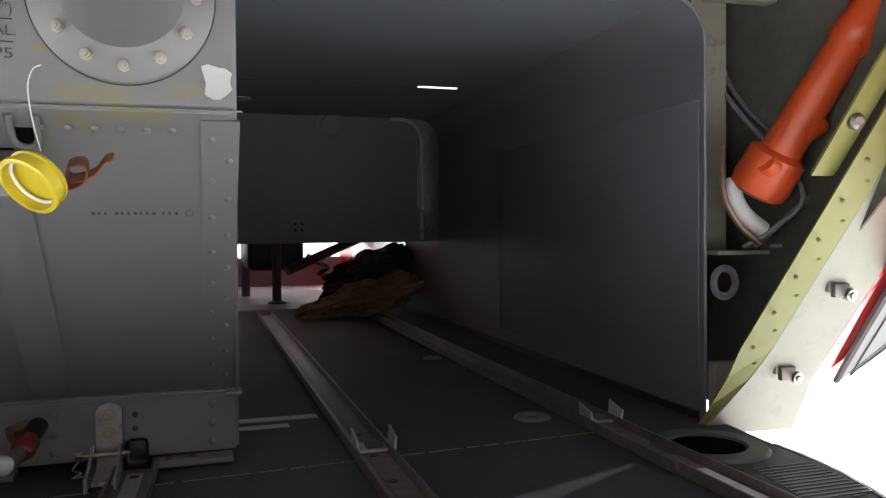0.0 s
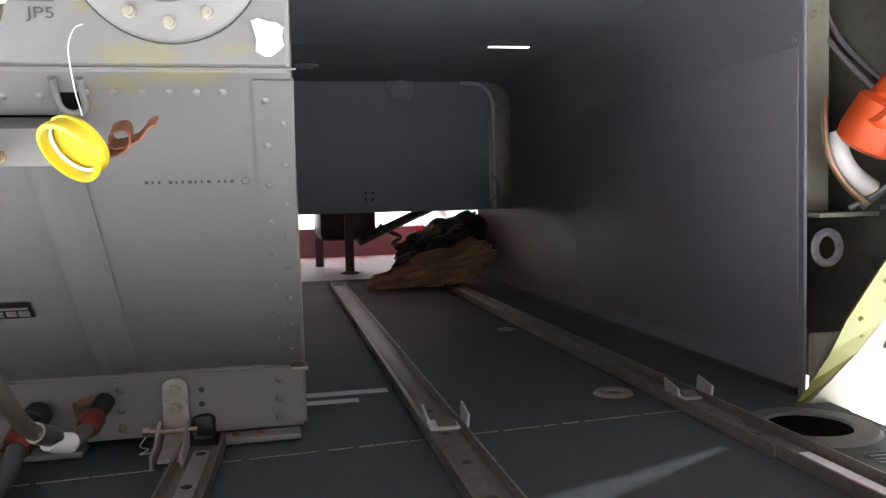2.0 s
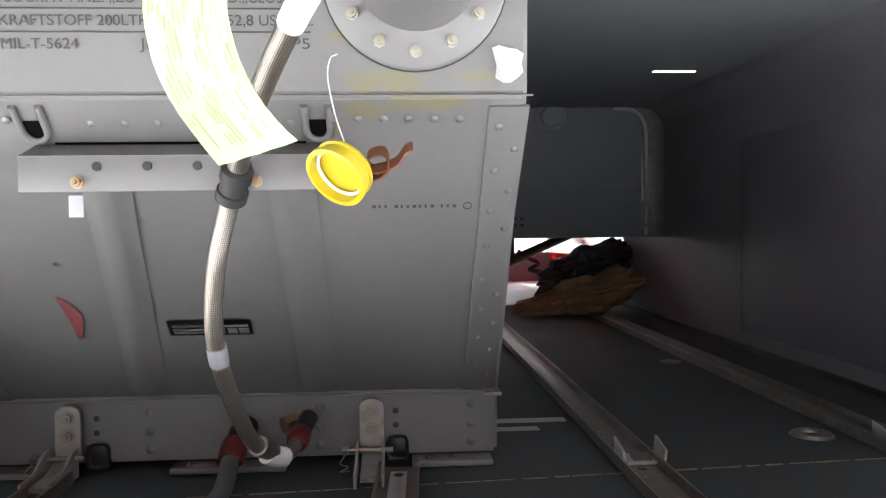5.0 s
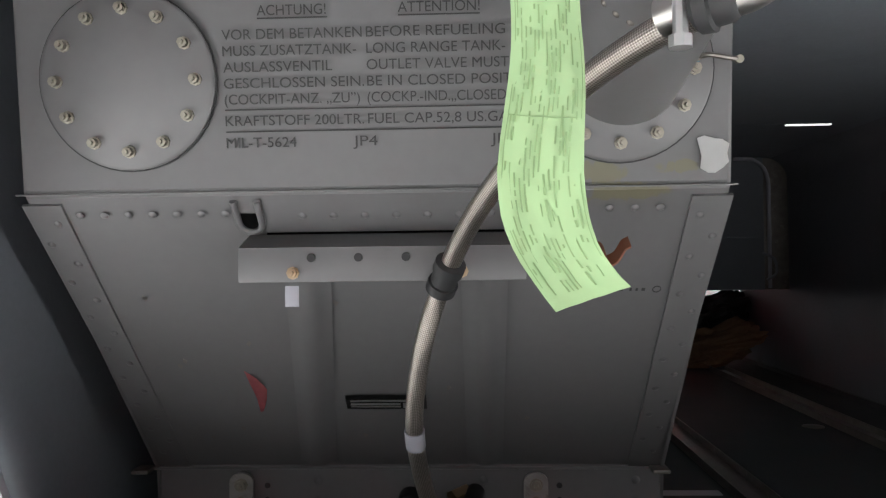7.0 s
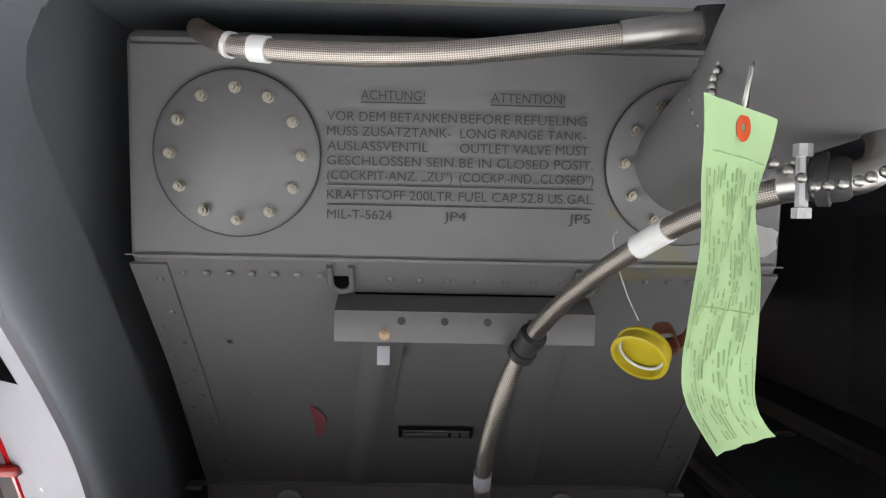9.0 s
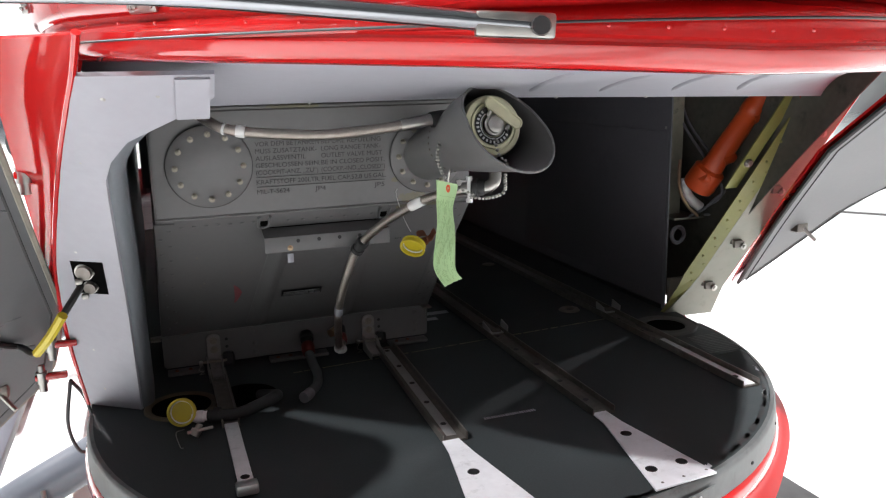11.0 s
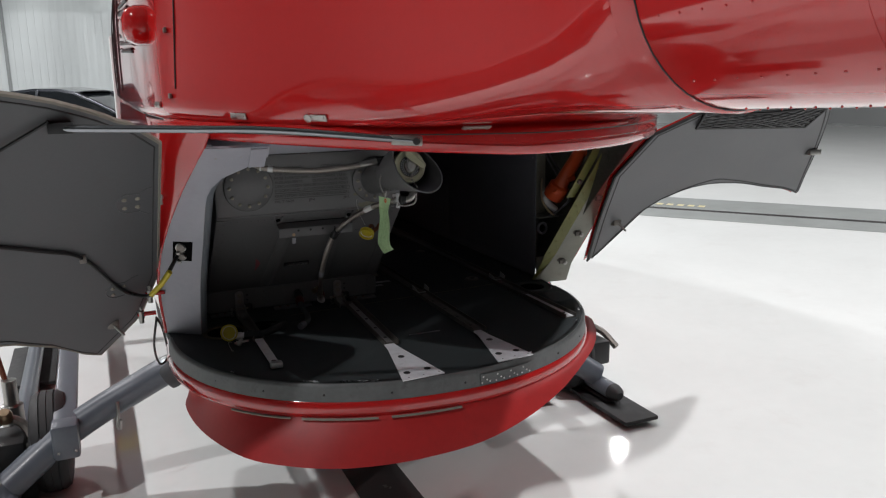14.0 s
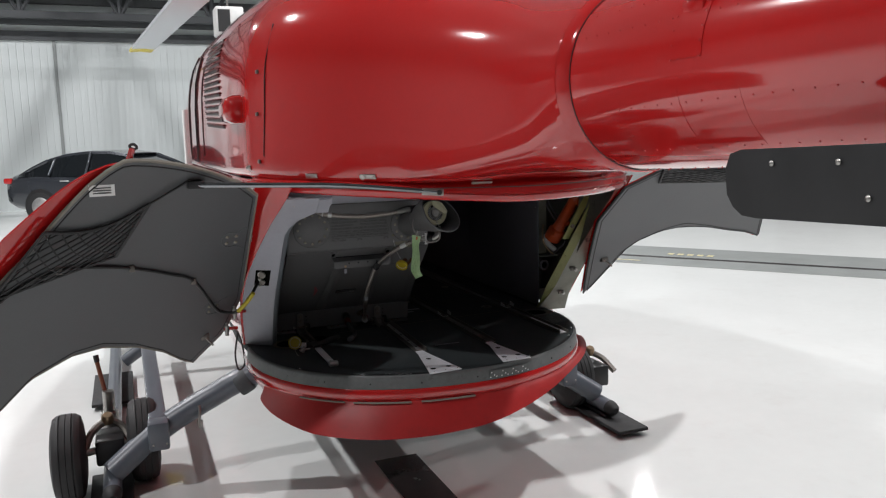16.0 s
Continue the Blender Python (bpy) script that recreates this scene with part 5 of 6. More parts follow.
# ---- skids and wheels ----
for sgn in (-1, 1):
    X = lambda x: x if sgn < 0 else 1.55 - x
    part("cross_tube", sweep(spline([(X(0.5), 1.52, 0.56), (X(0.14), 1.52, 0.53), (X(-0.08), 1.56, 0.43), (X(-0.33), 1.57, 0.295), (X(-0.56), 1.5, 0.14)], 6), 0.058, 20), GEAR, heli, "grey painted landing gear cross tube")
    part("tube_collar", turned((X(0.10), 1.525, 0.515), (X(0.04), 1.535, 0.478), [(0, 0.064), (0.2, 0.067), (0.8, 0.067), (1, 0.064)], 20), TRUSS, heli, "dark clamp collar")
    part("skid_tube", sweep(spline([(X(-0.56), 1.36, 0.10), (X(-0.56), 1.6, 0.10), (X(-0.56), 3.0, 0.10), (X(-0.56), 4.4, 0.10), (X(-0.56), 4.9, 0.2)], 6), 0.042, 16), GEAR, heli, "grey skid tube")
    part("skid_plug", turned((X(-0.56), 1.362, 0.10), (X(-0.56), 1.30, 0.095), [(0, 0.043), (0.3, 0.042), (0.7, 0.036), (1, 0.018)], 16), RUBBER, heli)
    part("skid_pad", box(min(X(-0.47), X(-0.66)), max(X(-0.47), X(-0.66)), 1.13, 1.75, 0.025, 0.045, 0.004), RUBBER, heli, "black flat skid pad")
    part("skid_pad", box(min(X(-0.45), X(-0.70)), max(X(-0.45), X(-0.70)), 2.9, 3.6, 0.025, 0.045, 0.004), RUBBER, heli, "black flat skid pad")
    part("skid_shoe", box(min(X(-0.53), X(-0.59)), max(X(-0.53), X(-0.59)), 1.36, 4.3, 0.0, 0.06, 0.004), RUBBER, heli)
    part("step_beam", box(min(X(-0.30), X(-0.385)), max(X(-0.30), X(-0.385)), 1.44, 3.9, 0.330, 0.372, 0.010), GEAR, heli, "grey flat step beam")
    part("tie_ring", sweep(spline([(X(-0.15), 1.50, 0.41), (X(-0.15), 1.485, 0.37), (X(-0.158), 1.485, 0.325), (X(-0.15), 1.49, 0.30), (X(-0.145), 1.485, 0.34)], 4), 0.007, 8), STEEL, heli)
    part("far_cross_tube", sweep(spline([(X(0.5), 3.6, 0.56), (X(0.14), 3.6, 0.53), (X(-0.3), 3.6, 0.25), (X(-0.50), 3.6, 0.12)], 6), 0.045, 16), GEAR, heli)
    part("gear_lug", box(min(X(-0.39), X(-0.295)), max(X(-0.39), X(-0.295)), 1.43, 1.53, 0.235, 0.374, 0.014), GEAR, heli, "grey welded beam bracket")
    studs(heli, [(X(-0.37), 1.428, 0.27), (X(-0.31), 1.428, 0.27)], 0.006, 0.005, (0, -1, 0), STEEL, "bolt_head")


def tyre_at(parent, x, y, r, w):
    prof = [(0.0, r * 0.55), (0.04, r * 0.75), (0.10, r * 0.92), (0.24, r * 0.985), (0.30, r * 0.99), (0.305, r * 0.965), (0.335, r * 0.965), (0.34, r), (0.49, r), (0.495, r * 0.975), (0.505, r * 0.975), (0.51, r), (0.66, r), (0.665, r * 0.965), (0.695, r * 0.965), (0.70, r * 0.99), (0.76, r * 0.985), (0.90, r * 0.92), (0.96, r * 0.75), (1.0, r * 0.55)]
    t = part("tyre", turned((x - w / 2, y, r), (x + w / 2, y, r), prof, 40), RUBBER, parent, "black ribbed tyre", 30)
    part("rim", turned((x - w / 2 + 0.01, y, r), (x + w / 2 - 0.01, y, r), [(0, r * 0.5), (0.1, r * 0.53), (0.12, r * 0.2), (0.88, r * 0.2), (0.9, r * 0.53), (1, r * 0.5)], 24), STEEL, t)
    return t


def wheel_set(sgn):
    X = lambda x: x if sgn < 0 else 1.65 - x
    g = thing("ground_wheels", (X(-0.57), 1.68, 0.0), "pair of ground handling wheels clamped to the skid", "wheels", "handling wheels")
    if sgn < 0:
        tyre_at(g, X(-0.745), 1.62, 0.205, 0.15)
    tyre_at(g, X(-0.41), 1.72, 0.205, 0.15)
    part("axle", rod((X(-0.745 if sgn < 0 else -0.6), 1.62 if sgn < 0 else 1.66, 0.205), (X(-0.41), 1.72, 0.205), 0.018, 10), STEEL, g)
    part("clamp", box(min(X(-0.63), X(-0.50)), max(X(-0.63), X(-0.50)), 1.62, 1.82, 0.13, 0.26, 0.015), BLACK, g, "black clamp body")
    part("yoke", sweep(spline([(X(-0.68), 1.64, 0.21), (X(-0.64), 1.72, 0.28), (X(-0.57), 1.76, 0.31), (X(-0.51), 1.76, 0.28), (X(-0.47), 1.70, 0.21)], 5), 0.018, 8), RAIL, g)
    part("cap_nut", turned((X(-0.57), 1.76, 0.31), (X(-0.57), 1.74, 0.35), [(0, 0.03), (0.7, 0.03), (1, 0.02)], 12), COPPER, g, "copper coloured cap nut")
    part("jack", turned((X(-0.565), 1.98, 0.12), (X(-0.565), 1.98, 0.40), [(0, 0.045), (0.6, 0.045), (0.61, 0.03), (1, 0.03)], 14), STEEL, g)
    if sgn > 0:
        return g
    part("lever", rod((X(-0.575), 2.0, 0.36), (X(-0.61), 2.02, 0.56), 0.011, 10), RUST, g, "rusty pump lever")
    part("lever_grip", rod((X(-0.607), 2.018, 0.55), (X(-0.612), 2.022, 0.585), 0.014, 10), BLACK, g)
    return g


wheel_set(-1)
wheel_set(1)

# ---- auxiliary fuel tank ----
TX0, TX1 = 0.195, 0.812


def face_y(z):
    return 0.855 - 0.13 * (z - 1.212) if z >= 1.212 else 0.855 + (1.212 - z) * 1.0155


tank = thing("fuel_tank", (0.5, 1.3, 0.80), "grey riveted auxiliary fuel tank with printed notices", "fuel tank")
prof = [(0.86, 1.425), (0.835, 1.41), (0.855, 1.212), (1.178, 0.892), (1.178, 0.812), (1.5, 0.812), (1.5, 1.425)]
prof[0] = (0.845, 1.422)
tb = bmesh.new()
n = 13
cols = []
for i in range(2):
    col = []
    for y, z in prof:
        grow = 0.012 if z < 0.9 and y < 1.3 else 0.0
        col.append(tb.verts.new(((TX0 - grow) if i == 0 else (TX1 + grow), y, z)))
    cols.append(col)
for k in range(len(prof)):
    tb.faces.new((cols[0][k], cols[0][(k + 1) % len(prof)], cols[1][(k + 1) % len(prof)], cols[1][k]))
tb.faces.new(cols[0][::-1])
tb.faces.new(cols[1])
bmesh.ops.bevel(tb, geom=[e for e in tb.edges if e.calc_length() > 0.3 or True], offset=0.004, segments=2, affect="EDGES")
body = part("shell", tb, TANK_FACE, tank, "", 30)
SL = Vector((0, -0.701, -0.713))
UP = Vector((0, -0.9917, -0.1289))


def low(x, z, out=0.0):
    return Vector((x, face_y(z), z)) + SL * out


def high(x, z, out=0.0):
    return Vector((x, face_y(z), z)) + UP * out


def strip_low(x0, x1, z0, z1, out, x0b=None, x1b=None):
    """A flat raised strip on the sloping panel."""
    x0b, x1b = x0 if x0b is None else x0b, x1 if x1b is None else x1b
    b = bmesh.new()
    c = [low(x0, z1), low(x1, z1), low(x1b, z0), low(x0b, z0)]
    t = [p + SL * out for p in c]
    va, vb = [b.verts.new(p) for p in c], [b.verts.new(p) for p in t]
    b.faces.new(vb)
    for k in range(4):
        b.faces.new((va[k], va[(k + 1) % 4], vb[(k + 1) % 4], vb[k]))
    return b


part("bend_seam", sweep([(TX0 - 0.005, 0.8545, 1.212), (TX1 + 0.005, 0.8545, 1.212)], 0.0009, 6), TANK, tank)
part("side_flange", strip_low(TX0 - 0.003, TX0 + 0.032, 0.895, 1.205, 0.003), TANK, tank)
part("side_flange", strip_low(TX1 - 0.032, TX1 + 0.003, 0.895, 1.205, 0.003), TANK_FACE, tank)
part("foot_flange", box(TX0 - 0.030, TX1 + 0.014, 1.170, 1.185, 0.8895, 0.8925, 0.001), TANK, tank)
for x0, x1 in ((TX0 - 0.035, TX0 - 0.014), (TX1 - 0.006, TX1 + 0.015)):
    part("foot_lug", box(x0, x1, 1.150, 1.178, 0.889, 0.894, 0.001), RAIL, tank, "small dark lug")
for x0, x1 in ((0.19, 0.27), (0.42, 0.56), (0.715, 0.815)):
    part("foot_tab", box(x0, x1, 1.148, 1.18, 0.803, 0.811, 0.002), TANK, tank)
    bolts(tank, [(x0 + 0.02, 1.16, 0.811), (x0 + 0.05, 1.162, 0.811)], 0.0035, 0.004, (0, 0, 1), RUST, "foot_bolt")
riv = [low(TX0 + 0.045 + 0.022 * k, 1.196, 0.002) for k in range(7)] + [low(0.645 + 0.022 * k, 1.196, 0.002) for k in range(6)] + [low(0.44 + 0.028 * k, 1.192, 0.0) for k in range(7)]
riv += [low(TX0 + (0.006 if k % 2 else 0.022), 1.19 - 0.018 * k, 0.003) for k in range(16)]
riv += [low(TX1 - (0.006 if k % 2 else 0.022), 1.19 - 0.018 * k, 0.003) for k in range(16)]
studs(tank, riv, 0.0042, 0.0021, SL, TANK, "rivet")
studs(tank, [(x, 1.1775, z) for x in (0.39, 0.60, 0.79) for z in (0.875, 0.85, 0.827)], 0.006, 0.004, (0, -1, 0), TANK, "rivet")
# angle bar, with the shade of the recessed shelf painted black above it
part("recess", strip_low(0.404, 0.620, 1.150, 1.178, 0.0015), HOLLOW_SHADE, tank, "painted shade of the recess above the angle bar")
for x in (0.392, 0.632):
    U = [(-0.0105, 1.206), (-0.0105, 1.191)] + [(-0.0105 * math.cos(t), 1.188 - 0.008 * math.sin(t)) for t in (radians(18 * k) for k in range(11))] + [(0.0105, 1.191), (0.0105, 1.206)]
    hol = bmesh.new()
    # A flat black face paints the shade within the cup.
    hol.faces.new([hol.verts.new(low(x + du * 0.8, min(z, 1.195), 0.0008)) for du, z in U])
    hole = part("cup_shade", hol, HOLLOW_SHADE, tank, "painted shade inside a U-shaped hollow", 0)
    part("cup_rim", sweep([low(x + du, z, 0.002) for du, z in U], 0.0032, 8), TANK, hole, "pressed U-shaped rim", 60)
bar0 = Vector((0, 0.884, 1.152))
part("angle_bar_top", sheet([[(x, 0.853, 1.163), (x, 0.893, 1.177)] for x in (0.388, 0.637)], 0.003), TANK, tank)
part("angle_bar", box(0.388, 0.637, bar0.y - 0.031, bar0.y - 0.028, 1.133, 1.163, 0.001), TANK, tank, "grey angle bar with holes")
for x in (0.452, 0.493, 0.534, 0.575):
    part("bar_hole", turned((x, bar0.y - 0.0325, 1.154), (x, bar0.y - 0.031, 1.154), [(0, 0.0038), (1, 0.0038)], 12), BLACK, tank)
for x, z1 in ((0.437, 1.165), (0.602, 1.165)):
    xb = x - (0.043 if x < 0.5 else 0.0)
    st = bmesh.new()
    p, q = low(x, z1, 0.001), low(xb, 0.905, 0.001)
    side = Vector((1, 0, 0))
    rows = []
    for i in range(2):
        c = p if i == 0 else q
        rows.append([c + side * u + SL * h for u, h in ((-0.022, 0.0), (-0.014, 0.002), (-0.008, 0.0065), (0.0, 0.0085), (0.008, 0.0065), (0.014, 0.002), (0.022, 0.0))])
    st.free()
    part("stiffener", sheet(rows, 0.002), TANK, tank, "pressed stiffener rib", 60)
bolts(tank, [(0.436, bar0.y - 0.031, 1.141), (0.582, bar0.y - 0.031, 1.141)], 0.0042, 0.008, (0, -1, 0), COPPER, "brass_bolt")
part("white_tag", box(0.4295, 0.4415, bar0.y - 0.034, bar0.y - 0.032, 1.112, 1.130, 0.0006), SURROUND, tank, "small pale grey tab")
# round access covers
def cover(x, z, r):
    c = high(x, z)
    cv = part("access_cover", turned(c, c + UP * 0.006, [(0, r), (0.6, r), (1, r - 0.003), (1.0, 0.001)], 48), TANK, tank, "round bolted access cover")
    part("cover_gasket", turned(c, c + UP * 0.002, [(0, r + 0.0014), (1, r + 0.0014)], 48), RUBBER, cv)
    u, w = Vector((1, 0, 0)), UP.cross(Vector((1, 0, 0)))
    bolts(tank, [c + UP * 0.006 + 0.0605 * (u * math.cos(a) + w * math.sin(a)) for a in (2 * math.pi * k / 12 for k in range(12))], 0.0042, 0.010, UP, BOLT, "cover_bolt")


cover(0.297, 1.308, 0.0765)
cover(0.717, 1.308, 0.0765)
strap_path = spline([high(0.777, 1.316, 0.012), high(0.786, 1.317, 0.018), high(0.800, 1.315, 0.016), high(0.812, 1.314, 0.010)], 6)
bond = part("bonding_strap", sweep(strap_path, 0.0022, 8), RAIL, tank, "short plated bonding strap")
part("sealant", turned(high(0.775, 1.316, 0.006), high(0.775, 1.316, 0.014), [(0, 0.0065), (0.6, 0.006), (1, 0.004)], 12), BLUE_SEAL, bond, "blue sealant on the bolt")
for k in (0, -1):
    part("strap_eye", turned(strap_path[k] - UP * 0.003, strap_path[k] + UP * 0.003, [(0, 0.0036), (1, 0.0036)], 10), BOLT, bond)
# printed notices
turn = Matrix.Rotation(radians(97.4), 4, "X")
SZ = 0.0124
LINES = [("ACHTUNG!", 0.411, 0.470, 1.360), ("ATTENTION!", 0.531, 0.600, 1.360),
         ("VOR DEM BETANKEN", 0.380, 0.500, 1.3405), ("BEFORE REFUELING", 0.5035, 0.621, 1.3405),
         ("MUSS ZUSATZTANK-", 0.380, 0.495, 1.327), ("LONG RANGE TANK-", 0.5035, 0.621, 1.327),
         ("AUSLASSVENTIL", 0.380, 0.474, 1.3135), ("OUTLET VALVE MUST", 0.5035, 0.624, 1.3135),
         ("GESCHLOSSEN SEIN.", 0.380, 0.501, 1.300), ("BE IN CLOSED POSIT.", 0.5035, 0.629, 1.300),
         ("(COCKPIT-ANZ. \u201eZU\u201d)", 0.380, 0.497, 1.2865), ("(COCKP.-IND.\u201eCLOSED\u201d)", 0.5035, 0.630, 1.2865),
         ("KRAFTSTOFF 200LTR.", 0.380, 0.500, 1.2685), ("FUEL CAP.52,8 US.GAL.", 0.5035, 0.632, 1.2685),
         ("MIL-T-5624", 0.380, 0.441, 1.250), ("JP4", 0.490, 0.511, 1.250), ("JP5", 0.608, 0.629, 1.250)]
for words, x0, x1, z in LINES:
    p = high(0, z, 0.0006)
    lettering(tank, words, x0, x1, SZ, p, turn, INK)
for x0, x1, z in ((0.411, 0.471, 1.3575), (0.531, 0.600, 1.3575), (0.380, 0.630, 1.2818), (0.380, 0.630, 1.2633)):
    p = high(0, z, 0.0004)
    part("underline", box(x0, x1, p.y - 0.0004, p.y, z - 0.0006, z + 0.0006), INK, tank, smooth=0)
# stickers, stains and marks
def decal(name, pts, lowface, material, label=""):
    f = low if lowface else high
    d = bmesh.new()
    d.faces.new([d.verts.new(f(x, z, 0.0035)) for x, z in pts])
    bmesh.ops.solidify(d, geom=list(d.faces), thickness=0.0004)
    return part(name, d, material, tank, label, 0)


decal("torn_label", [(0.781, 1.251), (0.787, 1.253), (0.796, 1.2505), (0.802, 1.250), (0.808, 1.246), (0.8065, 1.238), (0.808, 1.231), (0.803, 1.226), (0.797, 1.222), (0.791, 1.222), (0.784, 1.226), (0.785, 1.236)], False, WHITE, "torn white paper label")
decal("red_mark", [(0.339, 1.036), (0.350, 1.026), (0.358, 1.012), (0.354, 0.998), (0.346, 0.982), (0.342, 0.980), (0.343, 1.0)], True, REDINK, "red crayon mark")
pl = decal("data_plate", [(0.444, 1.003), (0.536, 1.003), (0.536, 0.984), (0.444, 0.984)], True, BLACK, "small black data plate")
for x0, x1, z0, z1 in ((0.449, 0.532, 0.9948, 0.9965), (0.449, 0.506, 0.9905, 0.992), (0.449, 0.506, 0.987, 0.9885), (0.509, 0.519, 0.9865, 0.9925), (0.521, 0.532, 0.9865, 0.9925)):
    part("plate_bar", strip_low(x0, x1, z0, z1, 0.0046), ALU, pl, smooth=0)
for k in range(13):
    x = 0.676 + 0.0058 * k + (0.004 if k > 2 else 0) + (0.004 if k > 9 else 0)
    part("stamp_bar", strip_low(x, x + 0.0022 + 0.0012 * (k % 3 == 0), 1.1195, 1.1222, 0.0006), INK, tank, smooth=0)
part("stamp_ring", sweep([low(0.768 + 0.004 * math.cos(t), 1.121 + 0.003 * math.sin(t), 0.0006) for t in (radians(30 * k) for k in range(13))], 0.0005, 4), INK, tank)
rs = random.Random(7)
for k in range(12):
    x, z = 0.24 + 0.5 * rs.random(), 0.93 + 0.22 * rs.random()
    decal("scuff", [(x, z), (x + 0.004 * rs.random(), z + 0.004), (x + 0.006, z + 0.001), (x + 0.002, z - 0.003)], True, RAIL)
# hold-down brackets on the deck
def hold_down(x):
    h = thing("hold_down", (x, 1.15, 0.80), "steel hold-down clamp bolted between tank foot and deck", "clamp", "tank clamps")
    top = [(-0.015, 0.822), (-0.015, 0.876)] + [(-0.015 * math.cos(t), 0.876 + 0.011 * math.sin(t)) for t in (radians(20 * k) for k in range(1, 9))] + [(0.015, 0.876), (0.015, 0.822)]
    st = bmesh.new()
    f0, f1 = [st.verts.new((x + a, 1.164, z)) for a, z in top], [st.verts.new((x + a, 1.170, z)) for a, z in top]
    st.faces.new(f0[::-1])
    st.faces.new(f1)
    for k in range(len(top)):
        st.faces.new((f0[k], f0[(k + 1) % len(top)], f1[(k + 1) % len(top)], f1[k]))
    part("strap", st, STRAP, h, "worn grey steel strap", 0)
    bolts(h, [(x, 1.164, 0.872), (x, 1.164, 0.850)], 0.0065, 0.008, (0, -1, 0), BOLT, "strap_bolt")
    part("tongue", sheet([[(x + d, y, z) for d in (-0.012, 0.012)] for y, z in ((1.166, 0.826), (1.150, 0.824), (1.140, 0.818), (1.125, 0.814), (1.085, 0.812))], 0.005), STRAP, h, "steel tongue in the rail")
    for sx in (-1, 1):
        part("cheek", sheet([[(x + sx * 0.016, y, z) for z in (0.803, zt)] for y, zt in ((1.155, 0.838), (1.14, 0.838), (1.11, 0.822), (1.075, 0.820))], 0.003), STRAP, h, "clamp side cheek", 0)
    part("pivot", rod((x - 0.034, 1.145, 0.828), (x + 0.026, 1.145, 0.828), 0.0032, 8), BOLT, h)
    part("split_pin", sweep(spline([(x - 0.032, 1.140, 0.824), (x - 0.038, 1.134, 0.815), (x - 0.028, 1.130, 0.812), (x - 0.038, 1.128, 0.807), (x - 0.026, 1.128, 0.808)], 4), 0.0009, 5), STEEL, h)
    part("wing_nut", turned((x - 0.036, 1.145, 0.828), (x - 0.028, 1.145, 0.828), [(0, 0.006), (1, 0.006)], 6), STEEL, h)
    part("cutout", box(x + 0.018, x + 0.046, 1.1755, 1.1785, 0.804, 0.838, 0.008), BLACK, h, "dark cut-out in the tank foot")
    studs(h, [(x + 0.030, 1.1775, 0.868), (x + 0.030, 1.1775, 0.85)], 0.004, 0.001, (0, -1, 0), BLACK, "hole")


hold_down(0.295)
hold_down(0.665)
# filler neck
neck = thing("filler_neck", (0.71, 0.65, 1.30), "grey flared fuel filler neck with its cap and chains", "filler neck")
A, B = high(0.717, 1.308, 0.006), Vector((0.724, 0.49, 1.391))
axis = (B - A).normalized()
u = Vector((1, 0, 0))
u = (u - axis * u.dot(axis)).normalized()
v = axis.cross(u)
rows = []
for s, r in ((0.0, 0.050), (0.25, 0.050), (0.40, 0.051), (0.50, 0.055), (0.62, 0.062), (0.75, 0.067), (0.85, 0.068), (0.93, 0.0685), (1.0, 0.069)):
    row = []
    for k in range(56):
        a = 2 * math.pi * k / 56
        off = u * math.cos(a) + v * math.sin(a)
        flare = max(0.0, (s - 0.5) / 0.5)
        cut = flare ** 1.5 * (0.060 * -math.sin(a) - 0.015 * math.cos(a))
        grow = flare ** 2 * (0.010 * max(0.0, math.cos(a + 0.75)) ** 2 + 0.017 * max(0.0, -math.sin(a)))
        row.append(A + axis * ((B - A).length * s + cut) + off * (r + grow))
    rows.append(row)
part("cone", sheet(rows, 0.0025, True), TANK, neck, "", 50)
part("cone_lip", sweep(rows[-1] + rows[-1][:1], 0.0016, 6), TANK, neck)
ring = []
for k in range(30):
    a = 2 * math.pi * k / 30
    ring.append((A + (B - A) * 0.42 + (u * math.cos(a) + v * math.sin(a)) * 0.0515, u * math.cos(a) + v * math.sin(a)))
for p, nv in ring:
    studs(neck, [p], 0.003, 0.002, nv, RAIL, "neck_rivet")
C = A + (B - A) * 0.86
part("seat_ring", turned(C - axis * 0.05, C - axis * 0.030, [(0, 0.058), (0.5, 0.058), (0.6, 0.053), (1, 0.050)], 40), BLACK, neck)
cap = part("filler_cap", turned(C - axis * 0.028, C + axis * 0.018, [(0, 0.047), (0.2, 0.050), (0.55, 0.051), (0.72, 0.0505), (0.80, 0.048), (0.82, 0.0405), (0.76, 0.040), (0.76, 0.0385), (0.84, 0.038), (0.84, 0.0335), (0.70, 0.033), (0.70, 0.012), (0.70, 0.001)], 48), CAPGOLD, neck, "pale anodised filler cap")
rot = Matrix((u, v, axis)).transposed().to_4x4()
rot.translation = C + axis * 0.008
# label ring with print, hub and folding grip
part("cap_label", sheet([[rot @ Vector((r * math.cos(t), r * math.sin(t), 0.0012)) for t in (radians(105 + 240 * k / 30) for k in range(31))] for r in (0.0195, 0.0315)], 0.0006), INK, cap, "black printed ring on the cap")
for k in range(15):
    t = radians(128 + 14.0 * k)
    m = rot @ Matrix.Rotation(t, 4, "Z") @ Matrix.Translation((0.0275, 0, 0.0022))
    part("print_bar", box(-0.0022, 0.0022, -0.0016, 0.0016, 0, 0.0004, m=m), WHITE, cap, smooth=0)
    part("print_bar", box(-0.0008, 0.0008, -0.0028, 0.0028, 0, 0.0004, m=m @ Matrix.Translation((-0.0055, 0, 0))), WHITE, cap, smooth=0)
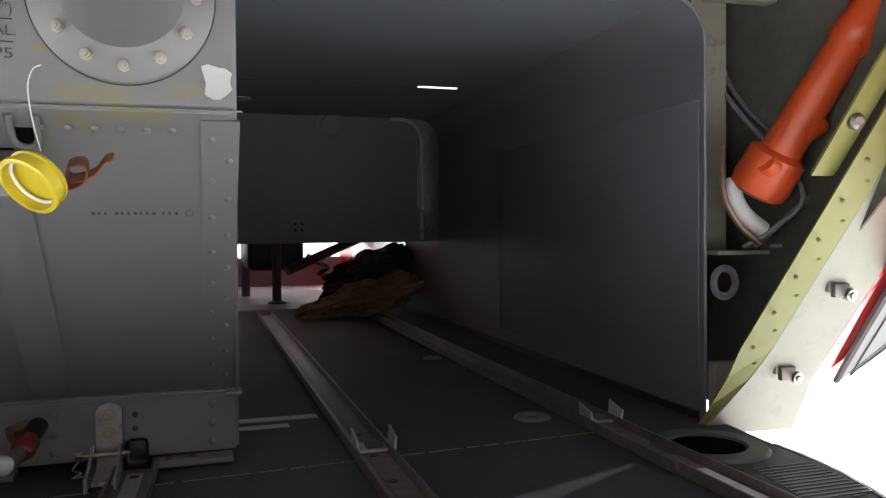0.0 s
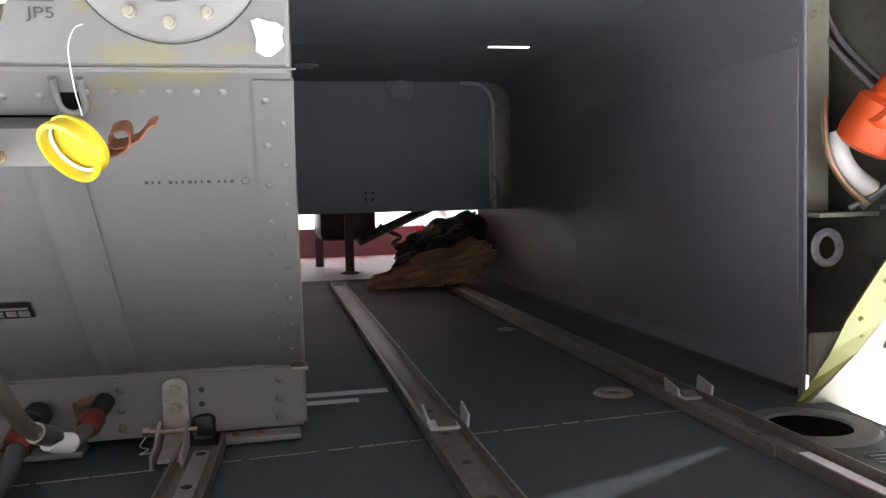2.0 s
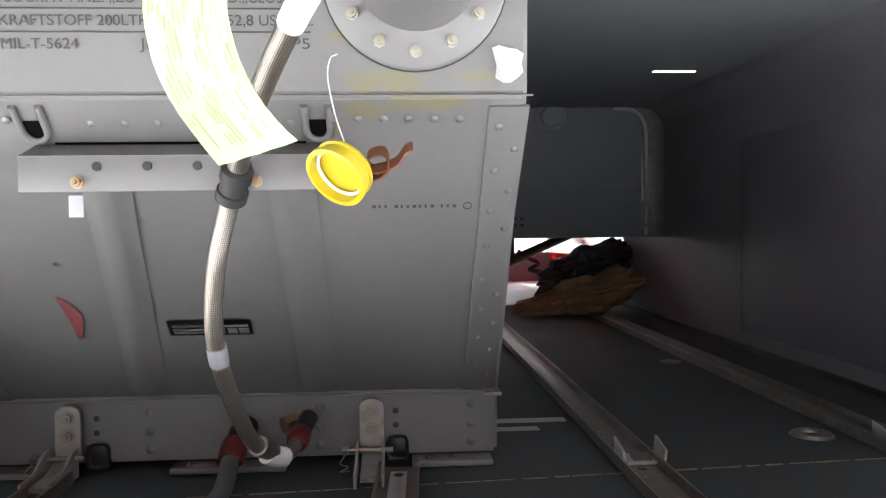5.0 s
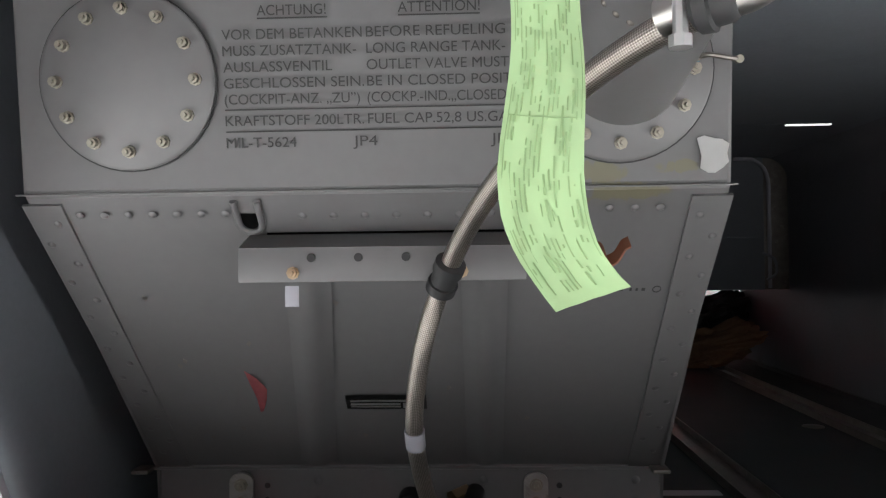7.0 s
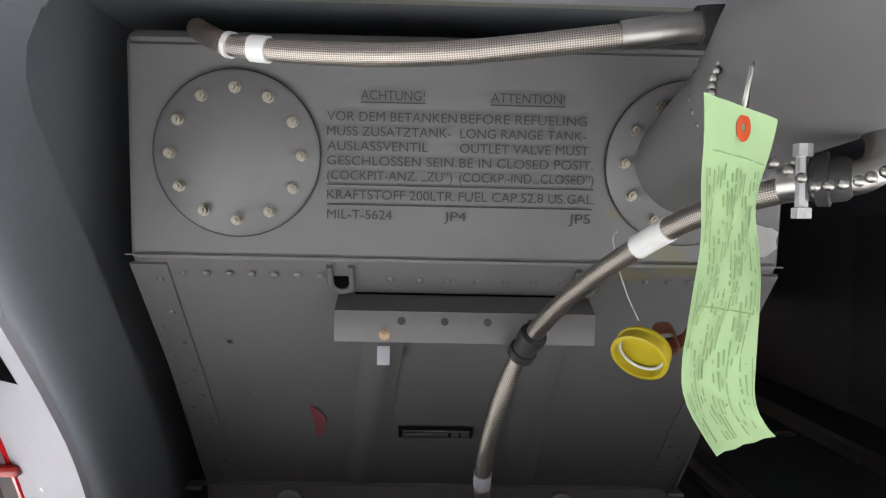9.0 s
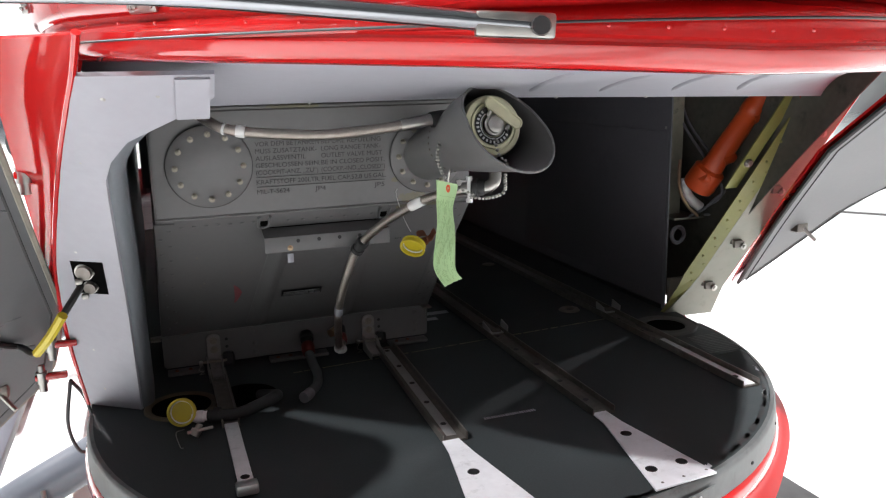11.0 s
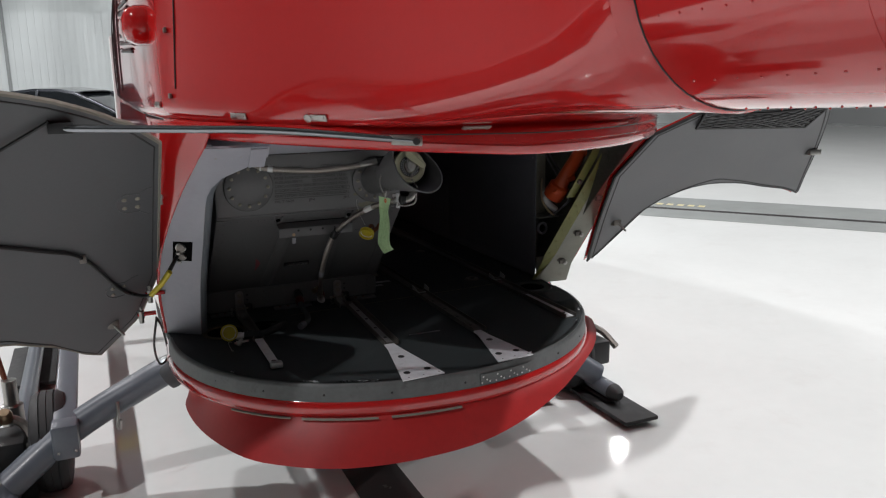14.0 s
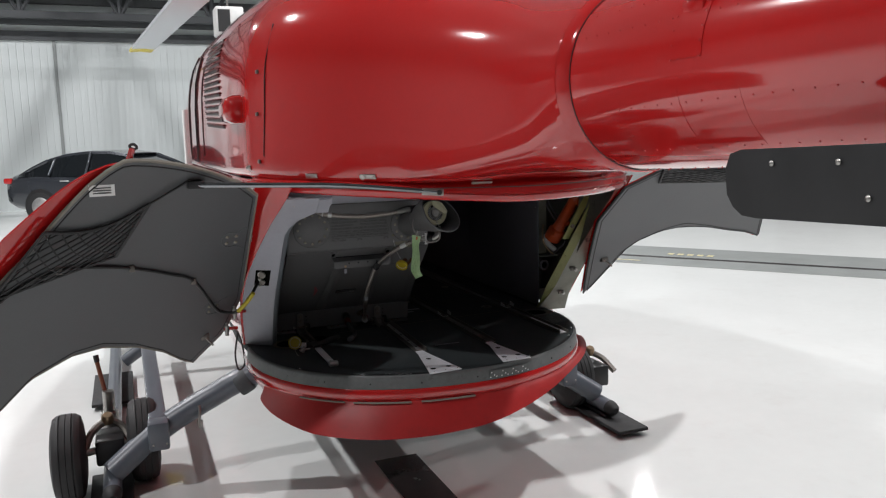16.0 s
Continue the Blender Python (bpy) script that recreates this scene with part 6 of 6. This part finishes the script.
part("cap_hub", turned(rot @ Vector((0, 0, 0)), rot @ Vector((0, 0, 0.017)), [(0, 0.0175), (0.5, 0.0175), (0.55, 0.014), (0.85, 0.014), (1, 0.009)], 28), STEEL, cap, "round steel hub")
grip = rot @ Matrix.Translation((0.0145, 0.0175, 0.012)) @ Matrix.Rotation(radians(-39), 4, "Z")
stad = [(sx * 0.027 + 0.0088 * math.cos(t), 0.0088 * math.sin(t)) for sx, t0 in ((1, -90), (-1, 90)) for t in (radians(t0 + 18 * k) for k in range(11))]
plate = slab(stad, 0.0, 0.0035)
bmesh.ops.transform(plate, matrix=grip, verts=plate.verts)
part("cap_grip", plate, CAPGOLD, cap, "folding grip plate", 0)
part("grip_rim", sweep([grip @ Vector((x, y, 0.0035)) for x, y in stad + stad[:1]], 0.0021, 6), CAPGOLD, cap)
for sx in (-1, 1):
    part("grip_pivot", turned(grip @ Vector((sx * 0.019, -0.008, 0.0)), grip @ Vector((sx * 0.019, -0.020, -0.001)), [(0, 0.0036), (1, 0.0036)], 10), STEEL, cap)


def chain(name, pts, parent):
    path = spline(pts, 12)
    bm = bmesh.new()
    acc, last = 0.0, path[0]
    for p in path:
        acc += (p - last).length
        last = p
        if acc > 0.0075:
            acc = 0.0
            bmesh.ops.create_icosphere(bm, subdivisions=2, radius=0.0031, matrix=Matrix.Translation(p))
    return part(name, bm, STEEL, parent, "fine steel bead chain")


chain("bead_chain", [rot @ Vector((0, -0.018, 0.012)), rot @ Vector((-0.004, -0.034, 0.014)), rot @ Vector((0.0, -0.053, 0.016)), rot @ Vector((0.004, -0.066, 0.03)), rot @ Vector((-0.004, -0.088, 0.035)), (0.700, 0.44, 1.285), (0.690, 0.49, 1.270), (0.680, 0.53, 1.268)], neck)
chain("bead_chain", [(0.672, 0.62, 1.37), (0.652, 0.60, 1.335), (0.645, 0.56, 1.305), (0.655, 0.53, 1.285), (0.69, 0.54, 1.27)], neck)
# hoses
HOSE = [(0.562, 1.030, 0.862), (0.548, 0.975, 0.895), (0.536, 0.903, 0.988), (0.545, 0.862, 1.065), (0.566, 0.835, 1.131), (0.598, 0.762, 1.19), (0.648, 0.667, 1.245), (0.69, 0.60, 1.268), (0.72, 0.565, 1.272)]
hose = thing("drain_hose", (0.562, 1.03, 0.81), "braided steel hose clipped along the tank face", "hose")
part("braid", sweep(spline(HOSE, 10), 0.0083, 16), BRAID, hose)
hp = spline(HOSE, 10)
part("hose_label", sweep(hp[57:61], 0.0094, 16), WHITE, hose, "white label sleeve")
part("hose_label", sweep(hp[19:22], 0.0093, 16), SURROUND, hose, "pale sleeve")
part("end_ferrule", sweep(hp[0:7], 0.0106, 16), STEEL, hose)
part("hose_clamp", turned(hp[39], hp[43], [(0, 0.010), (0.05, 0.013), (0.3, 0.013), (0.32, 0.0112), (0.65, 0.0112), (0.68, 0.013), (0.95, 0.013), (1, 0.010)], 20), RUBBER, hose, "black rubber cushioned clamp")
part("end_elbow", sweep(spline([(0.562, 1.03, 0.862), (0.568, 1.055, 0.848), (0.577, 1.078, 0.850), (0.583, 1.10, 0.858)], 5), 0.009, 12), STEEL, hose, "steel elbow fitting")
part("elbow_band", sweep(spline([(0.558, 1.024, 0.862), (0.564, 1.034, 0.856), (0.572, 1.05, 0.85)], 4), 0.0112, 12), WHITE, hose, "white marking band")
part("elbow_collar", turned((0.580, 1.088, 0.852), (0.585, 1.112, 0.862), [(0, 0.011), (0.2, 0.0135), (0.8, 0.0135), (1, 0.011)], 14), DARKRED, hose, "dark red collar")
part("elbow_nut", turned((0.562, 1.125, 0.866), (0.580, 1.140, 0.870), [(0, 0.011), (1, 0.011)], 6), COPPER, hose, "brass nut")
part("elbow_block", turned((0.585, 1.110, 0.862), (0.590, 1.140, 0.871), [(0, 0.009), (0.5, 0.0115), (1, 0.0115)], 12), BLACK, hose)
part("top_elbow", sweep(spline([(0.712, 0.566, 1.275), (0.727, 0.56, 1.277), (0.738, 0.558, 1.286), (0.742, 0.565, 1.302), (0.740, 0.58, 1.318)], 5), 0.0105, 12), STEEL, hose, "steel elbow fitting")
part("rubber_boot", turned((0.703, 0.572, 1.275), (0.722, 0.560, 1.276), [(0, 0.012), (0.15, 0.016), (0.45, 0.0165), (0.5, 0.014), (0.85, 0.0135), (1, 0.011)], 18), RUBBER, hose, "black rubber boot")
part("hose_clamp", turned((0.692, 0.585, 1.273), (0.700, 0.577, 1.274), [(0, 0.0112), (1, 0.0112)], 18), STEEL, hose)
part("clamp_bolt", turned((0.696, 0.568, 1.252), (0.696, 0.568, 1.296), [(0, 0.006), (0.14, 0.006), (0.15, 0.004), (0.82, 0.004), (0.83, 0.006), (1, 0.006)], 8), ALU, hose)
V = [(0.278, 0.775, 1.406), (0.298, 0.742, 1.392), (0.325, 0.722, 1.380), (0.40, 0.70, 1.371), (0.485, 0.675, 1.368), (0.58, 0.66, 1.376), (0.661, 0.655, 1.387), (0.69, 0.66, 1.39)]
vent = thing("vent_hose", (0.485, 0.675, 1.35), "braided steel vent hose between ceiling and filler neck", "hose")
vp = spline(V, 10)
part("braid", sweep(vp, 0.0088, 16), BRAID, vent)
part("hose_label", sweep(vp[18:20], 0.0105, 16), WHITE, vent, "white label sleeve")
part("hose_label", sweep(vp[22:25], 0.0105, 16), WHITE, vent, "white label sleeve")
part("ferrule", sweep(vp[53:62], 0.0105, 14), STEEL, vent)
part("black_end", sweep(vp[60:71], 0.014, 14), RUBBER, vent)
# green tag
TAG_EDGES = [(0.0, 0.593, 1.312, 0.645, 1.297), (0.08, 0.597, 1.297, 0.646, 1.287), (0.17, 0.601, 1.280, 0.641, 1.270), (0.3, 0.603, 1.256, 0.638, 1.250), (0.45, 0.603, 1.230, 0.640, 1.224), (0.58, 0.599, 1.207, 0.640, 1.202), (0.70, 0.595, 1.187, 0.639, 1.184), (0.80, 0.596, 1.171, 0.642, 1.170), (0.89, 0.602, 1.156, 0.648, 1.158), (0.95, 0.612, 1.144, 0.655, 1.150), (1.0, 0.623, 1.131, 0.664, 1.145)]


def tag_point(s, w):
    xl, zl, xr, zr = (smooth_table([(r[0], r[k]) for r in TAG_EDGES], s) for k in (1, 2, 3, 4))
    u = 0.5 + 0.38 * w
    y = 0.475 + 0.03 * s + 0.007 * math.sin(7 * s) + 0.004 * w * math.cos(5 * s) - 0.006 * (1 - w * w) * math.sin(6 * s) + 0.0012 * math.sin(9 * w + 20 * s)
    z = zl + (zr - zl) * u
    return Vector((xl + (xr - xl) * u + 0.002, y, z - 0.15 * max(0.0, 1.2 - z)))


tag = thing("paper_tag", (0.615, 0.48, 1.30), "long green paper tag with print hanging from a chain", "tag")
part("paper", sheet([[tag_point(i / 30, -1 + j / 3) for j in range(7)] for i in range(31)], 0.0004), PAPER, tag, "", 60)
ey = tag_point(0.075, 0.05)
part("eyelet", sheet([[ey + Vector((0.0034 * r * math.cos(t), -0.0022, 0.0068 * r * math.sin(t))) for t in (2 * math.pi * k / 18 for k in range(18))] for r in (0.3, 1.0)], 0.0006, True), ORANGE, tag, "orange reinforced eyelet")
ink = bmesh.new()
for i in range(15):
    w = -0.84 + 0.115 * i
    at = 0.17 + 0.03 * rs.random()
    while at < 0.95:
        end = min(0.97, at + 0.01 + 0.07 * rs.random() ** 1.5)
        q = [[tag_point(at + (end - at) * j / 3, w + d) + Vector((0, -0.0009, 0)) for j in range(4)] for d in (0, 0.03 + 0.02 * rs.random())]
        for j in range(3):
            ink.faces.new([ink.verts.new(p) for p in (q[0][j], q[0][j + 1], q[1][j + 1], q[1][j])])
        at = end + 0.006 + 0.05 * rs.random() ** 2
TAG_INK = material("tag_ink", (0.19, 0.29, 0.13), 0.8)
tagged(part("print", ink, TAG_INK, tag, "columns of small unreadable print", 0), kind="stuff")
for w in (-0.9, 0.9):
    part("ruled_line", sheet([[tag_point(0.15 + 0.8 * j / 20, w + d) + Vector((0, -0.0010, 0)) for j in range(21)] for d in (0, 0.025)]), TAG_INK, tag, smooth=0)
for s in (0.15, 0.58):
    part("ruled_line", sheet([[tag_point(s + d, -0.9 + 1.8 * j / 6) + Vector((0, -0.0010, 0)) for j in range(7)] for d in (0, 0.003)]), TAG_INK, tag, smooth=0)
part("tag_string", sweep(spline([tag_point(0.07, 0), tag_point(0, 0) + Vector((0.005, 0.0, 0.02)), (0.645, 0.53, 1.30)], 5), 0.0012, 5), STEEL, tag)
# yellow caps
def yellow_cap(c, d, r, label):
    c, d = Vector(c), Vector(d).normalized()
    ob = solo("protective_cap", turned(c, c + d * 0.016, [(0, r * 0.9), (0.04, r * 1.0), (0.22, r * 1.03), (0.26, r * 0.95), (0.70, r * 0.95), (0.74, r * 1.06), (0.96, r * 1.06), (1.0, r * 1.02), (1.0, r * 0.90), (0.25, r * 0.86), (0.25, 0.001)], 40), YELLOW, label, "cap")
    w = d.orthogonal().normalized()
    part("seal_ring", sweep([c + d * 0.0075 + r * 0.83 * (w * math.cos(t) + d.cross(w) * math.sin(t)) for t in (2 * math.pi * k / 30 for k in range(31))], 0.0014, 6), WHITE, ob, "white inner seal ring")
    return ob


yc = yellow_cap((0.662, 0.770, 1.146), (-0.50, -0.62, -0.60), 0.0235, "yellow plastic cap hanging on a white string")
string = solo("cap_string", sweep(spline([(0.652, 0.838, 1.243), (0.647, 0.832, 1.238), (0.646, 0.815, 1.22), (0.652, 0.80, 1.19), (0.660, 0.785, 1.166)], 6), 0.0006, 5), WHITE, "thin white string holding the yellow cap", "string")
loop = spline([(0.668, 0.79, 1.146), (0.680, 0.785, 1.140), (0.692, 0.782, 1.146), (0.690, 0.790, 1.158), (0.679, 0.795, 1.156), (0.681, 0.788, 1.146), (0.698, 0.782, 1.150), (0.706, 0.784, 1.160), (0.712, 0.788, 1.163)], 6)
solo("leather_strip", sheet([[p + Vector((0.0, 0.007 * w, 0.004 * w)) for w in (-1, 0, 1)] for p in loop], 0.0015), RUST, "curled brown rubber strip behind the yellow cap", "strip", smooth=60)
yc2 = yellow_cap((0.212, 0.878, 0.829), (-0.25, -0.85, 0.22), 0.026, "yellow plastic cap on a pipe end on the deck")
pipe = thing("deck_pipe", (0.32, 0.86, 0.80), "black rubber hose with steel coupling lying on the deck", "hose")
part("coupling", turned((0.228, 0.872, 0.816), (0.262, 0.862, 0.819), [(0, 0.009), (0.2, 0.012), (0.6, 0.012), (0.62, 0.009), (1, 0.010)], 14), WHITE_ALU, pipe, "pale metal coupling")
part("clamp_band", turned((0.268, 0.860, 0.820), (0.280, 0.856, 0.820), [(0, 0.0145), (1, 0.0145)], 16), RUBBER, pipe)
part("rubber", sweep(spline([(0.258, 0.863, 0.818), (0.311, 0.842, 0.822), (0.355, 0.845, 0.832), (0.392, 0.875, 0.832), (0.395, 0.925, 0.815), (0.37, 0.965, 0.803)], 6), 0.012, 12), RUBBER, pipe)
part("side_cock", turned((0.226, 0.815, 0.803), (0.240, 0.822, 0.822), [(0, 0.010), (0.5, 0.010), (0.52, 0.006), (1, 0.006)], 12), STEEL, pipe, "small steel cock")
part("cock_handle", rod((0.215, 0.812, 0.812), (0.262, 0.820, 0.812), 0.0035, 8), STEEL, pipe)
part("lock_wire", sweep(spline([(0.21, 0.83, 0.812), (0.195, 0.80, 0.820), (0.20, 0.775, 0.803), (0.205, 0.77, 0.802)], 6), 0.0009, 5), STEEL, pipe)
valve = thing("drain_valve", (0.50, 1.10, 0.80), "dark drain valve with red collar at the tank foot", "valve")
part("valve_body", turned((0.510, 1.165, 0.856), (0.506, 1.125, 0.846), [(0, 0.016), (0.5, 0.016), (0.52, 0.012), (1, 0.012)], 14), BLACK, valve)
part("collar", turned((0.505, 1.125, 0.846), (0.503, 1.100, 0.832), [(0, 0.0145), (0.2, 0.016), (0.8, 0.016), (1, 0.0135)], 14), DARKRED, valve, "red collar")
part("stem", sweep(spline([(0.503, 1.108, 0.836), (0.505, 1.06, 0.818), (0.504, 1.01, 0.814), (0.489, 0.945, 0.813), (0.452, 0.892, 0.813)], 6), 0.0105, 12), DECK_RIM, valve, "grey rubber drain tube")
part("tube_end", sweep(spline([(0.468, 0.912, 0.813), (0.46, 0.90, 0.813), (0.450, 0.889, 0.813)], 4), 0.0118, 12), GREY_CORD, valve, "pale worn tube end")

# ---- cabin beyond the partition ----
bag = bmesh.new()
bmesh.ops.create_icosphere(bag, subdivisions=5, radius=1.0)
for vtx in bag.verts:
    d = 1 + 0.4 * noise.noise(vtx.co * 1.9) - 0.28 * abs(noise.noise(vtx.co * 3.1)) + 0.14 * noise.noise(vtx.co * 6) - 0.1 * abs(noise.noise(vtx.co * 9))
    vtx.co *= d
bmesh.ops.transform(bag, matrix=Matrix.Translation((1.345, 2.84, 0.862)) @ Matrix.Rotation(radians(-14), 4, "Y") @ Matrix.Diagonal((0.25, 0.12, 0.062, 1)), verts=bag.verts)
solo("tan_sack", bag, CANVAS, "tan crumpled sack lying on the bay floor", "sack")
bag = bmesh.new()
bmesh.ops.create_icosphere(bag, subdivisions=5, radius=1.0)
for vtx in bag.verts:
    vtx.co *= 1 + 0.4 * noise.noise(vtx.co * 2.3 + Vector((3, 1, 2))) - 0.25 * abs(noise.noise(vtx.co * 4.7))
bmesh.ops.transform(bag, matrix=Matrix.Translation((1.38, 2.95, 0.935)) @ Matrix.Rotation(radians(-20), 4, "Y") @ Matrix.Diagonal((0.19, 0.10, 0.085, 1)), verts=bag.verts)
solo("dark_bag", bag, BLACK, "dark crumpled bag lying on the tan sack", "bag")
seat = thing("cabin_seat", (0.95, 3.6, 0.80), "dark cabin seat on thin metal legs", "seat")
part("cushion", box(0.96, 1.20, 3.45, 3.9, 0.93, 1.14, 0.03), BLACK, seat)
part("backrest", box(0.75, 1.28, 3.85, 3.95, 1.10, 1.45, 0.03), BLACK, seat)
part("leg", rod((1.075, 3.35, 0.80), (1.075, 3.35, 1.08), 0.019, 10), BLACK, seat)
part("leg_foot", turned((1.075, 3.35, 0.80), (1.075, 3.35, 0.815), [(0, 0.04), (0.6, 0.036), (1, 0.022)], 16), BLACK, seat)
part("leg", rod((0.975, 3.75, 0.80), (0.975, 3.75, 0.98), 0.02, 10), GEAR, seat, "grey rear leg")
part("brace", rod((1.12, 3.40, 0.93), (1.52, 3.55, 1.09), 0.020, 10), BLACK, seat)
part("harness", sweep(spline([(1.23, 3.6, 0.99), (1.27, 3.6, 0.96), (1.33, 3.65, 0.93), (1.30, 3.7, 0.90), (1.40, 3.75, 0.88)], 6), 0.010, 8), BLACK, seat, "tangled black harness strap")
# Pale blue-grey puts the window daylight into the floor colour.
solo("cabin_floor", box(0.10, 1.60, 3.10, 4.34, 0.8005, 0.804), CABIN_DAYLIT, "scuffed cabin floor, paled for the daylight on it", "floor", kind="structure")
# Added blocker: covers the bright and reddish floor past the nose.
solo("front_light_block", box(0.10, 1.60, 4.34, 4.36, 0.8005, 0.955), SURROUND, "added low grey panel that hides the bright floor beyond the nose", "panel", kind="structure")
# Added linings keep the red skins from tinting the cabin light.
for sgn in (-1, 1):
    solo("bounce_lining", sheet([[(XC + sgn * 0.80, 3.02 + 0.15 * k, z) for k in range(9)] for z in (0.80, 1.0, 1.2, 1.47)], 0.006), SURROUND, "pale grey lining added to stop red bounce from the cabin side", "lining", "cabin linings", kind="structure")

# ---- parked car ----
car = thing("parked_car", (0.0, 17.1, 0.0), "dark grey saloon car parked by the hangar wall", "car")
CAR = Matrix.Translation((-0.35, 16.5, 0.0)) @ Matrix.Rotation(radians(-31), 4, "Z") @ Matrix.Scale(1.03, 4)


def car_part(name, bm, material, parent, label="", smooth=50):
    bmesh.ops.transform(bm, matrix=CAR, verts=bm.verts)
    return part(name, bm, material, parent, label, smooth)


def car_ring(x, zb, zt, w, n=24, e=0.45):
    ring = []
    for k in range(n):
        a = 2 * math.pi * k / n
        c, q = math.cos(a), math.sin(a)
        ring.append((x, w * math.copysign(abs(c) ** e, c), 0.5 * (zb + zt) + 0.5 * (zt - zb) * math.copysign(abs(q) ** e, q)))
    return ring


car_part("body", sheet([car_ring(*a) for a in ((-2.32, 0.45, 0.80, 0.62), (-2.28, 0.32, 0.94, 0.76), (-2.1, 0.24, 1.02, 0.84), (-1.6, 0.20, 1.03, 0.89), (-0.8, 0.20, 1.00, 0.90), (0.6, 0.20, 0.97, 0.90), (1.4, 0.20, 0.92, 0.88), (2.0, 0.24, 0.80, 0.82), (2.25, 0.32, 0.68, 0.72), (2.32, 0.42, 0.60, 0.6))], closed=True), CARPAINT, car)
roof = [(-2.0, 1.01, 0.66), (-1.7, 1.17, 0.65), (-1.35, 1.32, 0.63), (-0.95, 1.42, 0.61), (-0.5, 1.465, 0.60), (0.0, 1.46, 0.60), (0.4, 1.40, 0.61), (0.8, 1.24, 0.64), (1.15, 1.08, 0.68), (1.4, 0.95, 0.72)]
car_part("greenhouse", sheet([[(x, -0.80, 0.94), (x, -w - 0.02, z - 0.06), (x, w + 0.02, z - 0.06), (x, 0.80, 0.94)] for x, z, w in roof]), DARKGLASS, car, "dark tinted windows", 30)
car_part("roof", sheet([[(x, -w - 0.03, z - 0.065), (x, -w, z - 0.015), (x, -0.5 * w, z), (x, 0.5 * w, z), (x, w, z - 0.015), (x, w + 0.03, z - 0.065)] for x, z, w in roof[2:7]], 0.02), CARPAINT, car, "dark grey roof panel", 50)
for i0, i1 in ((0, 2), (6, 9)):
    for sg in (-1, 1):
        car_part("pillar", sweep([(x, sg * (w + 0.035), z - 0.055) for x, z, w in roof[i0 : i1 + 1]], 0.04, 8), CARPAINT, car)
for x, z1 in ((-0.42, 1.42), (-1.25, 1.28)):
    car_part("pillar", rod((x, -0.825, 0.97), (x + 0.04, -0.635, z1), 0.03, 8), CARPAINT, car)
for x in (-1.42, 1.40):
    arch = car_part("wheel_arch", turned((x, -0.905, 0.33), (x, -0.86, 0.33), [(0, 0.37), (1, 0.37)], 30), BLACK, car)
    w = car_part("wheel", turned((x, -0.925, 0.32), (x, -0.70, 0.32), [(0, 0.22), (0.02, 0.30), (0.2, 0.32), (0.8, 0.32), (1, 0.3)], 28), RUBBER, car)
    car_part("hub", turned((x, -0.94, 0.32), (x, -0.91, 0.32), [(0, 0.06), (0.4, 0.2), (1, 0.22)], 20), ALU, w)
for y in (-0.72, 0.72):
    car_part("tail_lamp", box(-2.30, -2.12, y - 0.12, y + 0.12, 0.80, 0.92, 0.03), RED, car, "red tail lamp")
car_part("mirror", box(0.60, 0.76, -1.02, -0.86, 0.98, 1.10, 0.04), CARPAINT, car)
for x in (-0.95, 0.05):
    car_part("door_handle", box(x, x + 0.2, -0.915, -0.895, 0.84, 0.87, 0.008), ALU, car, "bright door handle")

# ---- hangar clutter ----
bench = thing("work_bench", (-4.9, 17.6, 0.0), "dark work bench against the hangar wall", "bench")
part("bench_top", box(-6.4, -3.7, 17.2, 18.0, 0.82, 0.88, 0.01), STRIP, bench)
part("bench_body", box(-6.3, -3.8, 17.3, 17.9, 0.05, 0.82, 0.01), TRUSS, bench)
part("bench_base", box(-6.25, -3.85, 17.35, 17.85, 0.0, 0.05), BLACK, bench)
pile = bmesh.new()
bmesh.ops.create_icosphere(pile, subdivisions=4, radius=1.0)
for vtx in pile.verts:
    vtx.co *= 1 + 0.3 * noise.noise(vtx.co * 2.1) + 0.15 * noise.noise(vtx.co * 5.3)
    vtx.co.z = max(vtx.co.z, -0.45)
bmesh.ops.transform(pile, matrix=Matrix.Translation((-4.7, 17.6, 1.03)) @ Matrix.Diagonal((0.75, 0.3, 0.33, 1)), verts=pile.verts)
solo("plastic_wrap", pile, WHITE, "crumpled white plastic wrap piled on the bench", "wrap")
solo("broom_handle", rod((-3.5, 18.6, 0.0), (-4.2, 19.85, 1.75), 0.02, 8), RUST, "brown wooden broom handle leaning on the wall", "broom")
